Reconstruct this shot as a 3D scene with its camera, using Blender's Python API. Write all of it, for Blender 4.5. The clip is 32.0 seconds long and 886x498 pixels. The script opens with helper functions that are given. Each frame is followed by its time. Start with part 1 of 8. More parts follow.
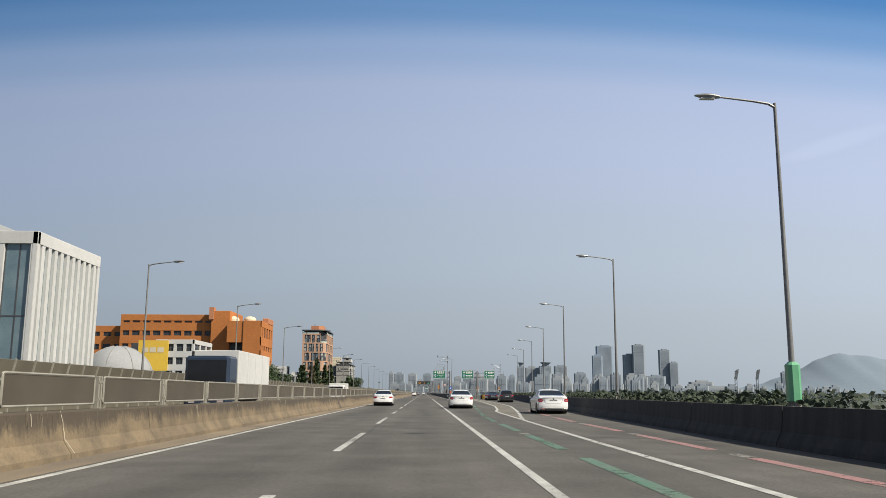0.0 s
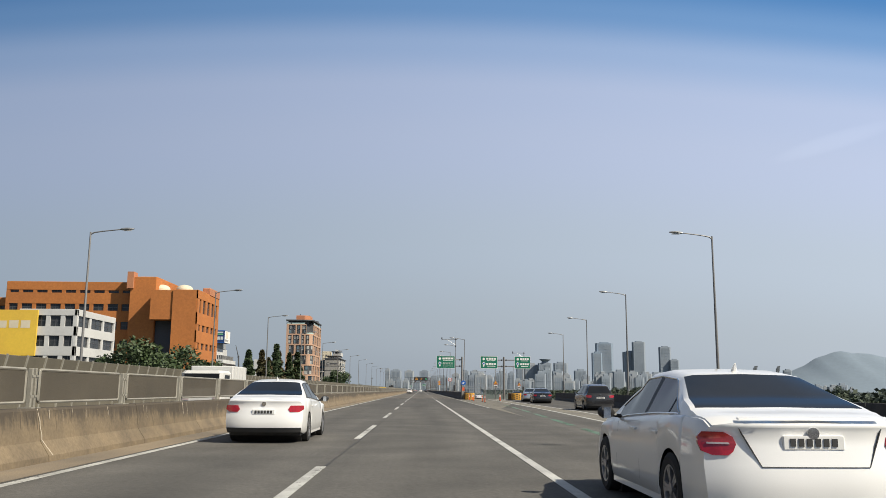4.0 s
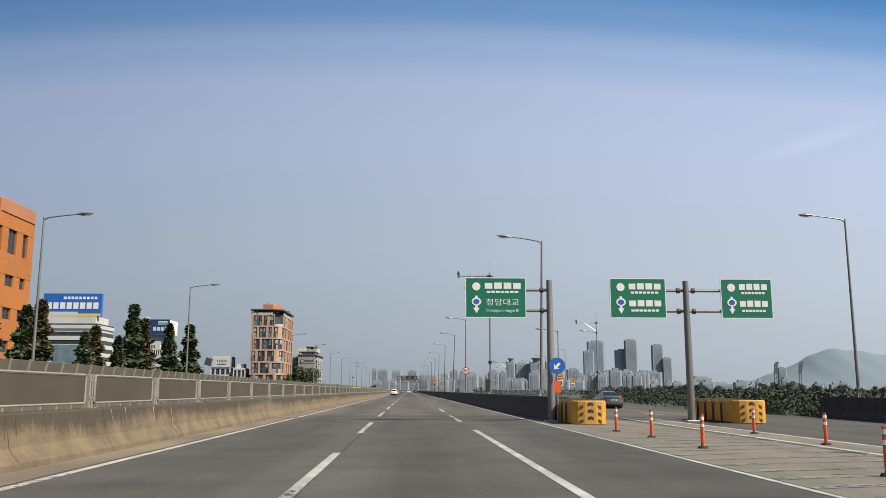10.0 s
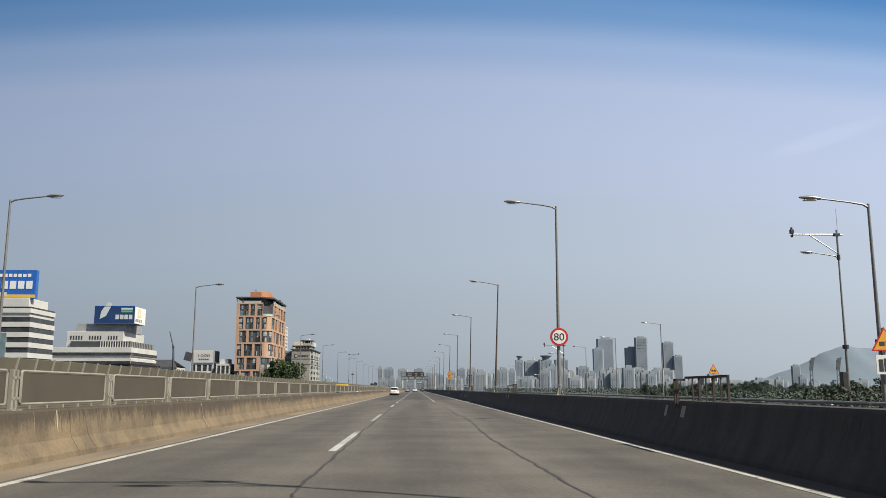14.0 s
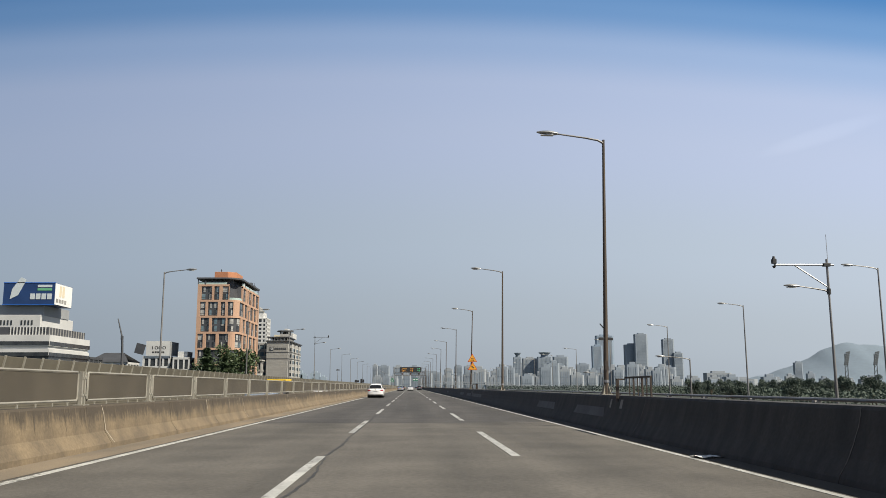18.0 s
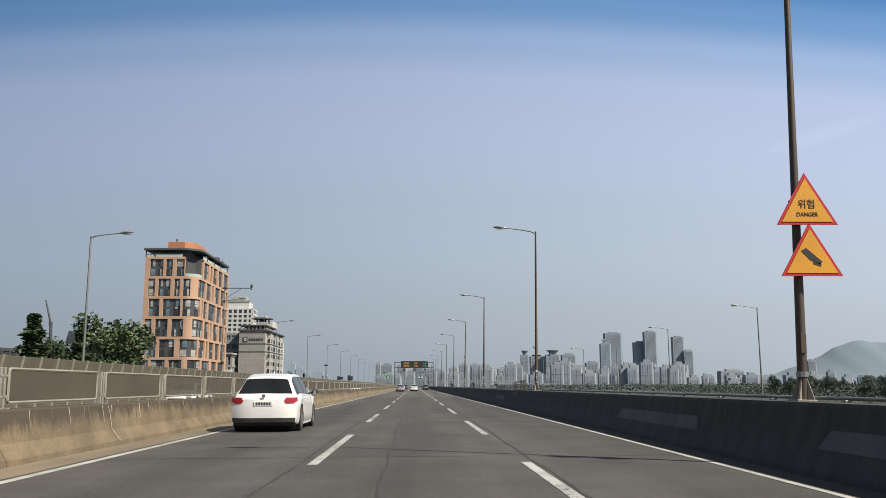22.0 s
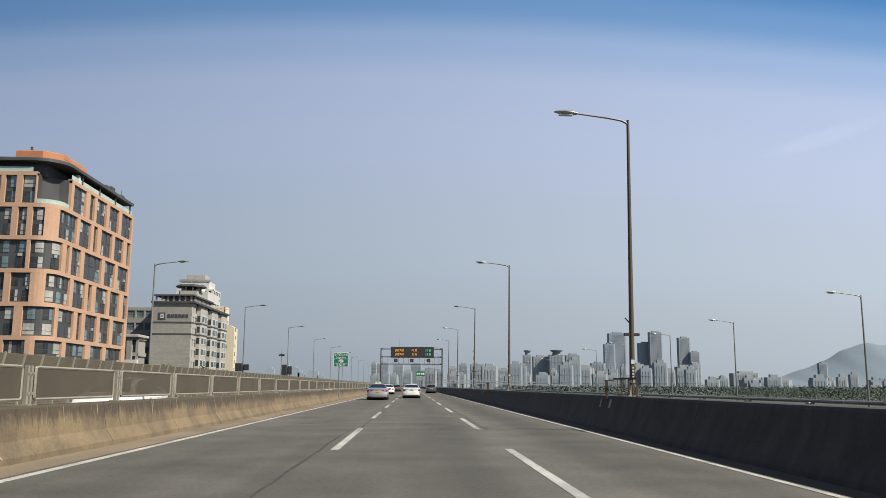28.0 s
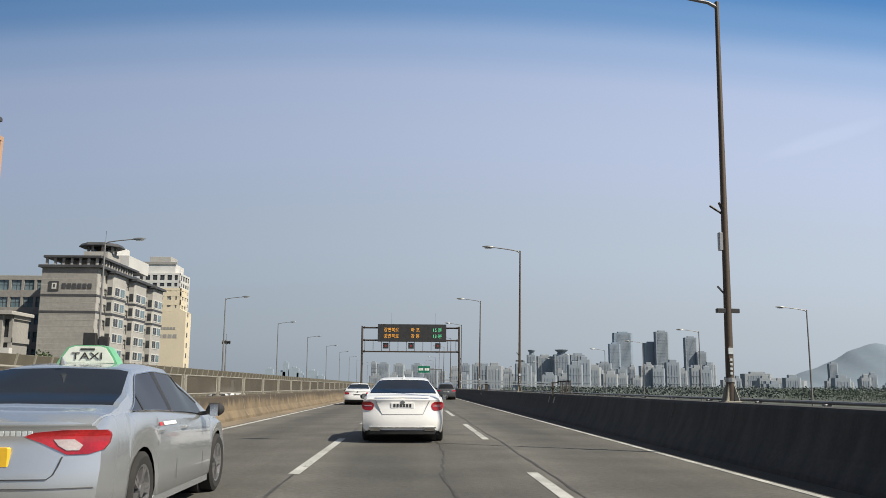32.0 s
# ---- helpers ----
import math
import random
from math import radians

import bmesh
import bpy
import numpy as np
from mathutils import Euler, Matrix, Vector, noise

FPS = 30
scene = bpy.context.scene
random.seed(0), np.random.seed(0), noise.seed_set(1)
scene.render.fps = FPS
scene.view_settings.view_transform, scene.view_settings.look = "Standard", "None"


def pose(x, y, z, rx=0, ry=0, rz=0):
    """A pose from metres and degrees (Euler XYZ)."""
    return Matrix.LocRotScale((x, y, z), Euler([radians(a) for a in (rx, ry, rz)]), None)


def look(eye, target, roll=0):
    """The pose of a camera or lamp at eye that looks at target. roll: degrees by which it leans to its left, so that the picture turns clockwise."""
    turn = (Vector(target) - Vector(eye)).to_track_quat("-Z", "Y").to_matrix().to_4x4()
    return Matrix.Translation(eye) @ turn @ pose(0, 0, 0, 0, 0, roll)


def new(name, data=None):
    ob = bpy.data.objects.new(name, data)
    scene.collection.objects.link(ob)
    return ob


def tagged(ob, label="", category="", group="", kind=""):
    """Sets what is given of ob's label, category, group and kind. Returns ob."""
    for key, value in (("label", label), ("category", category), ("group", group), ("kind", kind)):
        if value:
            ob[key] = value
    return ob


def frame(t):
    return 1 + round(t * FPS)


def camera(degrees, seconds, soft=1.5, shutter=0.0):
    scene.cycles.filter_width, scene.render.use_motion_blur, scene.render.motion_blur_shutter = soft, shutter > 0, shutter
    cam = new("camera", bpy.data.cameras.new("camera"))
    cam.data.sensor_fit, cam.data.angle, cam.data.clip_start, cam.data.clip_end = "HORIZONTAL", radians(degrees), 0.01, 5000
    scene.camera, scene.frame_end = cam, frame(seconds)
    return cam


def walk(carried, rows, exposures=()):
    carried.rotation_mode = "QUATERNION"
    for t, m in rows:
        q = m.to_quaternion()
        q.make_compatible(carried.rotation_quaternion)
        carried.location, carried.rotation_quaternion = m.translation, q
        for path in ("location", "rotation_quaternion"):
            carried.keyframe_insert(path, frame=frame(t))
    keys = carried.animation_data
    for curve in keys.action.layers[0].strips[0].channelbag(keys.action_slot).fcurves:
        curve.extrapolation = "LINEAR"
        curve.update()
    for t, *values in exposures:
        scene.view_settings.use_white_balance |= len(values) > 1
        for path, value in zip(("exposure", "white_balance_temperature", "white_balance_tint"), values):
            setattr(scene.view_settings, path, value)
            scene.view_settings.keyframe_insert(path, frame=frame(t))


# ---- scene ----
DRIVE_HEIGHT = 1.23


def way(x, y, yaw, tilt, roll):
    """Eye in the car and its gaze: degrees to the right, up, and lean."""
    a, b = radians(yaw), radians(tilt)
    eye = Vector((x, y, DRIVE_HEIGHT))
    return look(eye, eye + Vector((math.sin(a) * math.cos(b), math.cos(a) * math.cos(b), math.sin(b))), -roll)


cam = camera(55.83, 32.0, soft=0.65)
PATH = [
    (0.0, way(0.10, 0.00, 1.25, 9.76, -0.22)),
    (0.5, way(0.10, 7.59, 1.30, 9.76, -0.30)),
    (1.0, way(0.10, 15.19, 1.18, 9.66, -0.33)),
    (1.5, way(0.07, 22.81, 1.22, 9.47, -0.34)),
    (2.0, way(0.03, 30.43, 1.26, 9.37, -0.36)),
    (2.5, way(-0.02, 38.02, 1.23, 9.35, -0.33)),
    (3.0, way(-0.07, 45.58, 1.35, 9.43, -0.32)),
    (3.5, way(-0.13, 53.08, 1.44, 9.58, -0.39)),
    (5.5, way(-0.27, 81.25, 1.62, 9.51, -0.19)),
    (6.0, way(-0.40, 87.78, 1.72, 9.49, -0.02)),
    (6.5, way(-0.59, 94.21, 1.82, 9.53, 0.12)),
    (7.0, way(-0.72, 100.61, 1.85, 9.49, 0.11)),
    (7.5, way(-0.76, 107.09, 1.90, 9.58, 0.09)),
    (8.0, way(-0.70, 113.68, 1.92, 9.49, 0.07)),
    (8.5, way(-0.59, 120.40, 1.92, 9.56, 0.08)),
    (9.0, way(-0.47, 127.22, 1.89, 9.45, 0.02)),
    (9.5, way(-0.38, 134.04, 2.12, 9.57, -0.07)),
    (10.0, way(-0.33, 140.82, 2.32, 9.60, 0.00)),
    (10.5, way(-0.29, 147.47, 2.48, 9.56, 0.11)),
    (11.0, way(-0.23, 154.04, 2.76, 9.54, 0.21)),
    (11.5, way(-0.19, 160.69, 2.58, 9.77, 0.34)),
    (12.0, way(-0.17, 167.49, 2.43, 9.77, 0.45)),
    (12.5, way(-0.15, 174.43, 2.57, 9.80, 0.33)),
    (13.0, way(-0.09, 181.51, 2.41, 9.57, 0.17)),
    (13.5, way(-0.02, 188.86, 2.37, 9.54, -0.01)),
    (14.0, way(-0.09, 196.47, 1.88, 9.49, 0.05)),
    (14.5, way(-0.22, 204.22, 1.64, 9.52, 0.12)),
    (16.5, way(-0.36, 236.99, 1.97, 9.37, 0.19)),
    (17.0, way(-0.29, 245.72, 2.14, 9.44, 0.21)),
    (17.5, way(-0.20, 254.56, 2.17, 9.50, 0.17)),
    (18.0, way(-0.15, 263.51, 2.21, 9.35, 0.16)),
    (18.5, way(-0.13, 272.57, 2.09, 9.23, 0.24)),
    (19.0, way(-0.15, 281.70, 2.12, 9.32, 0.30)),
    (19.5, way(-0.14, 290.89, 2.35, 9.43, 0.30)),
    (20.0, way(-0.11, 300.10, 2.48, 9.48, 0.28)),
    (20.5, way(-0.07, 309.35, 2.49, 9.16, 0.30)),
    (21.0, way(-0.05, 318.61, 2.02, 9.19, 0.28)),
    (21.5, way(-0.06, 327.82, 1.93, 9.22, 0.28)),
    (22.0, way(-0.06, 336.98, 1.94, 9.28, 0.21)),
    (22.5, way(-0.09, 346.18, 1.99, 9.25, 0.20)),
    (23.0, way(-0.12, 355.42, 2.04, 9.31, 0.10)),
    (23.5, way(-0.13, 364.66, 2.09, 9.21, 0.02)),
    (24.0, way(-0.10, 373.86, 2.17, 9.24, -0.02)),
    (24.5, way(-0.10, 383.05, 1.91, 9.41, -0.04)),
    (26.5, way(-0.09, 419.45, 2.12, 9.35, -0.32)),
    (27.0, way(-0.11, 428.19, 2.04, 9.46, -0.35)),
    (27.5, way(-0.15, 436.93, 2.21, 9.24, -0.31)),
    (28.0, way(-0.19, 445.67, 2.06, 9.32, -0.23)),
    (28.5, way(-0.19, 454.39, 2.12, 9.24, -0.22)),
    (29.0, way(-0.17, 463.09, 2.04, 9.26, -0.15)),
    (29.5, way(-0.16, 471.80, 2.06, 9.26, -0.18)),
    (30.0, way(-0.14, 480.44, 2.10, 9.20, -0.23)),
    (30.5, way(-0.12, 488.94, 2.14, 9.24, -0.29)),
    (31.0, way(-0.08, 497.35, 2.17, 9.22, -0.30)),
    (31.5, way(-0.05, 505.71, 2.06, 9.34, -0.28)),
    (32.0, way(-0.01, 514.05, 2.00, 9.36, -0.28)),
]
walk(cam, PATH, exposures=((0.0, 0.9), (32.0, 0.9)))

# ---- light ----
SUN_HEIGHT, SUN_TURN = 45.0, 120.0  # degrees: height, and clockwise from the road's direction
sun = new("sun", bpy.data.lights.new("sun", "SUN"))
sun.data.energy, sun.data.angle, sun.data.color = 3.35, radians(0.6), (1.0, 0.92, 0.77)
to_sun = Vector((math.sin(radians(SUN_TURN)) * math.cos(radians(SUN_HEIGHT)), math.cos(radians(SUN_TURN)) * math.cos(radians(SUN_HEIGHT)), math.sin(radians(SUN_HEIGHT))))
sun.matrix_world = look(to_sun * 100, (0, 0, 0))
world = bpy.data.worlds.new("sky")
scene.world = world
world.use_nodes = True
wn, wl = world.node_tree.nodes, world.node_tree.links
wn.clear()
w_out, w_bg = wn.new("ShaderNodeOutputWorld"), wn.new("ShaderNodeBackground")
w_sky = wn.new("ShaderNodeTexSky")
w_sky.sky_type, w_sky.sun_disc = "NISHITA", False
w_sky.sun_elevation, w_sky.sun_rotation = radians(SUN_HEIGHT), radians(SUN_TURN)
w_sky.dust_density, w_sky.air_density, w_sky.ozone_density = 4.0, 1.4, 2.0
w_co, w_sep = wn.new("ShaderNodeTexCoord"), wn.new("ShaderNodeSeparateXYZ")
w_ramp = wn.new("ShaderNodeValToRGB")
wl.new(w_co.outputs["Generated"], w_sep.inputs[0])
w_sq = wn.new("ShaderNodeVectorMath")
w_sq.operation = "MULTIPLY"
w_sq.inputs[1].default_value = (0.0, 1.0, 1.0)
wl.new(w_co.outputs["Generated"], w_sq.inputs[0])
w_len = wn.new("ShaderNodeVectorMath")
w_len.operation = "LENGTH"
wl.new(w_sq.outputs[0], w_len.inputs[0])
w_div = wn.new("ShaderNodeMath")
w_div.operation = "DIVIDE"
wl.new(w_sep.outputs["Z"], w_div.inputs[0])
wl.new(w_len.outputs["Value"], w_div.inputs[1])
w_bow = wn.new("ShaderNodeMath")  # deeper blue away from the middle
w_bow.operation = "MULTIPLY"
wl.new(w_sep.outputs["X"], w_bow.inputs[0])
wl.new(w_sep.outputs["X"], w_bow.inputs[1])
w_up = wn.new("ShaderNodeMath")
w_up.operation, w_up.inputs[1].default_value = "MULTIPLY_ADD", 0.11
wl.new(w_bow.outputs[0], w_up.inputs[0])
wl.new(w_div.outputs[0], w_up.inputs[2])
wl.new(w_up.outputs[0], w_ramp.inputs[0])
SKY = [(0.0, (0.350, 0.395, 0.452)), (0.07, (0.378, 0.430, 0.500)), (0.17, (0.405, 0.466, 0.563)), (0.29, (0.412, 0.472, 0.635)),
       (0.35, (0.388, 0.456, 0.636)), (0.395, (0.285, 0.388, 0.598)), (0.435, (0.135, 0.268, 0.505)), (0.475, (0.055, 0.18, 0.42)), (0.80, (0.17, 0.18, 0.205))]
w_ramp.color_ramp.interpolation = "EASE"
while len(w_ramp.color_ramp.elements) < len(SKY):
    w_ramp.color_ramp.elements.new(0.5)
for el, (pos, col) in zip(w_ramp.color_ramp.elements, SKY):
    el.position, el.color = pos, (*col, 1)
# brighter, warmer haze towards the sun's side
w_side = wn.new("ShaderNodeMapRange")
w_side.inputs["From Min"].default_value, w_side.inputs["From Max"].default_value = -0.55, 0.6
wl.new(w_sep.outputs["X"], w_side.inputs["Value"])
w_tint = wn.new("ShaderNodeMix")
w_tint.data_type = "RGBA"
w_tint.inputs[6].default_value, w_tint.inputs[7].default_value = (0.650, 0.690, 0.712, 1), (1.285, 1.268, 1.225, 1)
wl.new(w_side.outputs[0], w_tint.inputs[0])
w_mul = wn.new("ShaderNodeVectorMath")
w_mul.operation = "MULTIPLY"
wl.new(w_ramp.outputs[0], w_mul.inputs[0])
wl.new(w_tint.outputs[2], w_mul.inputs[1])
w_nish = wn.new("ShaderNodeVectorMath")
w_nish.operation = "SCALE"
w_nish.inputs["Scale"].default_value = 0.012
wl.new(w_sky.outputs[0], w_nish.inputs[0])
w_add = wn.new("ShaderNodeVectorMath")
w_add.operation = "ADD"
wl.new(w_mul.outputs[0], w_add.inputs[0])
wl.new(w_nish.outputs[0], w_add.inputs[1])
# one thin streak of high cloud
w_c = Vector((0.441, 0.857, 0.2665)).normalized()
w_long = Vector((0.86, -0.42, 0.22)).normalized()
w_across = w_c.cross(w_long).normalized()
w_sum = None
for axis, size in ((w_long, 0.042), (w_across, 0.0065)):
    dot, off, sq = wn.new("ShaderNodeVectorMath"), wn.new("ShaderNodeMath"), wn.new("ShaderNodeMath")
    dot.operation, dot.inputs[1].default_value = "DOT_PRODUCT", axis
    wl.new(w_co.outputs["Generated"], dot.inputs[0])
    off.operation = "MULTIPLY_ADD"
    off.inputs[1].default_value, off.inputs[2].default_value = 1 / size, -axis.dot(w_c) / size
    wl.new(dot.outputs["Value"], off.inputs[0])
    sq.operation, sq.inputs[1].default_value = "POWER", 2.0
    ab = wn.new("ShaderNodeMath")
    ab.operation = "ABSOLUTE"
    wl.new(off.outputs[0], ab.inputs[0])
    wl.new(ab.outputs[0], sq.inputs[0])
    if w_sum is None:
        w_sum = sq.outputs[0]
    else:
        both = wn.new("ShaderNodeMath")
        wl.new(w_sum, both.inputs[0])
        wl.new(sq.outputs[0], both.inputs[1])
        w_sum = both.outputs[0]
w_wisp = wn.new("ShaderNodeMapRange")
w_wisp.interpolation_type = "SMOOTHSTEP"
w_wisp.inputs["From Min"].default_value, w_wisp.inputs["From Max"].default_value = 0.0, 3.0
w_wisp.inputs["To Min"].default_value, w_wisp.inputs["To Max"].default_value = 0.032, 0.0
wl.new(w_sum, w_wisp.inputs["Value"])
w_cloud = wn.new("ShaderNodeVectorMath")
wl.new(w_add.outputs[0], w_cloud.inputs[0])
wl.new(w_wisp.outputs[0], w_cloud.inputs[1])
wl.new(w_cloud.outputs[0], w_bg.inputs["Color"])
w_bg.inputs["Strength"].default_value = 0.54
wl.new(w_bg.outputs[0], w_out.inputs[0])


# ---- materials ----
def surf(name, col, col2=None, rough=0.7, metal=0.0, big=0.6, fine=25.0, grain=0.12, bump=0.15, streak=(1, 1, 1), emit=0.0, coat=0.0, spec=0.5, place="obj", alpha=1.0):
    """A procedural surface: two colours mixed by a broad noise, fine grain over it, and relief."""
    m = bpy.data.materials.new(name)
    m.use_nodes = True
    n, l = m.node_tree.nodes, m.node_tree.links
    b = n["Principled BSDF"]
    b.inputs["Roughness"].default_value, b.inputs["Metallic"].default_value = rough, metal
    b.inputs["Coat Weight"].default_value, b.inputs["Specular IOR Level"].default_value = coat, spec
    b.inputs["Coat Roughness"].default_value = 0.05
    if place == "obj":
        co = n.new("ShaderNodeTexCoord").outputs["Object"]
        info = n.new("ShaderNodeObjectInfo")
        sc = n.new("ShaderNodeMath")
        sc.operation, sc.inputs[1].default_value = "MULTIPLY", 57.0
        l.new(info.outputs["Random"], sc.inputs[0])
        ad = n.new("ShaderNodeVectorMath")
        l.new(co, ad.inputs[0])
        l.new(sc.outputs[0], ad.inputs[1])
        co = ad.outputs[0]
    else:
        co = n.new("ShaderNodeNewGeometry").outputs["Position"]
    mp = n.new("ShaderNodeMapping")
    mp.inputs["Scale"].default_value = streak
    l.new(co, mp.inputs[0])
    n1, n2 = n.new("ShaderNodeTexNoise"), n.new("ShaderNodeTexNoise")
    n1.inputs["Scale"].default_value, n1.inputs["Detail"].default_value = big, 6.0
    n2.inputs["Scale"].default_value, n2.inputs["Detail"].default_value = fine, 3.0
    l.new(mp.outputs[0], n1.inputs[0])
    l.new(co, n2.inputs[0])
    rp = n.new("ShaderNodeMapRange")
    rp.inputs["From Min"].default_value, rp.inputs["From Max"].default_value = 0.36, 0.64
    l.new(n1.outputs["Fac"], rp.inputs["Value"])
    mx = n.new("ShaderNodeMix")
    mx.data_type = "RGBA"
    mx.inputs[6].default_value, mx.inputs[7].default_value = (*col, 1), (*(col2 or col), 1)
    l.new(rp.outputs[0], mx.inputs[0])
    gr = n.new("ShaderNodeMapRange")
    gr.inputs["From Min"].default_value, gr.inputs["From Max"].default_value = 0.25, 0.75
    gr.inputs["To Min"].default_value, gr.inputs["To Max"].default_value = 1 - grain, 1 + grain
    l.new(n2.outputs["Fac"], gr.inputs["Value"])
    ml = n.new("ShaderNodeVectorMath")
    ml.operation = "SCALE"
    l.new(mx.outputs[2], ml.inputs[0])
    l.new(gr.outputs[0], ml.inputs["Scale"])
    l.new(ml.outputs[0], b.inputs["Base Color"])
    if bump:
        bp = n.new("ShaderNodeBump")
        bp.inputs["Strength"].default_value, bp.inputs["Distance"].default_value = bump, 0.01
        l.new(n2.outputs["Fac"], bp.inputs["Height"])
        l.new(bp.outputs[0], b.inputs["Normal"])
    b.inputs["Alpha"].default_value = alpha
    if emit:
        b.inputs["Emission Color"].default_value, b.inputs["Emission Strength"].default_value = (*col, 1), emit
    return m


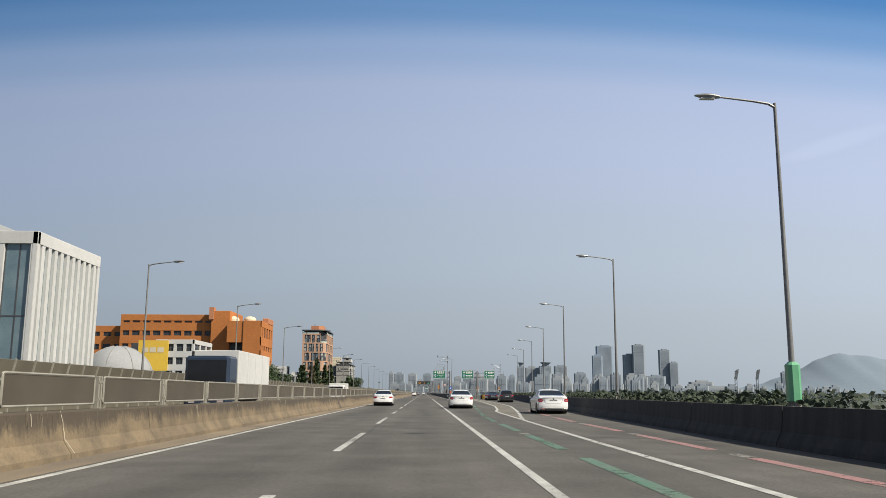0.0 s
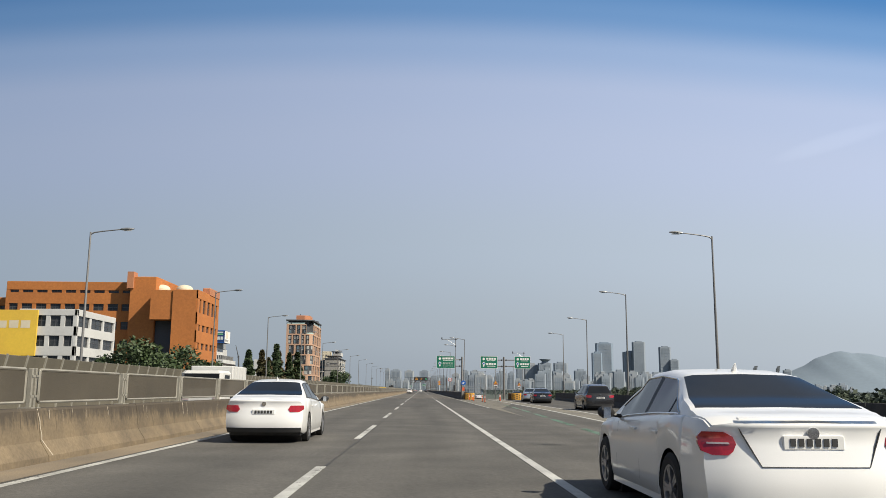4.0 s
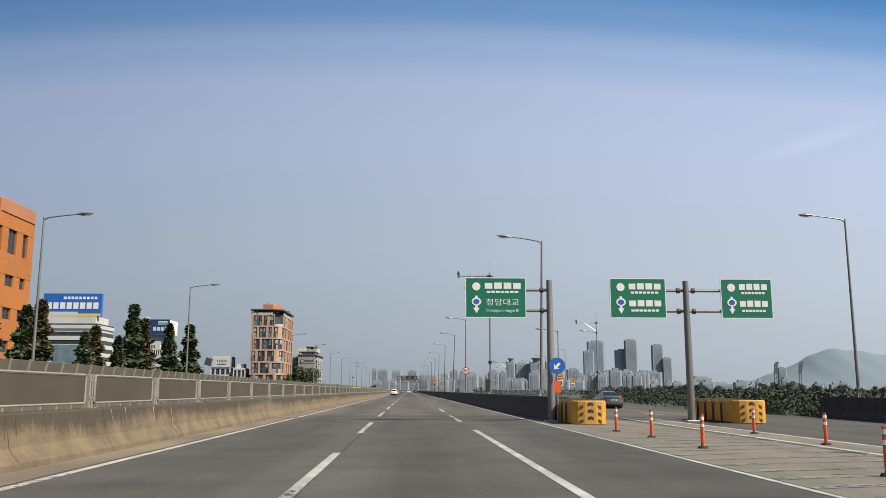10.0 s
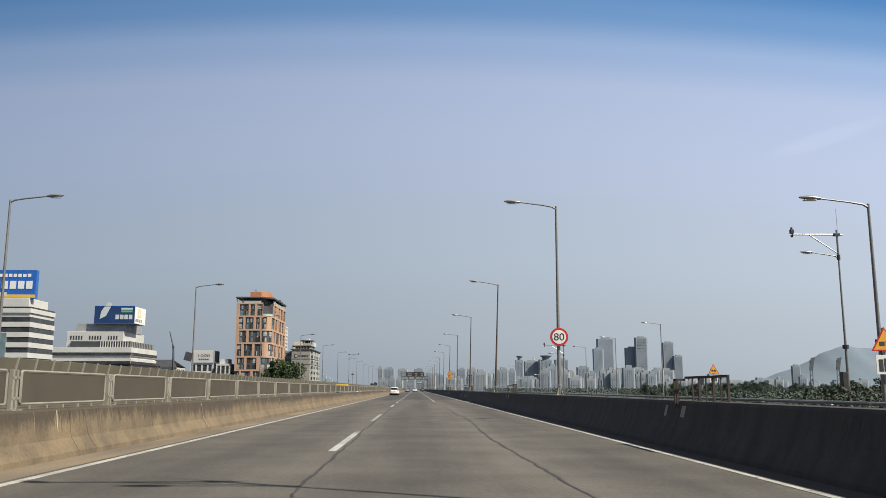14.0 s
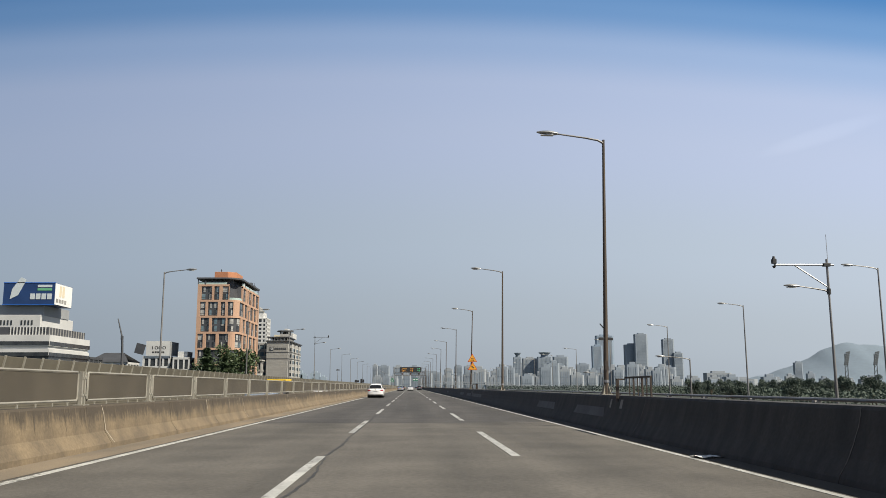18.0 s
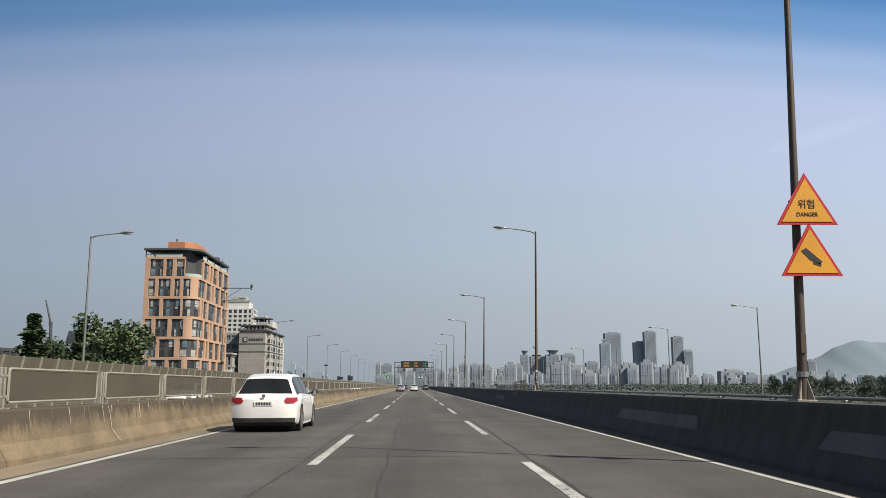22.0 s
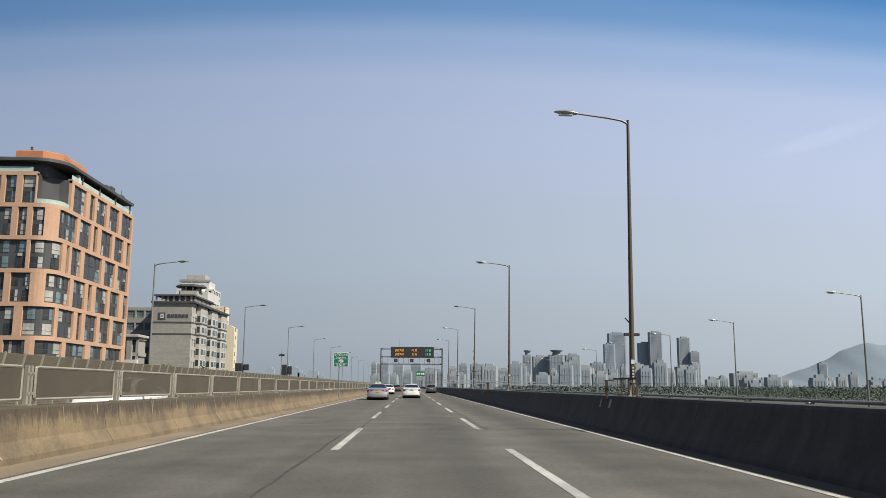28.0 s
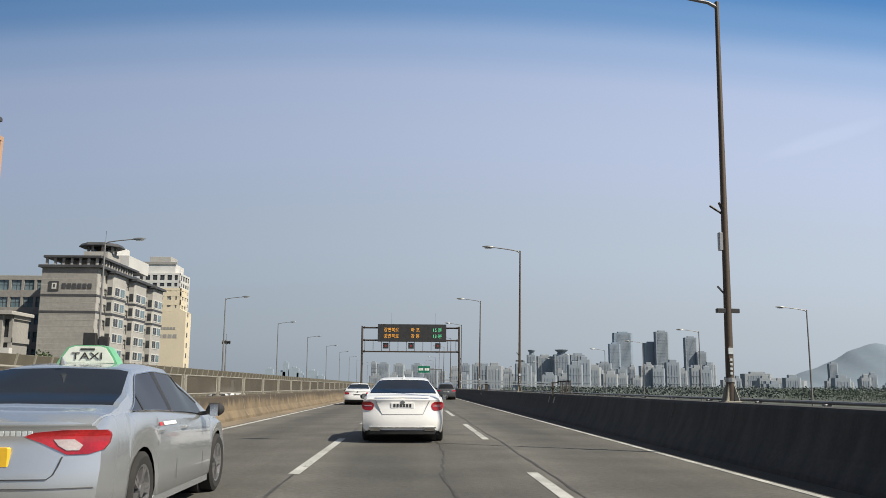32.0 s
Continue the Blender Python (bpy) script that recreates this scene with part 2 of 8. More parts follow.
M = dict(
    crack=surf("tar_seam", (0.036, 0.034, 0.031), (0.062, 0.058, 0.052), 0.7, big=3, fine=40, place="pos"),
    gore=surf("pale_worn_asphalt", (0.20, 0.185, 0.15), (0.15, 0.14, 0.12), 0.9, big=0.6, fine=50, grain=0.2, bump=0.5, streak=(2, 0.3, 1), place="pos"),
    grit=surf("shoulder_dirt", (0.24, 0.19, 0.13), (0.15, 0.125, 0.095), 0.95, big=0.7, fine=45, grain=0.2, bump=0.6, streak=(1, 0.3, 1), place="pos"),
    # dark colour for the painted shadow beside the side barrier
    barrier_shadow=surf("painted_barrier_shadow", (0.062, 0.056, 0.048), (0.045, 0.042, 0.037), 0.95, big=0.7, fine=45, grain=0.2, bump=0.5, streak=(1, 0.3, 1), place="pos"),
    joint=surf("expansion_joint", (0.17, 0.16, 0.145), (0.12, 0.115, 0.105), 0.8, big=2, fine=40, grain=0.15, place="pos"),
    paint=surf("road_paint_white", (0.52, 0.52, 0.49), (0.34, 0.34, 0.32), 0.6, big=1.4, fine=30, grain=0.2, bump=0.3, place="pos"),
    worn_paint=surf("worn_paint", (0.25, 0.24, 0.22), (0.185, 0.178, 0.162), 0.7, big=1.6, fine=30, grain=0.25, bump=0.3, place="pos"),
    green_paint=surf("road_paint_green", (0.07, 0.165, 0.11), (0.12, 0.165, 0.13), 0.7, big=1.2, fine=30, grain=0.2, place="pos"),
    pink_paint=surf("road_paint_pink", (0.34, 0.17, 0.165), (0.24, 0.165, 0.155), 0.7, big=1.2, fine=30, grain=0.2, place="pos"),
    concrete=surf("barrier_concrete", (0.235, 0.18, 0.112), (0.145, 0.113, 0.075), 0.9, big=1.1, fine=18, grain=0.16, bump=0.4, streak=(2.2, 2.2, 0.35)),
    # base colour darkened to stand for the shade on the right-hand barriers
    dark_concrete=surf("shade_dark_concrete", (0.058, 0.0565, 0.055), (0.037, 0.037, 0.038), 0.9, big=1.3, fine=18, grain=0.16, bump=0.4, streak=(2.4, 2.4, 0.22)),
    pale_patch=surf("repaired_concrete", (0.125, 0.128, 0.14), (0.095, 0.097, 0.107), 0.9, big=1.3, fine=18, grain=0.12),
    stain=surf("barrier_stain", (0.075, 0.062, 0.048), (0.13, 0.105, 0.075), 0.95, big=3, fine=30, grain=0.2, streak=(3, 3, 0.4)),
    seal_pale=surf("pale_sealant", (0.19, 0.185, 0.175), (0.09, 0.088, 0.084), 0.95, big=3, fine=30, grain=0.2),
    lime=surf("lime_streak", (0.085, 0.083, 0.079), (0.045, 0.044, 0.043), 0.95, big=3, fine=30, grain=0.2, streak=(3, 3, 0.4)),
    sealant=surf("joint_sealant", (0.48, 0.42, 0.33), (0.38, 0.33, 0.26), 0.8, big=3, fine=30),
    frame=surf("fence_frame_paint", (0.29, 0.275, 0.232), (0.22, 0.208, 0.175), 0.5, metal=0.0, big=2, fine=30),
    mesh=surf("fence_screen", (0.098, 0.084, 0.063), (0.078, 0.067, 0.051), 0.8, big=0.8, fine=110, grain=0.3, bump=0.5, alpha=0.8),
    wall_panel=surf("noise_panel", (0.132, 0.118, 0.086), (0.105, 0.094, 0.07), 0.75, big=0.9, fine=40, streak=(1, 1, 0.3)),
    galv=surf("galvanised_steel", (0.42, 0.43, 0.44), (0.30, 0.31, 0.32), 0.45, metal=0.7, big=3, fine=30),
    pole=surf("pole_grey", (0.25, 0.245, 0.24), (0.18, 0.175, 0.17), 0.5, metal=0.35, big=1.2, fine=24, streak=(1, 1, 0.2)),
    pole_old=surf("pole_brown", (0.115, 0.082, 0.054), (0.072, 0.057, 0.045), 0.55, metal=0.2, big=1.2, fine=24, streak=(1, 1, 0.2)),
    rust=surf("rusty_steel", (0.055, 0.046, 0.042), (0.08, 0.058, 0.045), 0.8, metal=0.2, big=4, fine=40, grain=0.2),
    lamp_glass=surf("lamp_glass", (0.55, 0.56, 0.56), (0.5, 0.5, 0.5), 0.25, big=4, fine=20),
    dark=surf("dark_plastic", (0.025, 0.025, 0.027), (0.035, 0.035, 0.036), 0.55, big=4, fine=60, grain=0.1),
    rubber=surf("rubber", (0.022, 0.022, 0.022), (0.032, 0.031, 0.030), 0.9, big=6, fine=60),
    sign_green=surf("sign_green", (0.005, 0.16, 0.095), (0.008, 0.145, 0.09), 0.45, big=1, fine=30, grain=0.05, bump=0.02),
    sign_white=surf("sign_white", (0.80, 0.80, 0.78), (0.74, 0.74, 0.72), 0.5, big=1, fine=30, grain=0.05, bump=0.02),
    sign_blue=surf("sign_blue", (0.02, 0.13, 0.50), (0.02, 0.11, 0.42), 0.45, big=1, fine=30, grain=0.05, bump=0.02),
    sign_red=surf("sign_red", (0.55, 0.03, 0.03), (0.48, 0.03, 0.03), 0.45, big=1, fine=30, grain=0.05, bump=0.02),
    sign_yellow=surf("sign_yellow", (0.80, 0.38, 0.03), (0.72, 0.33, 0.03), 0.5, big=1, fine=30, grain=0.06, bump=0.02),
    sign_back=surf("sign_back", (0.34, 0.35, 0.36), (0.28, 0.29, 0.30), 0.5, metal=0.5, big=1, fine=30),
    cushion=surf("cushion_yellow", (0.66, 0.33, 0.03), (0.50, 0.26, 0.05), 0.6, big=1.5, fine=20),
    orange=surf("delineator_orange", (0.75, 0.12, 0.03), (0.6, 0.1, 0.03), 0.5, big=3, fine=30),
    led_amber=surf("led_amber", (1.0, 0.45, 0.06), None, 0.5, emit=0.09, bump=0),
    led_green=surf("led_green", (0.15, 0.9, 0.45), None, 0.5, emit=0.05, bump=0),
    led_red=surf("led_red", (0.22, 0.03, 0.03), None, 0.5, emit=0.04, bump=0),
    glass=surf("car_glass", (0.012, 0.014, 0.018), (0.018, 0.02, 0.024), 0.08, big=1, fine=10, grain=0.05, bump=0, spec=0.22),
    pane=surf("window_glass", (0.028, 0.032, 0.038), (0.05, 0.056, 0.06), 0.15, big=0.5, fine=8, grain=0.1, bump=0, spec=0.28),
    pane_blue=surf("window_glass_blue", (0.10, 0.16, 0.19), (0.16, 0.22, 0.25), 0.12, big=0.4, fine=8, grain=0.1, bump=0, spec=0.8),
    blind=surf("window_blind", (0.42, 0.42, 0.40), (0.28, 0.28, 0.27), 0.6, big=0.6, fine=8),
    silver=surf("silver_paint", (0.50, 0.528, 0.552), (0.47, 0.498, 0.522), 0.26, metal=0.62, big=0.7, fine=160, grain=0.06, bump=0.015, coat=0.7),
    white_car=surf("white_paint", (0.80, 0.80, 0.79), (0.76, 0.76, 0.75), 0.3, big=0.7, fine=140, grain=0.02, bump=0.01, coat=0.7),
    grey_car=surf("grey_paint", (0.12, 0.125, 0.13), (0.10, 0.105, 0.11), 0.32, metal=0.5, big=0.7, fine=160, grain=0.04, bump=0.01, coat=0.7),
    black_car=surf("black_paint", (0.018, 0.018, 0.02), (0.024, 0.024, 0.026), 0.25, big=0.7, fine=160, grain=0.04, bump=0.01, coat=0.7),
    chrome=surf("chrome", (0.62, 0.63, 0.64), (0.55, 0.56, 0.57), 0.15, metal=1.0, big=4, fine=30, bump=0),
    rim=surf("wheel_alloy", (0.42, 0.42, 0.43), (0.34, 0.34, 0.35), 0.35, metal=0.8, big=4, fine=40),
    red_lens=surf("red_lens", (0.40, 0.014, 0.018), (0.27, 0.012, 0.014), 0.12, big=9, fine=50, grain=0.2, bump=0.05, coat=0.8),
    clear_lens=surf("clear_lens", (0.48, 0.42, 0.42), (0.40, 0.33, 0.33), 0.12, big=9, fine=50, grain=0.15, bump=0.05, coat=0.8),
    amber_lens=surf("amber_lens", (0.75, 0.22, 0.05), None, 0.2, big=9, fine=50, coat=0.6),
    plate_y=surf("plate_yellow", (0.78, 0.47, 0.03), (0.72, 0.43, 0.03), 0.5, big=3, fine=30, grain=0.05, bump=0.02),
    taxi_lamp=surf("taxi_lamp_white", (0.70, 0.74, 0.68), (0.62, 0.68, 0.60), 0.35, big=3, fine=30, grain=0.05, bump=0.02),
    taxi_green=surf("taxi_lamp_green", (0.12, 0.38, 0.20), (0.16, 0.42, 0.24), 0.35, big=3, fine=30, grain=0.05, bump=0.02),
    brick_orange=surf("orange_brick", (0.46, 0.165, 0.042), (0.39, 0.14, 0.038), 0.85, big=0.12, fine=3.0, grain=0.12, bump=0.2),
    rail_glass=surf("balustrade_glass", (0.42, 0.52, 0.48), (0.36, 0.46, 0.43), 0.15, big=0.6, fine=6, grain=0.05, bump=0),
    terracotta=surf("terracotta_panel", (0.50, 0.318, 0.222), (0.45, 0.284, 0.195), 0.8, big=0.2, fine=3.0, grain=0.08),
    roof_brick=surf("roof_brick", (0.46, 0.20, 0.10), (0.40, 0.17, 0.09), 0.85, big=0.3, fine=6.0, grain=0.1),
    charcoal=surf("charcoal_panel", (0.050, 0.053, 0.060), (0.066, 0.069, 0.077), 0.6, big=0.3, fine=4.0),
    stone=surf("pale_granite", (0.40, 0.39, 0.37), (0.34, 0.335, 0.32), 0.85, big=0.15, fine=2.0, grain=0.1),
    stone_grey=surf("grey_granite", (0.30, 0.295, 0.28), (0.25, 0.245, 0.235), 0.85, big=0.15, fine=2.0, grain=0.12),
    cream=surf("cream_render", (0.66, 0.58, 0.43), (0.60, 0.53, 0.40), 0.9, big=0.1, fine=2.0, grain=0.05),
    white_wall=surf("white_cladding", (0.58, 0.58, 0.565), (0.50, 0.50, 0.49), 0.7, big=0.15, fine=3.0, grain=0.05),
    grey_wall=surf("grey_cladding", (0.32, 0.33, 0.34), (0.27, 0.28, 0.29), 0.8, big=0.2, fine=3.0, grain=0.07),
    billboard_blue=surf("billboard_blue", (0.012, 0.038, 0.125), (0.016, 0.048, 0.15), 0.5, big=0.25, fine=4.0, grain=0.08),
    billboard_yellow=surf("billboard_yellow", (0.75, 0.50, 0.06), (0.7, 0.45, 0.06), 0.5, big=0.3, fine=4.0, grain=0.05),
    ink=surf("ink_black", (0.03, 0.03, 0.03), (0.04, 0.04, 0.04), 0.6, big=2, fine=20, bump=0),
    bar_pale=surf("ink_pale", (0.55, 0.60, 0.62), (0.5, 0.55, 0.58), 0.6, big=2, fine=20, bump=0),
    # distance haze is mixed into these pale blue-grey base colours
    far_blue=surf("hazed_tower_glass", (0.208, 0.266, 0.338), (0.231, 0.289, 0.362), 0.6, big=0.03, fine=0.3, grain=0.06, bump=0),
    far_grey=surf("hazed_tower_grey", (0.253, 0.293, 0.340), (0.230, 0.267, 0.313), 0.85, big=0.03, fine=0.3, grain=0.06, bump=0),
    far_white=surf("hazed_tower_pale", (0.295, 0.320, 0.347), (0.264, 0.293, 0.323), 0.85, big=0.03, fine=0.3, grain=0.06, bump=0),
    far_pane=surf("hazed_tower_windows", (0.216, 0.254, 0.299), (0.237, 0.275, 0.319), 0.6, big=0.03, fine=0.3, grain=0.06, bump=0),
    far_haze=surf("most_hazed_towers", (0.293, 0.349, 0.395), (0.274, 0.330, 0.377), 0.95, big=0.004, fine=0.05, grain=0.04, bump=0),
    mast_far=surf("far_mast_steel", (0.075, 0.087, 0.097), (0.09, 0.10, 0.11), 0.8, big=0.1, fine=1.0, grain=0.08, bump=0),
    # blue base colour stands in for the haze before the wooded hill
    hill=surf("haze_blue_hill", (0.165, 0.212, 0.262), (0.155, 0.200, 0.250), 0.95, big=0.004, fine=0.05, grain=0.05, bump=0),
    field=surf("riverside_grass", (0.052, 0.068, 0.054), (0.066, 0.079, 0.064), 0.95, big=0.02, fine=0.6, grain=0.2, place="pos"),
    leaf=surf("leaf", (0.040, 0.066, 0.024), (0.06, 0.088, 0.032), 0.6, big=0.4, fine=3.0, grain=0.25, bump=0),
    leaf_dark=surf("leaf_dark", (0.036, 0.062, 0.026), (0.055, 0.08, 0.032), 0.65, big=0.3, fine=2.0, grain=0.25, bump=0),
    leaf_brown=surf("leaf_brown", (0.10, 0.075, 0.035), (0.075, 0.075, 0.03), 0.7, big=0.4, fine=3.0, grain=0.25, bump=0),
    # lighter, bluer leaf green that has some haze painted in
    leaf_park=surf("leaf_riverside_hazed", (0.056, 0.080, 0.064), (0.078, 0.102, 0.080), 0.8, big=0.25, fine=1.5, grain=0.2, bump=0),
    leaf_hedge=surf("leaf_hedge", (0.030, 0.044, 0.026), (0.042, 0.057, 0.034), 0.8, big=0.5, fine=3.0, grain=0.2, bump=0),
    # leaf green greyed by the distance haze painted into it
    leaf_far_hazed=surf("leaf_far_hazed", (0.076, 0.097, 0.094), (0.090, 0.110, 0.105), 0.95, big=0.03, fine=0.35, grain=0.2, bump=0),
    bark=surf("bark", (0.09, 0.07, 0.05), (0.06, 0.048, 0.036), 0.95, big=2, fine=14, grain=0.2, bump=0.5, streak=(1, 1, 0.2)),
    tarp=surf("tarp_yellow", (0.75, 0.50, 0.03), (0.68, 0.45, 0.03), 0.6, big=1, fine=10),
    truck_navy=surf("truck_navy", (0.016, 0.028, 0.055), (0.02, 0.034, 0.062), 0.4, big=1, fine=30, grain=0.04, coat=0.3),
)



def chipped(m, low, size=7.0):
    """Wears holes into a road marking, down to the asphalt."""
    n, l = m.node_tree.nodes, m.node_tree.links
    t, u, a, r = n.new("ShaderNodeTexNoise"), n.new("ShaderNodeTexNoise"), n.new("ShaderNodeMath"), n.new("ShaderNodeMapRange")
    pos = n.new("ShaderNodeNewGeometry").outputs["Position"]
    t.inputs["Scale"].default_value, t.inputs["Detail"].default_value, t.inputs["Roughness"].default_value = size, 7.0, 0.7
    u.inputs["Scale"].default_value, u.inputs["Detail"].default_value = 0.35, 2.0
    for q in (t, u):
        l.new(pos, q.inputs["Vector"])
    a.operation, a.inputs[1].default_value = "MULTIPLY_ADD", 0.55
    l.new(u.outputs["Fac"], a.inputs[0])
    l.new(t.outputs["Fac"], a.inputs[2])
    r.inputs["From Min"].default_value, r.inputs["From Max"].default_value = low, low + 0.035
    l.new(a.outputs[0], r.inputs["Value"])
    l.new(r.outputs[0], n["Principled BSDF"].inputs["Alpha"])


M["line_paint"] = M["paint"].copy()
M["line_paint"].name = "line_paint"
chipped(M["line_paint"], 0.60)
chipped(M["paint"], 0.678)
chipped(M["worn_paint"], 0.74)
chipped(M["green_paint"], 0.68)
chipped(M["pink_paint"], 0.68)


def asphalt_material():
    """Worn asphalt: stone speckle, oil-darkened lane middles, blotches and long drag marks."""
    m = surf("asphalt", (0.105, 0.103, 0.0975), (0.073, 0.072, 0.0685), 0.88, big=0.25, fine=55, grain=0.22, bump=0.6, streak=(3.0, 0.12, 1), place="pos")
    n, l = m.node_tree.nodes, m.node_tree.links
    b = n["Principled BSDF"]
    colour = b.inputs["Base Color"].links[0].from_socket
    pos = n.new("ShaderNodeNewGeometry").outputs["Position"]
    fine, blot, wave, vor = n.new("ShaderNodeTexNoise"), n.new("ShaderNodeTexNoise"), n.new("ShaderNodeTexWave"), n.new("ShaderNodeTexVoronoi")
    fine.inputs["Scale"].default_value, fine.inputs["Detail"].default_value = 14.0, 8.0
    blot.inputs["Scale"].default_value, blot.inputs["Detail"].default_value = 0.55, 5.0
    wave.bands_direction = "X"
    wave.inputs["Scale"].default_value, wave.inputs["Distortion"].default_value, wave.inputs["Detail"].default_value = 0.0898, 0.6, 2.0
    wave.inputs["Detail Scale"].default_value = 0.2
    vor.inputs["Scale"].default_value = 90.0
    for t in (fine, blot, wave, vor):
        l.new(pos, t.inputs["Vector"])
    # lengths of older and newer surfacing between the joints
    sep, per, lay = n.new("ShaderNodeSeparateXYZ"), n.new("ShaderNodeMath"), n.new("ShaderNodeValToRGB")
    l.new(pos, sep.inputs[0])
    per.operation, per.inputs[1].default_value = "DIVIDE", 1000.0
    l.new(sep.outputs["Y"], per.inputs[0])
    l.new(per.outputs[0], lay.inputs[0])
    lay.color_ramp.interpolation = "CONSTANT"
    while len(lay.color_ramp.elements) < 5:
        lay.color_ramp.elements.new(0.5)
    for el, (at, tone) in zip(lay.color_ramp.elements, ((0.0, (0.93, 0.90, 0.86)), (0.118, (0.79, 0.765, 0.74)), (0.1799, (1.09, 1.02, 0.93)), (0.292, (0.735, 0.70, 0.69)), (0.4319, (0.97, 0.955, 0.91)))):
        el.position, el.color = at, (*tone, 1)
    value = None
    for sock, lo, hi in ((fine.outputs["Fac"], 0.80, 1.20), (blot.outputs["Fac"], 0.78, 1.22), (wave.outputs["Fac"], 0.90, 1.08), (vor.outputs["Distance"], 0.86, 1.22)):
        r = n.new("ShaderNodeMapRange")
        r.inputs["From Min"].default_value, r.inputs["From Max"].default_value = (0.3, 0.7) if sock.node != wave and sock.node != vor else (0.0, 1.0)
        r.inputs["To Min"].default_value, r.inputs["To Max"].default_value = lo, hi
        l.new(sock, r.inputs["Value"])
        if value is None:
            value = r.outputs[0]
        else:
            k = n.new("ShaderNodeMath")
            k.operation = "MULTIPLY"
            l.new(value, k.inputs[0])
            l.new(r.outputs[0], k.inputs[1])
            value = k.outputs[0]
    s = n.new("ShaderNodeVectorMath")
    s.operation = "SCALE"
    l.new(colour, s.inputs[0])
    l.new(value, s.inputs["Scale"])
    hue = n.new("ShaderNodeVectorMath")
    hue.operation = "MULTIPLY"
    l.new(s.outputs[0], hue.inputs[0])
    l.new(lay.outputs[0], hue.inputs[1])
    l.new(hue.outputs[0], b.inputs["Base Color"])
    return m


M["asphalt"] = asphalt_material()


def stained_concrete():
    """Tan concrete whose upper face carries ragged curtains of dark rain stain."""
    m = surf("stained_concrete", (0.20, 0.153, 0.096), (0.128, 0.10, 0.067), 0.9, big=1.1, fine=18, grain=0.18, bump=0.4, streak=(2.2, 1.2, 0.8), place="pos")
    n, l = m.node_tree.nodes, m.node_tree.links
    b = n["Principled BSDF"]
    colour = b.inputs["Base Color"].links[0].from_socket
    pos = n.new("ShaderNodeNewGeometry").outputs["Position"]
    sep = n.new("ShaderNodeSeparateXYZ")
    l.new(pos, sep.inputs[0])
    total = None
    for scale, size, detail, weight in (((0, 1.0, 0.05), 9.0, 4.0, 0.55), ((0, 1.0, 0.10), 1.6, 3.0, 0.75), ((0, 1.0, 0.0), 0.11, 2.0, 1.0), ((1, 1, 1), 11.0, 4.0, 0.35)):
        mp, t = n.new("ShaderNodeMapping"), n.new("ShaderNodeTexNoise")
        mp.inputs["Scale"].default_value = scale
        t.inputs["Scale"].default_value, t.inputs["Detail"].default_value = size, detail
        l.new(pos, mp.inputs[0])
        l.new(mp.outputs[0], t.inputs[0])
        k = n.new("ShaderNodeMath")
        k.operation, k.inputs[1].default_value = "MULTIPLY_ADD", weight
        k.inputs[2].default_value = -0.5 * weight
        l.new(t.outputs["Fac"], k.inputs[0])
        if total is None:
            total = k.outputs[0]
        else:
            a = n.new("ShaderNodeMath")
            l.new(total, a.inputs[0])
            l.new(k.outputs[0], a.inputs[1])
            total = a.outputs[0]
    h = n.new("ShaderNodeMapRange")
    h.inputs["From Min"].default_value, h.inputs["From Max"].default_value = 0.30, 0.86
    h.inputs["To Min"].default_value, h.inputs["To Max"].default_value = -0.40, 0.42
    l.new(sep.outputs["Z"], h.inputs["Value"])
    a = n.new("ShaderNodeMath")
    l.new(total, a.inputs[0])
    l.new(h.outputs[0], a.inputs[1])
    mask = n.new("ShaderNodeMapRange")
    mask.inputs["From Min"].default_value, mask.inputs["From Max"].default_value = -0.10, 0.20
    mask.inputs["To Max"].default_value = 0.9
    l.new(a.outputs[0], mask.inputs["Value"])
    mx = n.new("ShaderNodeMix")
    mx.data_type = "RGBA"
    mx.inputs[7].default_value = (0.060, 0.049, 0.037, 1)
    l.new(mask.outputs[0], mx.inputs[0])
    l.new(colour, mx.inputs[6])
    l.new(mx.outputs[2], b.inputs["Base Color"])
    return m


M["concrete"] = stained_concrete()


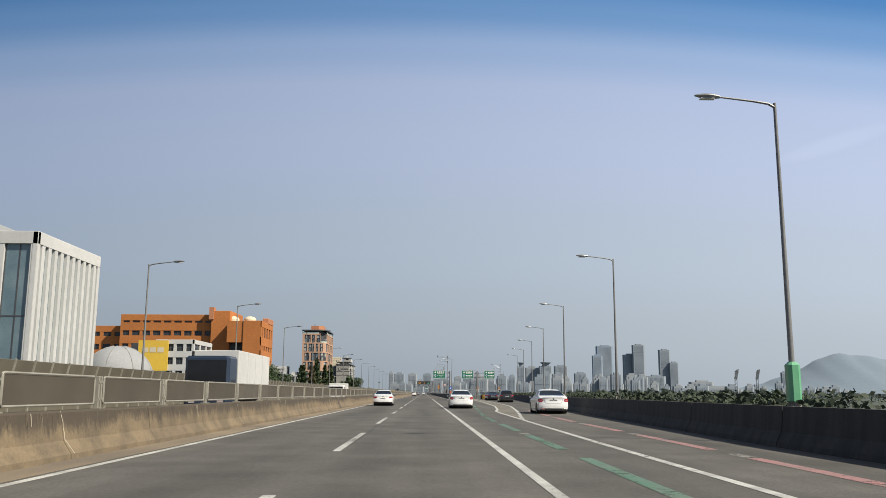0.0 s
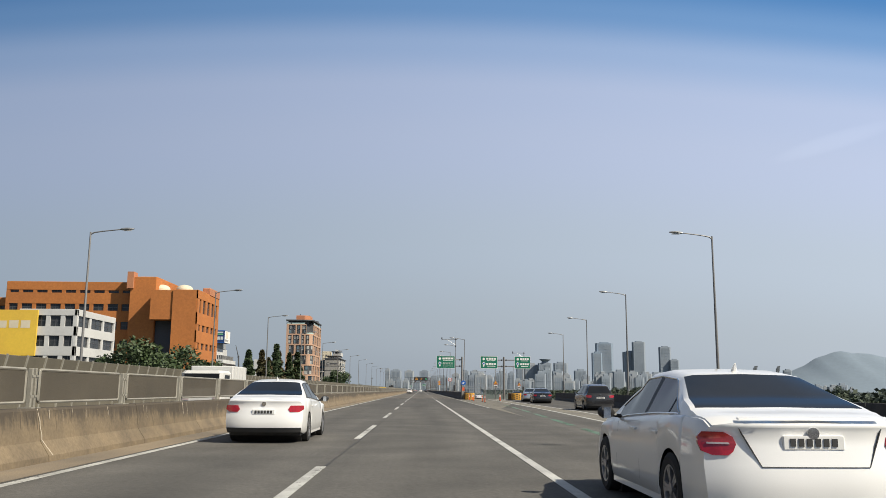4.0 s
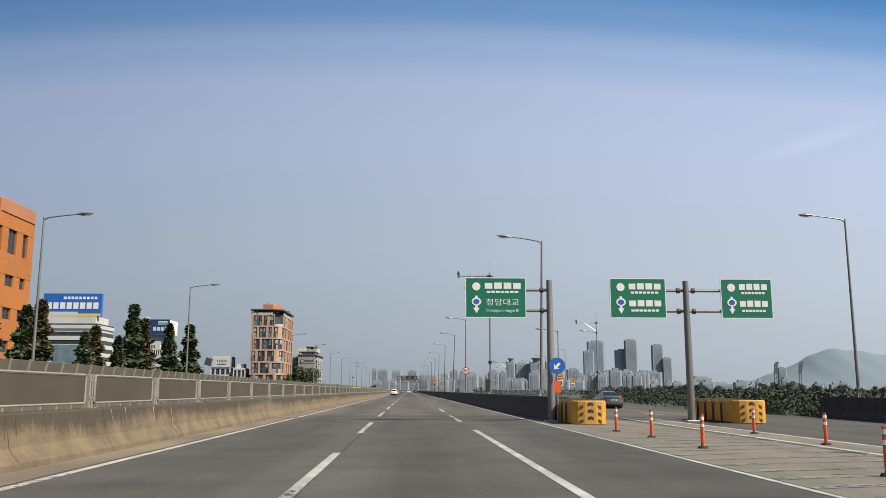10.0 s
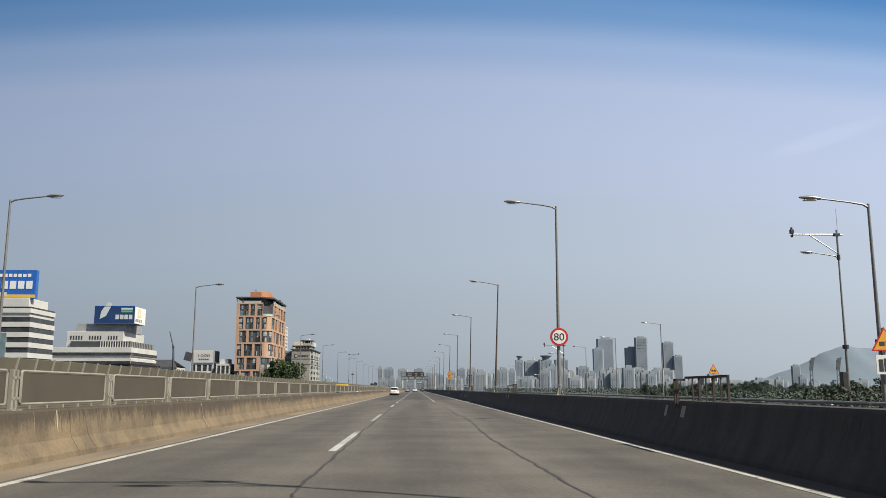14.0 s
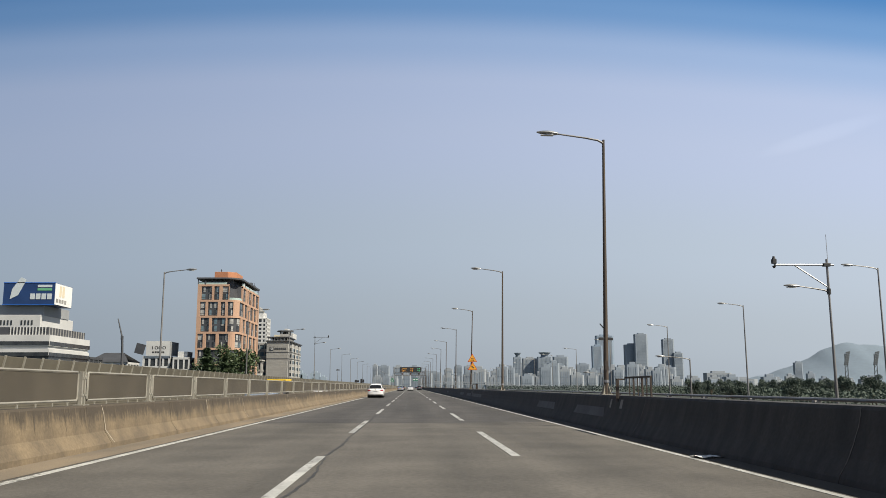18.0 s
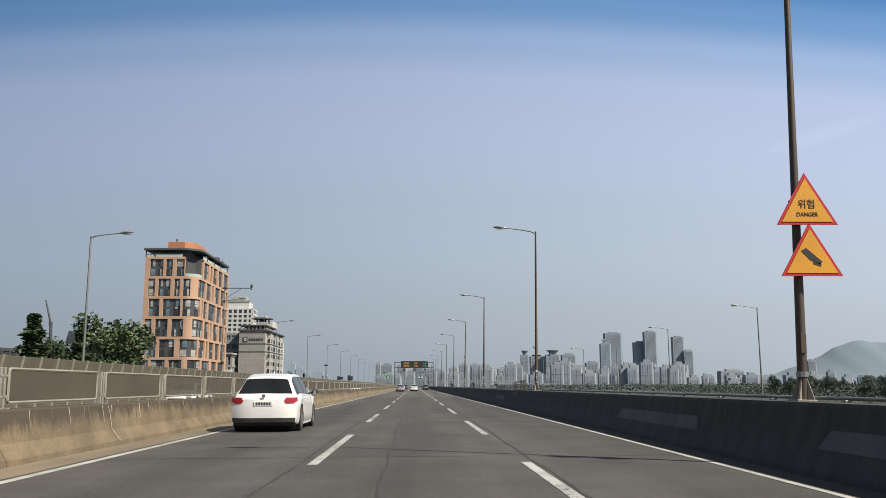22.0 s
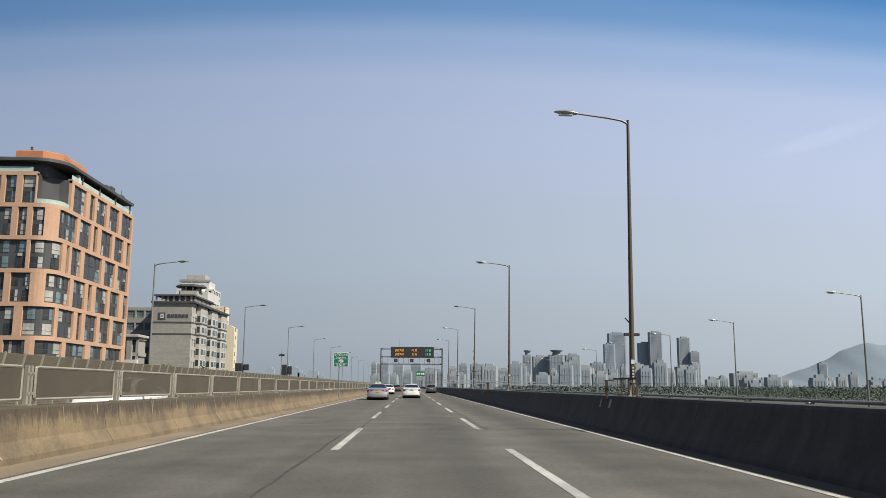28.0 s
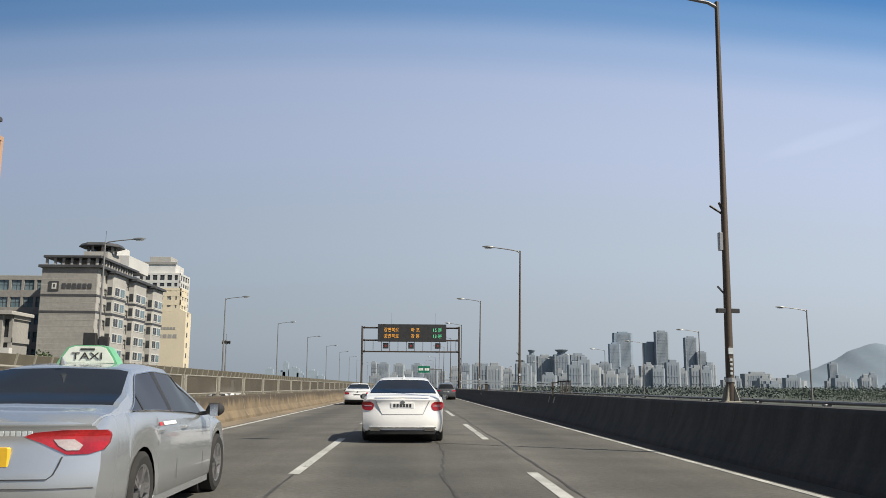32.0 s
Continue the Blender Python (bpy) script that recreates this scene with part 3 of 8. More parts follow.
# ---- mesh helpers ----
class Geo:
    """Vertices and faces gathered by hand, made into one mesh."""

    def __init__(self):
        self.v, self.f, self.smooth = [], [], False

    def face(self, *pts):
        i = len(self.v)
        self.v += [tuple(p) for p in pts]
        self.f.append(tuple(range(i, i + len(pts))))
        return self

    def box(self, x0, x1, y0, y1, z0, z1, c=0.0):
        if c:
            return self.prism([(x0 + c, y0), (x1 - c, y0), (x1, y0 + c), (x1, y1 - c), (x1 - c, y1), (x0 + c, y1), (x0, y1 - c), (x0, y0 + c)], z0, z1, c)
        i = len(self.v)
        self.v += [(x, y, z) for z in (z0, z1) for x, y in ((x0, y0), (x1, y0), (x1, y1), (x0, y1))]
        for q in ((3, 2, 1, 0), (4, 5, 6, 7), (0, 1, 5, 4), (1, 2, 6, 5), (2, 3, 7, 6), (3, 0, 4, 7)):
            self.f.append(tuple(i + k for k in q))
        return self

    def prism(self, poly, z0, z1, c=0.0):
        """An upright prism over a counter-clockwise outline, its top edge chamfered by c."""
        n, i = len(poly), len(self.v)
        mx, my = sum(p[0] for p in poly) / n, sum(p[1] for p in poly) / n
        self.v += [(*p, z0) for p in poly] + [(*p, z1 - c) for p in poly]
        rings = 2
        if c:
            for x, y in poly:
                d = math.hypot(x - mx, y - my) or 1
                self.v.append((x - (x - mx) / d * c, y - (y - my) / d * c, z1))
            rings = 3
        for r in range(rings - 1):
            for k in range(n):
                a, b = i + r * n + k, i + r * n + (k + 1) % n
                self.f.append((a, b, b + n, a + n))
        self.f.append(tuple(i + k for k in range(n))[::-1])
        self.f.append(tuple(i + (rings - 1) * n + k for k in range(n)))
        return self

    def tube(self, pts, radii, n=8, cap=True):
        """A round bar along points; radii: one, or one each."""
        pts = [Vector(p) for p in pts]
        radii = radii if hasattr(radii, "__len__") else [radii] * len(pts)
        i = len(self.v)
        for k, p in enumerate(pts):
            d = (pts[min(k + 1, len(pts) - 1)] - pts[max(k - 1, 0)]).normalized()
            a = d.cross(Vector((0, 0, 1)) if abs(d.z) < 0.9 else Vector((1, 0, 0))).normalized()
            b = d.cross(a)
            for q in range(n):
                t = 2 * math.pi * q / n
                self.v.append(tuple(p + (a * math.cos(t) + b * math.sin(t)) * radii[k]))
        for k in range(len(pts) - 1):
            for q in range(n):
                a, b = i + k * n + q, i + k * n + (q + 1) % n
                self.f.append((a, a + n, b + n, b))
        if cap:
            self.f.append(tuple(i + q for q in range(n)))
            self.f.append(tuple(i + (len(pts) - 1) * n + q for q in range(n))[::-1])
        return self

    def extrude_y(self, prof, y0, y1):
        """A profile of (x, z), carried along y, with closed ends."""
        n, i = len(prof), len(self.v)
        self.v += [(x, y, z) for y in (y0, y1) for x, z in prof]
        for k in range(n):
            a, b = i + k, i + (k + 1) % n
            self.f.append((a, b, b + n, a + n))
        self.f.append(tuple(i + k for k in range(n))[::-1])
        self.f.append(tuple(i + n + k for k in range(n)))
        return self

    def grid(self, rows):
        """A sheet through rows of points."""
        i, w = len(self.v), len(rows[0])
        self.v += [tuple(p) for r in rows for p in r]
        for a in range(len(rows) - 1):
            for b in range(w - 1):
                k = i + a * w + b
                self.f.append((k, k + 1, k + w + 1, k + w))
        return self

    def data(self, name, material):
        me = bpy.data.meshes.new(name)
        me.from_pydata(self.v, [], self.f)
        if material:
            me.materials.append(material)
        bm = bmesh.new()
        bm.from_mesh(me)
        bmesh.ops.remove_doubles(bm, verts=bm.verts, dist=1e-5)
        if len(bm.faces) < 6000:
            bmesh.ops.recalc_face_normals(bm, faces=bm.faces)
        bm.to_mesh(me)
        bm.free()
        if self.smooth:
            me.shade_smooth()
            me.set_sharp_from_angle(angle=radians(38))
        return me


def part(name, geo, material, parent=None, label="", at=None, smooth=False):
    """One mesh object, under a thing where there is one."""
    if isinstance(geo, Geo):
        geo.smooth = geo.smooth or smooth
        geo = geo.data(name, material)
    ob = new(name, geo)
    ob.parent = parent
    if at is not None:
        ob.matrix_basis = at if isinstance(at, Matrix) else Matrix.Translation(at)
    return tagged(ob, label)


def thing(name, label, category, at=(0, 0, 0), group="", turn=0.0):
    ob = new(name)
    ob.matrix_basis = Matrix.Translation(at) @ Matrix.Rotation(radians(turn), 4, "Z")
    return tagged(ob, label, category, group)


def words(name, text, size, material, parent, at, thick=0.004, align="CENTER", wide=None):
    """Lettering that stands upright and faces towards -y."""
    cu = bpy.data.curves.new(name, "FONT")
    cu.body, cu.size, cu.align_x, cu.align_y, cu.extrude = text, size, align, "CENTER", thick
    tmp = new(name, cu)
    bpy.context.view_layer.update()
    me = bpy.data.meshes.new_from_object(tmp.evaluated_get(bpy.context.evaluated_depsgraph_get()))
    bpy.data.objects.remove(tmp)
    me.materials.clear()
    me.materials.append(material)
    k = 1.0
    if wide and len(me.vertices):
        xs = [v.co.x for v in me.vertices]
        k = wide / max(max(xs) - min(xs), 0.001)
    ob = new(name, me)
    ob.parent = parent
    ob.matrix_basis = Matrix.Translation(at) @ Matrix.Rotation(math.pi / 2, 4, "X") @ Matrix.Diagonal((k, 1, 1, 1))
    return ob


# ---- ground and roads ----
DASH = 15.97
Y0, Y1, SPLIT = -60.0, 1400.0, 178.0
MED, LEFT_WALL = -6.35, -16.3   # median's near foot; noise wall


def right_edge(y):
    return float(np.interp(y, [-60, 20, 50, 75, 128, 178], [8.75, 8.8, 10.2, 11.9, 15.6, 19.0]))


def ramp_z(y):
    return float(np.interp(y, [178, 290, 350, 440, 510, 700], [0.0, -1.0, -1.8, -2.2, -2.6, -3.0]))


def ramp_edge(y):
    return float(np.interp(y, [178, 230, 290, 1400], [19.0, 24.0, 27.6, 27.6]))


def structure(name, geo, material, label="", kind="structure", smooth=False):
    ob = part(name, geo, M[material] if isinstance(material, str) else material, smooth=smooth)
    return tagged(ob, label, "", "", kind)


g = Geo()
g.grid([[(x, y, -3.6) for x in (-4900, -300, -20, 40, 300, 4900)] for y in (-900, -100, 300, 900, 2200, 4900)])
structure("ground", g, "field", "grassy riverside ground reaching the horizon")

ys = sorted(set(list(np.arange(Y0, SPLIT, 8.0)) + [SPLIT]))
g = Geo()
g.grid([[(x, y, 0) for x in (MED - 0.4, -1.75, 1.75, 4.6, right_edge(y))] for y in ys])
g.grid([[(right_edge(y), y, 0), (right_edge(y), y, -3.65)] for y in ys])
g.grid([[(x, y, 0) for x in (MED - 0.4, -1.75, 1.75, 6.1)] for y in (SPLIT, 500, 900, Y1)])
g.grid([[(6.1, y, 0), (6.1, y, -3.65)] for y in (SPLIT, 500, 900, Y1)])
road = structure("road", g, "asphalt", "worn grey asphalt expressway with tar seams")
g = Geo()
g.grid([[(x, y, 0) for x in (LEFT_WALL - 0.6, -11.5, MED - 0.4)] for y in (Y0, 200, 500, 900, Y1)])
g.grid([[(LEFT_WALL - 0.6, y, -3.65), (LEFT_WALL - 0.6, y, 0)] for y in (Y0, 500, Y1)])
opp = structure("opposite_road", g, "asphalt", "grey asphalt of the opposite carriageway")
g = Geo()
yr = list(np.arange(SPLIT, 470, 12.0)) + [600, 900, Y1]
g.grid([[(6.15, y, ramp_z(y) - 0.012), (14, y, ramp_z(y) - 0.012), (ramp_edge(y), y, ramp_z(y) - 0.012)] for y in yr])
g.grid([[(ramp_edge(y), y, ramp_z(y) - 0.012), (ramp_edge(y), y, -3.65)] for y in yr])
ramp = structure("side_road", g, "asphalt", "grey asphalt side road beyond the dark barrier")


def strip(x0, x1, y0, y1, z=0.006):
    return Geo().box(x0, x1, y0, y1, z - 0.004, z)


def ribbon(xs, ysr, w, z=0.006):
    """A painted band along a bending line."""
    gg = Geo()
    gg.grid([[(x - w / 2, y, z), (x + w / 2, y, z)] for x, y in zip(xs, ysr)])
    return gg


# added dark strip deepens the barrier's shadow on the asphalt
part("gutter_strip", Geo().grid([[(x, y, 0.004) for x in (4.84, 5.05, 5.27)] for y in (180.2, 300, 700, Y1)]), M["barrier_shadow"], road, "dark strip painted for the side barrier's shadow on the asphalt")
part("dirt_strip", Geo().grid([[(x, y, 0.004) for x in (MED - 0.02, -6.0, -5.62)] for y in (Y0, 300, 700, Y1)]), M["grit"], road, "dusty brown shoulder along the median")
part("edge_line", strip(-5.52, -5.37, Y0, Y1), M["line_paint"], road, "solid white edge line")
part("edge_line", strip(4.645, 4.755, 120, Y1), M["line_paint"], road, "solid white edge line")
part("edge_line", strip(-7.75, -7.6, Y0, Y1), M["line_paint"], opp)
part("edge_line", strip(-15.6, -15.45, Y0, Y1), M["line_paint"], opp)
part("lane_line", strip(1.68, 1.84, Y0, 167.6), M["line_paint"], road, "solid white lane line")
ysr = list(np.arange(-20, 180, 6.0))
part("exit_line", ribbon([float(np.interp(y, [20, 57, 62, 80, 115, 139, 180], [4.5, 4.9, 5.5, 6.8, 8.0, 8.5, 9.2])) for y in ysr], ysr, 0.18), M["line_paint"], road, "white line of the diverging lane")
part("exit_line", ribbon([float(np.interp(y, [-20, 40, 57, 80, 115, 180], [4.55, 4.75, 6.4, 8.3, 9.6, 10.3])) for y in ysr if y >= 38], [y for y in ysr if y >= 38], 0.18), M["line_paint"], road)
dash = strip(-0.08, 0.08, 0, 8.2).data("lane_dash", M["paint"])
for k in range(-22, 62):
    y = 350.64 + DASH * k
    part("lane_dash", dash, None, road, at=(-1.75 if y < 300 else -1.68, y - (13.0 if y < 150 else 9.2 if y < 250 else 0.0), 0))
    if y > 170 and not 196 < y < 262:
        part("lane_dash", dash, None, road, at=(1.74, y + (-0.2 if y < 250 else 8.0), 0))
for k in range(-2, 40):
    part("lane_dash", dash, None, opp, at=(-11.5, 3 + 20.0 * k, 0))
for k in range(9, 40):
    part("lane_dash", dash, None, ramp, at=(13.5, 3 + 20.0 * k, ramp_z(3 + 20 * k + 5) - 0.004))
# guide lines of the exits: green and pink
for k in range(16):
    y = -8 + k * 9.0
    x = float(np.interp(y, [-20, 42, 52, 104, 130], [3.2, 3.2, 3.6, 5.9, 7.0]))
    x2 = float(np.interp(y + 6.5, [-20, 42, 52, 104, 130], [3.2, 3.2, 3.6, 5.9, 7.0]))
    part("guide_dash", ribbon([x, x2], [y, y + 6.5], 0.26, 0.005), M["green_paint"], road, "faded green guide dash")
    if k % 2:
        part("guide_mark", ribbon([x2, x2], [y + 6.7, y + 7.7], 0.3, 0.005), M["worn_paint"], road)
    if y < 60:
        x, x2 = (float(np.interp(q, [-20, 40, 80], [6.2, 6.7, 8.4])) for q in (y, y + 6.5))
        part("guide_dash", ribbon([x, x2], [y, y + 6.5], 0.3, 0.005), M["pink_paint"], road, "faded pink guide dash")
        part("guide_mark", ribbon([x2, x2], [y + 6.7, y + 7.7], 0.3, 0.005), M["worn_paint"], road)
gys = [y for y in ysr if y >= 38]
part("gore_surface", Geo().grid([[(float(np.interp(y, [40, 57, 62, 80, 115, 180], [4.86, 5.0, 5.55, 6.85, 8.05, 9.2])), y, 0.0035), (float(np.interp(y, [40, 57, 80, 115, 180], [4.9, 6.35, 8.25, 9.55, 10.3])), y, 0.0035)] for y in gys]), M["gore"], road, "pale worn strip between the diverging lanes")
gys = [y for y in ysr if y >= 100]
part("gore_surface", Geo().grid([[(4.8, y, 0.003), (float(np.interp(y, [100, 118, 139, 180], [4.81, 5.3, 8.3, 8.7])), y, 0.003)] for y in gys]), M["gore"], road)
# hatching between the diverging lanes
for k in range(60):
    y = 42 + k * 1.1
    a = float(np.interp(y, [40, 57, 62, 80, 115], [4.85, 5.1, 5.7, 7.0, 8.2]))
    b = float(np.interp(y, [40, 57, 80, 115], [4.95, 6.3, 8.2, 9.5]))
    part("hatch_bar", Geo().grid([[(a, y, 0.009), (b, y + 0.5, 0.009)], [(a, y + 0.3, 0.009), (b, y + 0.8, 0.009)]]), M["worn_paint"], road)
for k in range(44):
    y = 124 + k * 1.1
    b = float(np.interp(y, [120, 139, 176], [5.2, 8.4, 9.0]))
    part("hatch_bar", Geo().grid([[(4.8, y, 0.009), (b, y + 0.9, 0.009)], [(4.8, y + 0.3, 0.009), (b, y + 1.2, 0.009)]]), M["worn_paint"], road)
# joints across the deck, and tar seams
JOINT = 431.6
for y in (179.6, JOINT, 690.0):
    part("expansion_joint", strip(MED, 5.24, y, y + 0.55, 0.008), M["joint"], road, "sooty concrete band of an expansion joint")
    part("joint_gap", strip(MED, 5.24, y + 0.16, y + 0.36, 0.012), M["rust"], road, "dark steel comb")
    comb = Geo()
    for k in range(75):
        x, q = MED + 0.1 + 0.152 * k, y + 0.26 + 0.04 * (k % 2)
        comb.box(x - 0.03, x + 0.03, q - 0.07, q + 0.05, 0.0125, 0.017)
    tagged(part("joint_comb", comb, M["galv"], road), kind="stuff")
rng = random.Random(4)
for y in (205.6, 236.0, 258.0, 292.0, 318.5, 352.0, 389.0, 455.0, 494.0, 536.5, 575.0, 610.0):
    row = [(x, y + rng.uniform(-0.12, 0.12)) for x in np.linspace(MED, 5.2, 14)]
    part("cross_seam", Geo().grid([[(x, q, 0.005), (x, q + 0.03, 0.005)] for x, q in row]), M["crack"], road)
for x, a, b, amp in ((1.95, 178, 262, 0.12), (-1.62, 178, 330, 0.09), (-1.95, 300, 470, 0.07), (1.9, 300, 430, 0.07), (0.6, 500, 575, 0.25), (-1.65, 470, 620, 0.07), (1.95, 470, 640, 0.07), (-0.5, 310, 372, 0.1), (-1.7, 20, 170, 0.08)):
    off, line = 0.0, []
    for y in np.arange(a, b, 0.25 if a == 178 else 0.6):
        off = 0.94 * off + rng.uniform(-amp, amp) * 0.3
        line.append((x + off + (rng.uniform(-0.012, 0.012) if a == 178 else 0), y, (0.045 + 0.035 * noise.noise(Vector((x, 0.35 * y, 0))) + rng.uniform(-0.01, 0.012)) if a == 178 else rng.uniform(0.015, 0.06)))
    part("tar_seam", Geo().grid([[(q - w / 2, y, 0.0045), (q + w / 2, y, 0.0045)] for q, y, w in line]), M["crack"], road)

# ---- median ----
median = tagged(new("median_barrier"), "tan weathered concrete median barrier with stained joints", "", "", "structure")
MPROF = [(-6.35, 0), (-6.36, 0.10), (-6.52, 0.34), (-6.60, 0.84), (-6.63, 0.88), (-6.87, 0.88), (-6.90, 0.84), (-6.98, 0.34), (-7.14, 0.10), (-7.15, 0)]
seg = Geo().extrude_y(MPROF[::-1], 0.012, 4.91).data("barrier_segment", M["concrete"])
seal = Geo()
wig = [0.16, 0.13, 0.10, 0.05, 0.06, 0.02, 0.03, -0.01, 0.0]
seal.grid([[(float(np.interp(z, [0.10, 0.34, 0.84, 0.88], [-6.36, -6.52, -6.60, -6.63])) + 0.004, y + q, z) for z, q in zip((0.1, 0.18, 0.27, 0.36, 0.46, 0.57, 0.67, 0.78, 0.87), wig)] for y in (-0.012, 0.018)])
seal = seal.data("joint_seal", M["sealant"])
MED_N = 152
for k in range(MED_N):
    y = -57.9 + 4.92 * k
    part("barrier_segment", seg, None, median, at=(0, y, 0))
    if k % 3 == 0:
        part("joint_seal", seal, None, median, at=(0, y, 0))
g = Geo().extrude_y(MPROF[::-1], -57.9 + 4.92 * MED_N, Y1)
part("barrier_run", g, M["concrete"], median)
# thin pale and dark drips down the upper face


def face_x(z):
    return float(np.interp(z, [0.10, 0.34, 0.84], [-6.36, -6.52, -6.60])) + 0.004


g, h = Geo(), Geo()
y = -20.0
while y < 690:
    w = rng.choice((0.008, 0.012, 0.02, 0.03, 0.045))
    low = rng.uniform(0.42, 0.74)
    off, rows = 0.0, []
    for q, z in enumerate(np.linspace(0.85, low, 5)):
        off += rng.uniform(-0.012, 0.012)
        ww = w * (1.0, 0.9, 0.75, 0.6, 0.25)[q]
        rows.append([(face_x(z), y + off - ww / 2, z), (face_x(z), y + off + ww / 2, z)])
    (g if rng.random() < 0.93 else h).grid(rows)
    y += w + rng.choice((0.05, 0.1, 0.2, 0.5))
tagged(part("rain_stains", g, M["stain"], median), kind="stuff")
tagged(part("lime_streaks", h, M["sealant"], median), kind="stuff")
cover = Geo().grid([[(x + 0.012, y, z) for x, z in MPROF[:6]] for y in (0.0, 0.75)])
part("cover_plate", cover, M["pole_old"], median, "brown steel plate over a deck joint", at=(0, 66.0, 0))
part("cover_plate", cover, M["pole_old"], median, at=Matrix.Translation((0, 432.3, 0)) @ Matrix.Diagonal((1, 2.4, 1, 1)))
# wandering cracks beside some joints
for k in range(10, 118, 3):
    y, off, rows = -57.9 + 4.92 * k + rng.uniform(0.5, 4.0), 0.0, []
    for z in np.linspace(0.86, 0.12, 12):
        off += rng.uniform(-0.03, 0.045)
        rows.append([(face_x(z), y + off, z), (face_x(z), y + off + 0.012, z)])
    part("crack", Geo().grid(rows), M["crack"], median)

fence = tagged(new("median_fence"), "brown mesh screen panels in pale rounded frames", "fence", "", "structure")
PITCH, PLEN = 4.38, 3.92


def ring(y0, y1, z0, z1, r, c, n=4):
    """Points round a rectangle with round corners, in the plane of y and z."""
    out = []
    for cy, cz, a in ((y1 - c, z1 - c, 0), (y0 + c, z1 - c, 90), (y0 + c, z0 + c, 180), (y1 - c, z0 + c, 270)):
        out += [(0.0, cy + (c - r) * math.cos(radians(a + 90 * q / n)), cz + (c - r) * math.sin(radians(a + 90 * q / n))) for q in range(n + 1)]
    return out + [out[0]]


fr = Geo().tube(ring(0, PLEN, 0.95, 1.56, 0.028, 0.09), 0.028, 6, False)
fr.smooth = True
fr = fr.data("panel_frame", M["frame"])
me_panel = Geo().box(-0.008, 0.008, 0.045, PLEN - 0.045, 0.99, 1.52)
me_panel = me_panel.data("screen_panel", M["mesh"])
post = Geo().box(-0.04, 0.04, -0.03, 0.03, 0.86, 1.55, 0.008)
post.box(-0.10, 0.10, -0.10, 0.10, 0.875, 0.90)
for z in (1.08, 1.42):
    post.box(0.04, 0.05, -0.03, 0.07, z - 0.02, z + 0.02)
post = post.data("fence_post", M["frame"])
FENCE_N = 160
for k in range(FENCE_N):
    y = 210.97 + PITCH * (k - 55)
    p = part("fence_panel", me_panel, None, fence, at=(-6.75, y, 0))
    part("panel_frame", fr, None, p)
    for q in (-0.16, -0.30):
        part("fence_post", post, None, fence, at=(-6.75, y + q, 0))
g = Geo()
for k in range(FENCE_N, FENCE_N + 140):
    y = 210.97 + PITCH * (k - 55)
    g.box(-6.78, -6.72, y, y + PLEN, 0.95, 1.56).box(-6.8, -6.7, y - 0.3, y - 0.16, 0.86, 1.57)
tagged(part("far_panels", g, M["mesh"], fence), kind="stuff")

# ---- noise wall beyond the opposite carriageway ----
nwall = tagged(new("noise_wall"), "tan noise wall with leaning steel posts", "", "", "structure")
NPROF = [(LEFT_WALL, 0.0), (LEFT_WALL, 1.5), (LEFT_WALL + 0.20, 2.45), (LEFT_WALL + 0.14, 2.47), (LEFT_WALL - 0.07, 1.5), (LEFT_WALL - 0.07, 0.0)]
npan = Geo().extrude_y(NPROF[::-1], 0.05, 1.66)
for z in (0.5, 1.0, 1.95):
    x = LEFT_WALL + max(0.0, (z - 1.5) * 0.21)
    npan.box(x - 0.01, x + 0.012, 0.06, 1.65, z - 0.015, z + 0.015)
npan = npan.data("wall_panel", M["wall_panel"])
npost = Geo().extrude_y([(x + 0.06, z + (0.04 if z > 2 else 0)) for x, z in NPROF][::-1], -0.05, 0.05).data("wall_post", M["frame"])
for k in range(200):
    part("wall_panel", npan, None, nwall, at=(0, 190.2 + 1.7 * k, 0))
    part("wall_post", npost, None, nwall, at=(0, 190.2 + 1.7 * k, 0))
g, h = Geo(), Geo()
for k in list(range(-145, 0)) + list(range(200, 700)):
    y = 190.2 + 1.7 * k
    g.extrude_y(NPROF[::-1], y + 0.05, y + 1.66)
    h.extrude_y([(x + 0.06, z + (0.04 if z > 2 else 0)) for x, z in NPROF][::-1], y - 0.05, y + 0.05)
tagged(part("more_panels", g, M["wall_panel"], nwall), kind="stuff")
tagged(part("more_posts", h, M["frame"], nwall), kind="stuff")

# ---- right-hand barriers ----
RPROF = [(5.24, 0), (5.265, 0.08), (5.33, 0.19), (5.41, 0.32), (5.48, 0.47), (5.545, 0.65), (5.62, 0.92), (5.66, 0.97), (6.14, 0.97), (6.18, 0.92), (6.18, -3.6)]
# the shaded face towards the road is put into the near-black colour
rbar = tagged(new("side_barrier"), "concrete barrier with its shade painted as dark concrete", "", "", "structure")
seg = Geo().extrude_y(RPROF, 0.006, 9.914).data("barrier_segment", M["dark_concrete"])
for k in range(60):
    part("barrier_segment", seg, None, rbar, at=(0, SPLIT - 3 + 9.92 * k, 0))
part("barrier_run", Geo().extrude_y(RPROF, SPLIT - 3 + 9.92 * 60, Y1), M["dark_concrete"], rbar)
g = Geo()
y = SPLIT
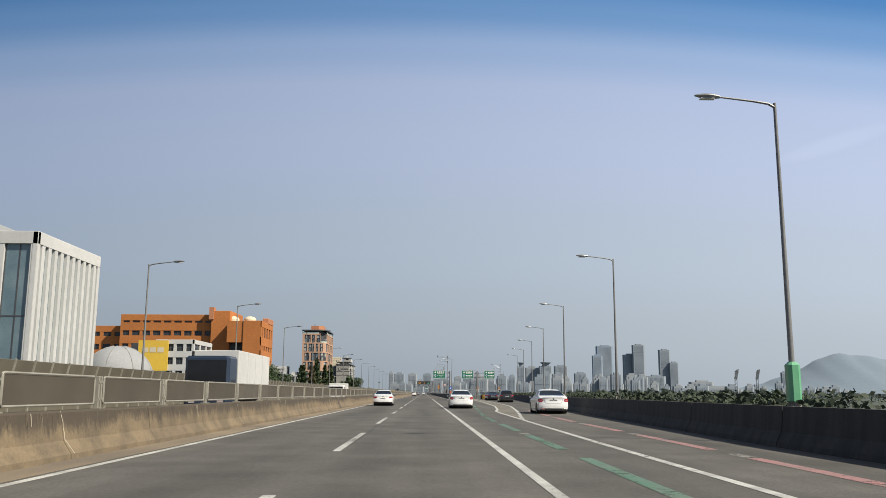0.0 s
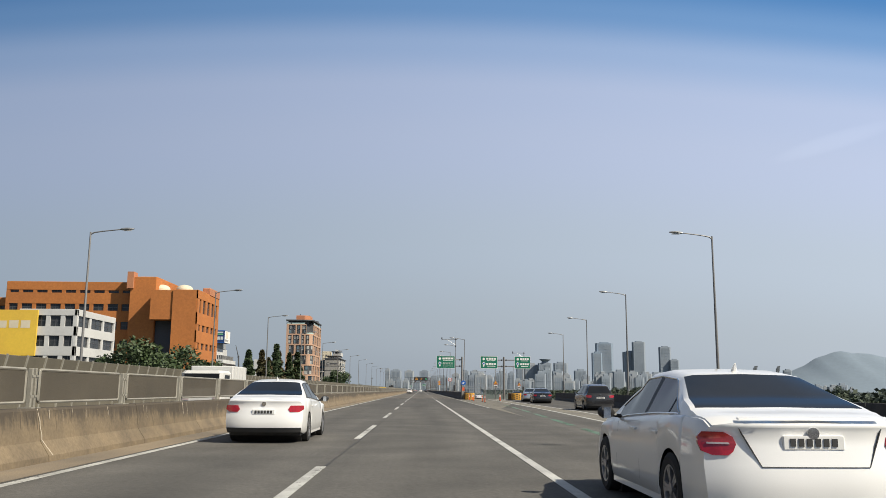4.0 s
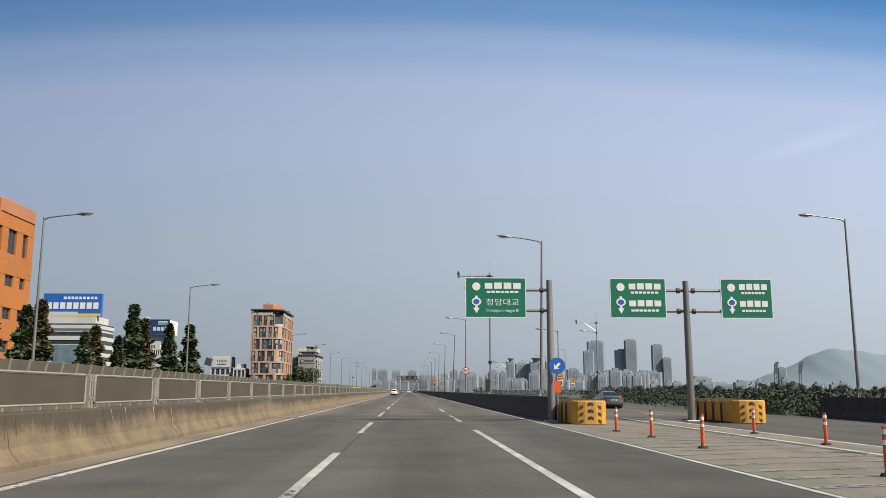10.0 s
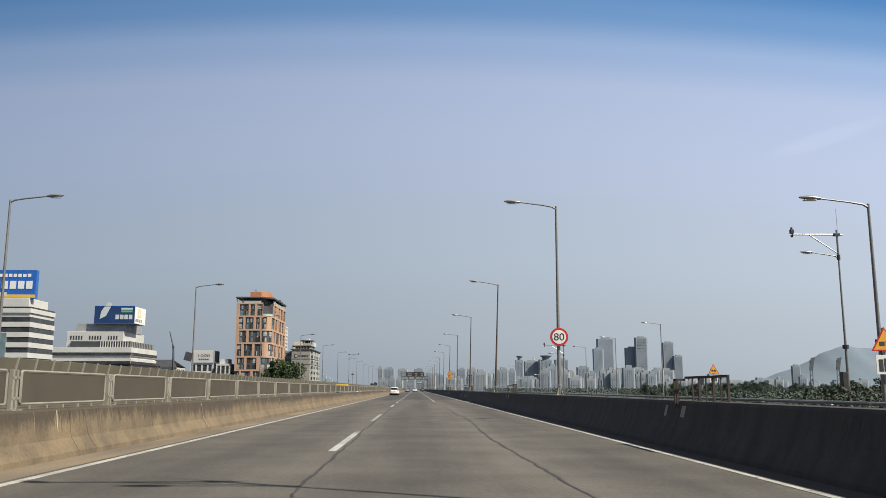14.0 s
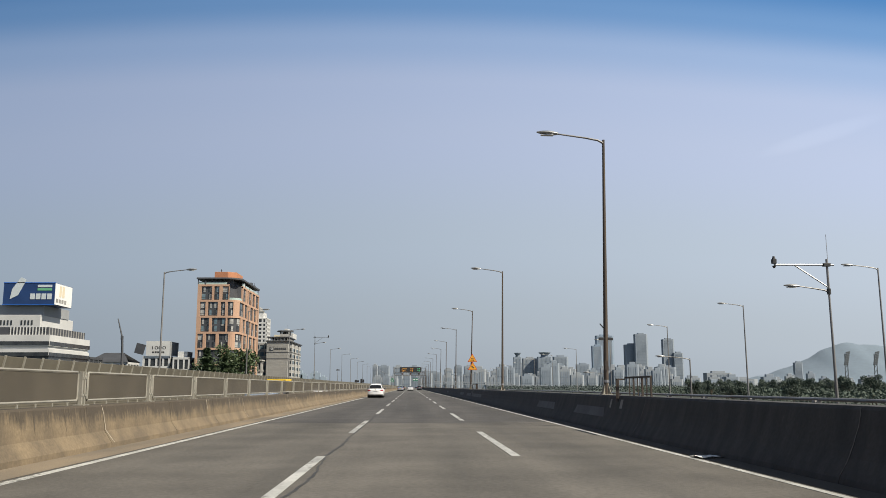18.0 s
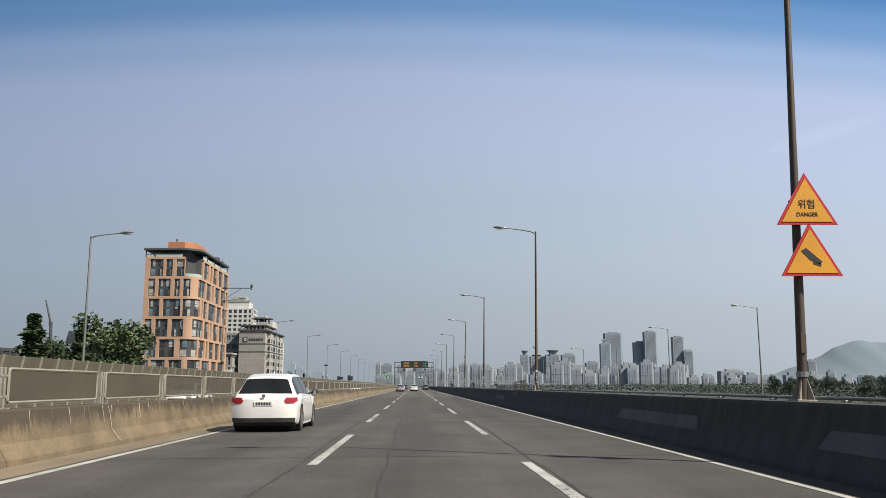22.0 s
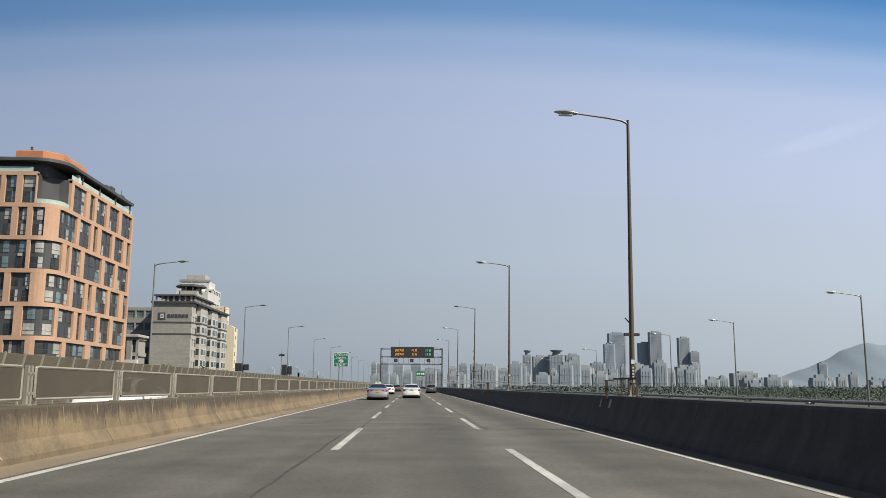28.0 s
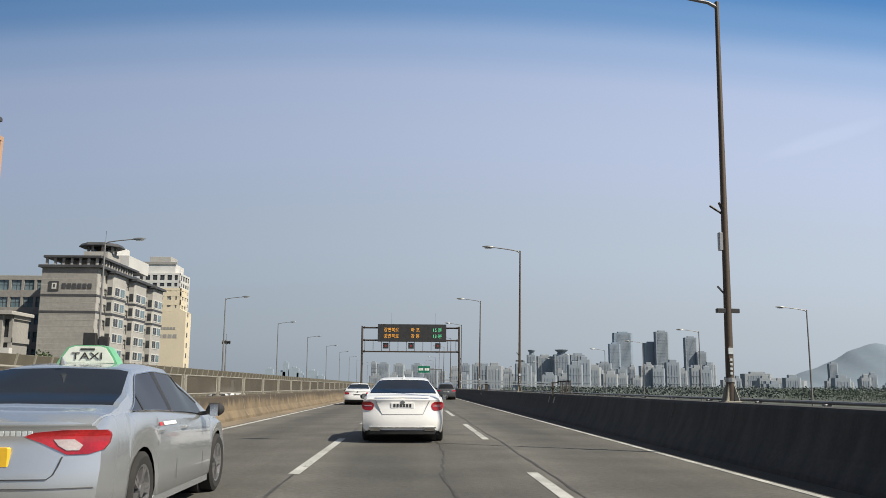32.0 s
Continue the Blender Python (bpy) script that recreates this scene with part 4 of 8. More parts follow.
while y < 640:
    w, low = rng.choice((0.012, 0.02, 0.03, 0.05)), rng.uniform(0.3, 0.75)
    top = rng.uniform(0.75, 0.93)
    low = min(low, top - 0.15)
    rows = []
    for q, z in enumerate(np.linspace(top, low, 5)):
        px = float(np.interp(z, [0.19, 0.32, 0.47, 0.65, 0.92], [5.33, 5.41, 5.48, 5.545, 5.62])) - 0.003
        ww = w * (1.0, 0.9, 0.75, 0.55, 0.35)[q]
        rows.append([(px, y - ww / 2, z), (px, y + ww / 2, z)])
    g.grid(rows)
    y += w + (rng.uniform(0.1, 0.5) if rng.random() < 0.55 else rng.uniform(2.0, 7.0))
tagged(part("lime_streaks", g, M["lime"], rbar), kind="stuff")
g = Geo()
for k in range(1, 44):
    y, off = SPLIT - 3 + 9.92 * k, 0.0
    rows = []
    for z in np.linspace(0.95, 0.12, 12):
        off += rng.uniform(-0.02, 0.025)
        px = float(np.interp(z, [0.08, 0.19, 0.32, 0.47, 0.65, 0.92], [5.265, 5.33, 5.41, 5.48, 5.545, 5.62])) - 0.005
        w = rng.uniform(0.012, 0.03) if k % 3 else 0.01
        rows.append([(px, y + off - w / 2, z), (px, y + off + w / 2, z)])
    g.grid(rows)
tagged(part("joint_seals", g, M["seal_pale"], rbar), kind="stuff")
for y0, y1 in ((331.1, 341.6), (342.9, 348.5), (353.4, 360.0), (288.0, 292.5), (389.5, 395.0), (296.5, 301.0)):
    gg = Geo()
    gg.grid([[(5.425, y, 0.36), (5.47, y + 0.1 * (1 if y == y0 else -1), 0.47), (5.523, y + 0.25 * (1 if y == y0 else -1), 0.62)] for y in (y0, y1)])
    part("repaired_patch", gg, M["pale_patch"], rbar, "pale repaired concrete patch")
# pipe rail behind the barrier's top
rail = tagged(new("pipe_rail"), "grey steel pipe rail on brackets behind the barrier", "railing", "", "structure")
pipe = Geo().tube([(6.2, 0, 1.02), (6.2, 9.98, 1.02)], 0.028, 8)
pipe.smooth = True
pipe = pipe.data("rail_pipe", M["pole"])
brk = Geo().box(6.1, 6.22, -0.05, 0.05, 0.95, 1.0, 0.01).data("rail_bracket", M["pole"])
for k in range(46):
    part("rail_pipe", pipe, None, rail, at=(0, SPLIT + 10 * k, 0))
    for q in (1.0, 3.5, 6.0, 8.5):
        part("rail_bracket", brk, None, rail, at=(0, SPLIT + 10 * k + q, 0))

# the outer barrier of the exit lanes, in the same shade-darkened concrete
outer = tagged(new("outer_barrier"), "outer barrier of the exit lane with shade painted near-black", "", "", "structure")
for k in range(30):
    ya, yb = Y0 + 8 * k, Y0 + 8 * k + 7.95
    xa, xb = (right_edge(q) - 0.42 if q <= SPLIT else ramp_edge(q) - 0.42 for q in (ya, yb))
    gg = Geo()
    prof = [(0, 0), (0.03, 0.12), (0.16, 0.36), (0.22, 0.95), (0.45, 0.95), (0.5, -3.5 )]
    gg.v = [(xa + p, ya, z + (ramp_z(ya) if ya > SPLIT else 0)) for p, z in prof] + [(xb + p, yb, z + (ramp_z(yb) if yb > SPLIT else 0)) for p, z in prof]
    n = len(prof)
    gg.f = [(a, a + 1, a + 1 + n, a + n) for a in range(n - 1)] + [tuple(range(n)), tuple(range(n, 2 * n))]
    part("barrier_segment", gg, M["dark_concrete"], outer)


# ---- street furniture ----
def street_lamp(x, y, z, side, height=9.0, arm=1.55, mat="pole", group="street lamps", label="grey tapered steel street lamp with a flat head", old=False, lean=0.0):
    """A tapered pole with one arm; side: -1 points the arm to -x, 1 to +x."""
    t = thing("street_lamp", label, "street lamp", (x, y, z), group)
    if lean:
        t.matrix_basis = Matrix.Translation((x, y, z)) @ Matrix.Rotation(radians(lean), 4, "Y")
    h = height - z
    m = M["pole_old" if old else mat]
    g = Geo().box(-0.17, 0.17, -0.17, 0.17, 0, 0.03, 0.008)
    for k in range(4):
        a = radians(45 + 90 * k)
        ca, sa = math.cos(a), math.sin(a)
        for e in (-0.012, 0.012):
            g.face((0.07 * ca - e * sa, 0.07 * sa + e * ca, 0.36), (0.18 * ca - e * sa, 0.18 * sa + e * ca, 0.03), (0.05 * ca - e * sa, 0.05 * sa + e * ca, 0.03))
        g.face((0.07 * ca + 0.012 * sa, 0.07 * sa - 0.012 * ca, 0.36), (0.07 * ca - 0.012 * sa, 0.07 * sa + 0.012 * ca, 0.36), (0.18 * ca - 0.012 * sa, 0.18 * sa + 0.012 * ca, 0.03), (0.18 * ca + 0.012 * sa, 0.18 * sa - 0.012 * ca, 0.03))
    part("base", g, M["frame"], t, "pale ribbed foot")
    part("pole", Geo().tube([(0, 0, 0.02), (0, 0, h * 0.33), (0, 0, h * 0.66), (0, 0, h)], [0.080, 0.067, 0.053, 0.042], 10), m, t, smooth=True)
    part("arm", Geo().tube([(0, 0, h - 0.12), (side * 0.18, 0, h - 0.02), (side * 0.6, 0, h + 0.05), (side * arm, 0, h + 0.16)], [0.038, 0.035, 0.03, 0.026], 8), M["pole"], t, smooth=True)
    part("collar", Geo().tube([(0, 0, 0.38), (0, 0, 0.46)], 0.095, 10), M["galv"], t)
    head = Geo()
    rows = []
    for u in np.linspace(0, 1, 7):
        w, d = 0.13 * math.sin(math.pi * min(0.94, 0.12 + 0.8 * u)), 0.075 * math.sin(math.pi * min(0.92, 0.2 + 0.7 * u))
        rows.append([(side * (arm - 0.05 + 0.68 * u), w * math.cos(a), h + 0.165 + 0.03 * u + d * math.sin(a)) for a in np.linspace(0, 2 * math.pi, 11)])
    head.grid(rows)
    head = part("lamp_head", head, M["galv"], t, smooth=True)
    part("lamp_lens", Geo().box(*sorted((side * (arm + 0.1), side * (arm + 0.5))), -0.08, 0.08, h + 0.09, h + 0.115, 0.01), M["lamp_glass"], head)
    part("hatch", Geo().box(-0.045, 0.045, -0.094, -0.078, 0.75, 1.05, 0.005), m, t)
    return t


def cctv_mast(x, y, foot, side, label, up=0.0, boxed=True):
    """A lamp pole that also carries a braced camera arm and an aerial."""
    t = street_lamp(x, y, foot, side, 7.75 + up, 1.35, label=label, group="camera masts")
    z = foot - up
    t.name = "camera_mast"
    t["category"] = "mast"
    part("upper_pole", Geo().tube([(0, 0, 7.7 - z), (0, 0, 9.1 - z)], [0.055, 0.05], 8), M["pole"], t, smooth=True)
    part("aerial", Geo().tube([(-side * 0.05, 0, 8.9 - z), (-side * 0.05, 0, 10.2 - z)], 0.012, 5), M["galv"], t)
    part("camera_arm", Geo().tube([(-side * 0.3, 0, 8.85 - z), (side * 2.35, 0, 8.85 - z)], 0.045, 8), M["galv"], t)
    part("brace", Geo().tube([(0, 0, 7.85 - z), (side * 1.45, 0, 8.83 - z)], 0.03, 6), M["galv"], t)
    c = part("camera", Geo().box(side * 2.35 - 0.09, side * 2.35 + 0.09, -0.1, 0.1, 8.9 - z, 9.1 - z, 0.02).tube([(side * 2.35, 0, 9.1 - z), (side * 2.35, 0, 9.22 - z)], [0.08, 0.05], 8), M["dark"], t)
    part("camera_dome", Geo().tube([(side * 2.35, 0, 8.8 - z), (side * 2.35, 0, 8.7 - z)], [0.09, 0.04], 8), M["dark"], c, smooth=True)
    part("bracket", Geo().box(side * 0.02 - 0.16, side * 0.02 + 0.16, -0.1, 0.1, 8.78 - z, 8.92 - z, 0.02), M["dark"], t)
    part("clamp", Geo().tube([(0, 0, 7.55 - z), (0, 0, 7.8 - z)], 0.085, 10), M["dark"], t)
    if boxed:
        part("clamp", Geo().tube([(0, 0, 3.2 - foot), (0, 0, 3.4 - foot)], [0.15, 0.15], 10), M["dark"], t)
        part("control_box", Geo().box(-0.36, -0.08, -0.18, 0.14, 1.1 - foot, 2.05 - foot, 0.02), M["dark"], t)
    return t


LAMP_Y = [230.5, 259.0, 289.6, 320.0, 350.0, 378.9, 411.1, 439.6, 469.2, 499.3, 529.85, 561.5, 590.2, 620.0] + [650.0 + 30 * k for k in range(12)]
for k, y in enumerate(LAMP_Y):
    t = street_lamp(float(np.interp(y, [230, 260, 320], [5.72, 5.84, 5.98])), y, 0.965, -1, 8.75 if k == 0 else 9.15 if k == 2 else 9.0, lean={0: 0.2, 1: 2.0, 2: 1.3, 4: 1.8, 7: 1.4, 9: 0.5}.get(k, 0.85), old=(k >= 1), label="brown weathered street lamp on the barrier" if k >= 1 else "grey steel street lamp on the barrier")
    if k >= 5:
        for q in range(4):
            part("code_bar", Geo().box(-0.022, 0.022, -0.099, -0.07, 0.52 + 0.085 * q, 0.565 + 0.085 * q), M["bar_pale"], t)
        part("number_tag", Geo().box(-0.05, 0.05, -0.106, -0.07, 0.90, 1.02), M["bar_pale"], t, "small pale number tag")
    if k % 3 == 1 and k >= 5:
        part("junction_box", Geo().box(-0.13, -0.06, -0.06, 0.06, 2.9, 3.25, 0.01), M["galv"], t)
        part("flag_holder", Geo().tube([(0, 0, 3.6), (-0.28, 0.0, 3.78)], 0.022, 6), M["dark"], t)
        part("flag_holder", Geo().tube([(0, 0, 3.6), (-0.1, 0.0, 3.85)], 0.022, 6), M["dark"], t)
    if k % 3 == 2 or k == 10:
        part("step_bracket", Geo().box(-0.22, 0.22, -0.05, 0.05, 1.69, 1.77, 0.01), M["dark"], t)
        part("step_bracket", Geo().tube([(0, 0, 2.0), (-0.18, 0.0, 2.2)], 0.02, 5), M["dark"], t)
street_lamp(5.92, 180.6, 0.96, -1, 8.4, lean=1.2, label="grey steel street lamp on the barrier")
for x, y in ((9.6, 21.6), (11.2, 48.5), (12.7, 75.5), (14.6, 102.0), (16.5, 128.0), (18.2, 153.0), (19.8, 178.0), (9.5, -6.0)):
    t = street_lamp(x, y, 0.9, -1, 9.05, label="grey steel street lamp behind the outer barrier")
    if y == 21.6:
        part("bag", Geo().box(-0.16, 0.16, -0.2, 0.16, 0.15, 1.15, 0.08), M["taxi_green"], t, "green bag tied to the pole")
for y in (26.0, 51.5, 76.5, 102.5, 128.8, 152.6, 178.8, 204.7):
    street_lamp(-16.95, y, 0.0, 1, label="grey steel street lamp behind the noise wall")
for k in range(0, 28):
    if k != 6:
        t = street_lamp(-16.95, 231.0 + 29.9 * k + (-2.0 if k == 2 else 0), 0.0, 1, label="grey steel street lamp behind the noise wall")
        if k in (10, 11):
            part("control_box", Geo().box(-0.75, -0.08, -0.2, 0.04, 2.6, 4.0 if k == 11 else 3.4, 0.03), M["dark"], t)
            part("control_box", Geo().box(0.08, 0.6, -0.2, 0.04, 2.7, 3.8 if k == 11 else 3.3, 0.03), M["dark"], t)
for y in [290.0, 311.6, 332.0, 353.0, 379.3, 403.4, 427.5, 451.2, 473.7, 496.2, 517.0, 535.0, 554.7, 571.6] + [594.0 + 20 * k for k in range(12)]:
    street_lamp(27.5, y, ramp_z(y) - 0.02, -1, ramp_z(y) + 9.4, label="grey steel street lamp beside the side road")
for x, y, h in ((20.1, 324.0, 3.2), (20.3, 351.0, 2.5)):
    street_lamp(x, y, ramp_z(y) - 0.02, -1, h, 1.9, label="low grey street lamp beside the side road")
cctv_mast(5.72, 203.3, 0.97, -1, "grey camera mast with a braced arm on the barrier", 0.9)
for x, y in ((14.1, 221.7),):
    street_lamp(x, y, ramp_z(y) - 0.02, -1, 6.95, label="grey steel street lamp beside the side road")
cctv_mast(21.6, 238.2, ramp_z(238.2) - 0.02, -1, "grey camera mast with a braced arm by the side road", 0.2)
cctv_mast(18.05, 299.1, ramp_z(299.1) - 0.02, -1, "grey camera mast with a braced arm by the side road", -2.4, False)
cctv_mast(-16.95, 411.5, 0.0, 1, "grey camera mast with a braced arm behind the wall", 1.0)


def board(t, x0, x1, z0, z1, mat="sign_green", y=0.0, rim=0.03):
    """A flat sign board with a pale border, facing -y."""
    b = part("sign_board", Geo().box(x0, x1, y - 0.012, y + 0.02, z0, z1), M[mat], t)
    for a in ((x0, x1, z0, z0 + rim), (x0, x1, z1 - rim, z1), (x0, x0 + rim, z0 + rim, z1 - rim), (x1 - rim, x1, z0 + rim, z1 - rim)):
        part("border", Geo().box(a[0], a[1], y - 0.016, y - 0.011, a[2], a[3]), M["sign_white"], b)
    return b


def bars(name, t, x0, x1, z, h, n, mat, y=-0.018, seed=1):
    """A row of plain blocks in place of lettering."""
    r = random.Random(seed)
    w = (x1 - x0) / n
    for k in range(n):
        part(name, Geo().box(x0 + k * w + 0.12 * w, x0 + (k + 1) * w - 0.08 * w, y - 0.004, y, z - h / 2, z + h / 2 * r.uniform(0.8, 1.0)), M[mat], t)


def overhead_sign(x, y, side_arms, label):
    t = thing("direction_sign", label, "road sign", (x, y, 0.95), "direction signs")
    part("post", Geo().tube([(0, 0, -0.95), (0, 0, 4.75)], [0.16, 0.12], 12), M["pole"], t, smooth=True)
    part("base_plate", Geo().box(-0.3, 0.3, -0.3, 0.3, -0.95, -0.9, 0.02), M["galv"], t)
    for s, x0, x1 in side_arms:
        for z in (3.5, 4.35):
            part("arm", Geo().tube([(0, 0.05, z), (s * (abs(x0) - 0.0), 0.05, z)], 0.06, 8), M["pole"], t)
            part("flange", Geo().tube([(s * 0.25, 0.05, z), (s * 0.38, 0.05, z)], 0.11, 8), M["dark"], t)
        lo, hi = min(s * abs(x0), s * abs(x1)), max(s * abs(x0), s * abs(x1))
        b = board(t, lo, hi, 3.2, 4.85, y=-0.02)
        part("shield", Geo().prism([(lo + 0.45 + 0.17 * math.cos(a), 0.17 * math.sin(a)) for a in np.linspace(0, 2 * math.pi, 13)[:-1]], 0, 0.008), M["sign_white"], b, at=pose(0, -0.034, 4.48, 90))
        part("arrow", Geo().box(lo + 0.40, lo + 0.50, -0.042, -0.034, 3.55, 4.1), M["sign_white"], b)
        part("arrow", Geo().prism([(-0.13, 0), (0.13, 0), (0, -0.22)][::-1], 0, 0.008), M["sign_white"], b, at=pose(lo + 0.45, -0.034, 3.6, 90))
        part("shield", Geo().prism([(lo + 0.45 + 0.20 * math.cos(a), 0.17 * math.sin(a)) for a in np.linspace(0, 2 * math.pi, 13)[:-1]], 0, 0.010), M["sign_white"], b, at=pose(0, -0.036, 3.86, 90))
        part("shield_face", Geo().prism([(lo + 0.45 + 0.13 * math.cos(a), 0.11 * math.sin(a)) for a in np.linspace(0, 2 * math.pi, 13)[:-1]], 0, 0.004), M["sign_blue"], b, at=pose(0, -0.047, 3.86, 90))
        text_mid = (lo + hi) / 2 + 0.28
        bars("lettering", b, lo + 0.75, hi - 0.18, 4.52, 0.26, 4, "sign_white", -0.034)
        bars("lettering", b, lo + 0.85, hi - 0.3, 4.26, 0.09, 7, "sign_white", -0.034)
        if x == 5.42:
            words("lettering", "\uccad\ub2f4\ub300\uad50", 0.30, M["sign_white"], b, (text_mid, -0.036, 3.82), wide=1.35)
            words("lettering", "Cheongdam-daegyo Br", 0.16, M["sign_white"], b, (text_mid, -0.036, 3.5), wide=1.35)
        else:
            bars("lettering", b, lo + 0.75, hi - 0.18, 3.82, 0.26, 4, "sign_white", -0.034)
            bars("lettering", b, lo + 0.85, hi - 0.3, 3.52, 0.09, 7, "sign_white", -0.034)
    return t


overhead_sign(5.42, 174.8, ((-1, 0.97, 3.46),), "green overhead direction sign on a cantilever post")
overhead_sign(11.1, 174.8, ((-1, 0.85, 3.18), (1, 1.45, 3.61)), "double green direction signs on one post")

t = thing("keep_sign", "round blue arrow sign over an orange panel", "road sign", (5.60, 174.45, 0.0))
part("post", Geo().tube([(0, 0, 0), (0, 0, 2.3)], 0.04, 8), M["galv"], t, smooth=True)
part("disc", Geo().prism([(0.33 * math.cos(a), 0.33 * math.sin(a)) for a in np.linspace(0, 2 * math.pi, 25)[:-1]], 0, 0.02), M["sign_blue"], t, at=pose(0, -0.05, 2.2, 90))
part("arrow", Geo().prism([(-0.05, -0.15), (0.05, -0.15), (0.05, 0.05), (0.14, 0.02), (0.0, 0.2), (-0.14, 0.02), (-0.05, 0.05)], 0, 0.006), M["sign_white"], t, at=pose(0, -0.072, 2.2, 90, 0, 0) @ pose(0, 0, 0, 0, 0, 135))
part("panel", Geo().box(-0.14, 0.14, -0.06, -0.04, 1.15, 1.6), M["orange"], t)

for x, y in ((6.30, 171.6), (12.6, 172.4)):
    t = thing("crash_cushion", "yellow crash cushion with black chevrons", "crash cushion", (x, y, 0.0), "crash cushions")
    part("nose", Geo().prism([(-0.62, 0.6), (-0.62, 0.25), (-0.45, 0.06), (-0.2, 0), (0.2, 0), (0.45, 0.06), (0.62, 0.25), (0.62, 0.6)], 0.02, 0.86, 0.03), M["cushion"], t)
    for k in range(5):
        part("bay", Geo().box(-0.6, 0.6, 0.62 + 0.9 * k, 1.46 + 0.9 * k, 0.04, 0.82, 0.03), M["cushion"], t)
        part("hoop", Geo().box(-0.66, 0.66, 1.47 + 0.9 * k, 1.52 + 0.9 * k, 0.0, 0.9), M["pole_old"], t)
    for z in (0.2, 0.45, 0.7):
        for s in (-1, 1):
            part("chevron", Geo().face((0, -0.012, z), (s * 0.40, 0.03, z - 0.16), (s * 0.40, 0.03, z - 0.05), (0, -0.012, z + 0.11)), M["ink"], t)
for x, y in ((6.0, 159.0), (6.1, 163.2), (5.95, 166.4), (9.2, 160.0), (9.6, 165.0), (6.4, 147.0), (6.6, 153.0)):
    t = thing("delineator", "orange flexible delineator post on the hatching", "delineator", (x, y, 0.0), "delineators")
    part("base", Geo().tube([(0, 0, 0.0), (0, 0, 0.05)], [0.13, 0.09], 10), M["rubber"], t)
    p = part("tube", Geo().tube([(0, 0, 0.04), (0, 0, 0.72)], [0.045, 0.04], 8), M["orange"], t, smooth=True)
    for z in (0.45, 0.6):
        part("band", Geo().tube([(0, 0, z), (0, 0, z + 0.07)], 0.047, 8), M["sign_white"], p)

# speed limit and warning signs on lamp poles
t = thing("speed_sign", "round red-rimmed 80 speed limit sign on a lamp pole", "road sign", (5.73, 230.36, 3.30))
d = part("disc", Geo().prism([(0.37 * math.cos(a), 0.37 * math.sin(a)) for a in np.linspace(0, 2 * math.pi, 29)[:-1]], 0, 0.02), M["sign_red"], t, at=pose(0, -0.01, 0, 90))
part("face", Geo().prism([(0.28 * math.cos(a), 0.28 * math.sin(a)) for a in np.linspace(0, 2 * math.pi, 29)[:-1]], 0, 0.006), M["sign_white"], t, at=pose(0, -0.033, 0, 90))
words("lettering", "80", 0.42, M["ink"], t, (0, -0.042, -0.01), wide=0.42)
part("clamp", Geo().box(-0.1, 0.1, 0.0, 0.06, -0.05, 0.05), M["dark"], t)


def warning(x, y, z, symbol, label, s=0.86):
    t = thing("warning_sign", label, "road sign", (x, y, z), "warning signs")
    tri = lambda k: [(-k / 2, -k * 0.36), (k / 2, -k * 0.36), (0, k * 0.50)]
    part("plate", Geo().prism(tri(s), 0, 0.02), M["sign_red"], t, at=pose(0, -0.01, 0, 90))
    part("face", Geo().prism(tri(s * 0.84), 0, 0.006), M["sign_yellow"], t, at=pose(0, -0.033, -0.01, 90))
    if symbol == "danger":
        words("lettering", "\uc704\ud5d8", 0.16, M["ink"], t, (0, -0.041, -0.03), wide=0.26)
        words("lettering", "DANGER", 0.09, M["ink"], t, (0, -0.041, -0.19), wide=0.34)
    elif symbol == "bars":
        bars("lettering", t, -0.2, 0.2, -0.08, 0.14, 2, "ink", -0.041)
    else:
        part("symbol", Geo().prism([(-0.16, 0.05), (-0.08, 0.09), (0.17, -0.13), (0.12, -0.17), (-0.02, -0.10)], 0, 0.004), M["ink"], t, at=pose(0, -0.041, 0, 90))
        part("symbol", Geo().prism([(0.02, -0.16), (0.14, -0.2), (0.15, -0.16), (0.03, -0.12)], 0, 0.004), M["ink"], t, at=pose(0, -0.041, 0, 90))
    part("clamp", Geo().box(-0.25, 0.1, 0.0, 0.06, -0.05, 0.05), M["dark"], t)
    return t


warning(6.16, 349.83, 4.08, "danger", "orange warning triangle with a red rim on a lamp pole", 0.98)
warning(6.18, 349.83, 3.26, "picture", "orange slope warning triangle on a lamp pole", 0.98)
for x, y, z in ((14.12, 221.5, 2.65), (23.35, 262.2, 2.7)):
    t = warning(x, y, z, "bars", "orange warning triangle over a small plate", 0.85)
    part("post", Geo().tube([(0, 0.05, 0.4), (0, 0.05, ramp_z(y) - z)], 0.04, 6), M["galv"], t)
    part("plate_below", Geo().box(-0.3, 0.3, -0.01, 0.01, -1.0, -0.42), M["sign_white"], t)
    bars("lettering", t, -0.24, 0.24, -0.72, 0.4, 3, "ink", -0.015)

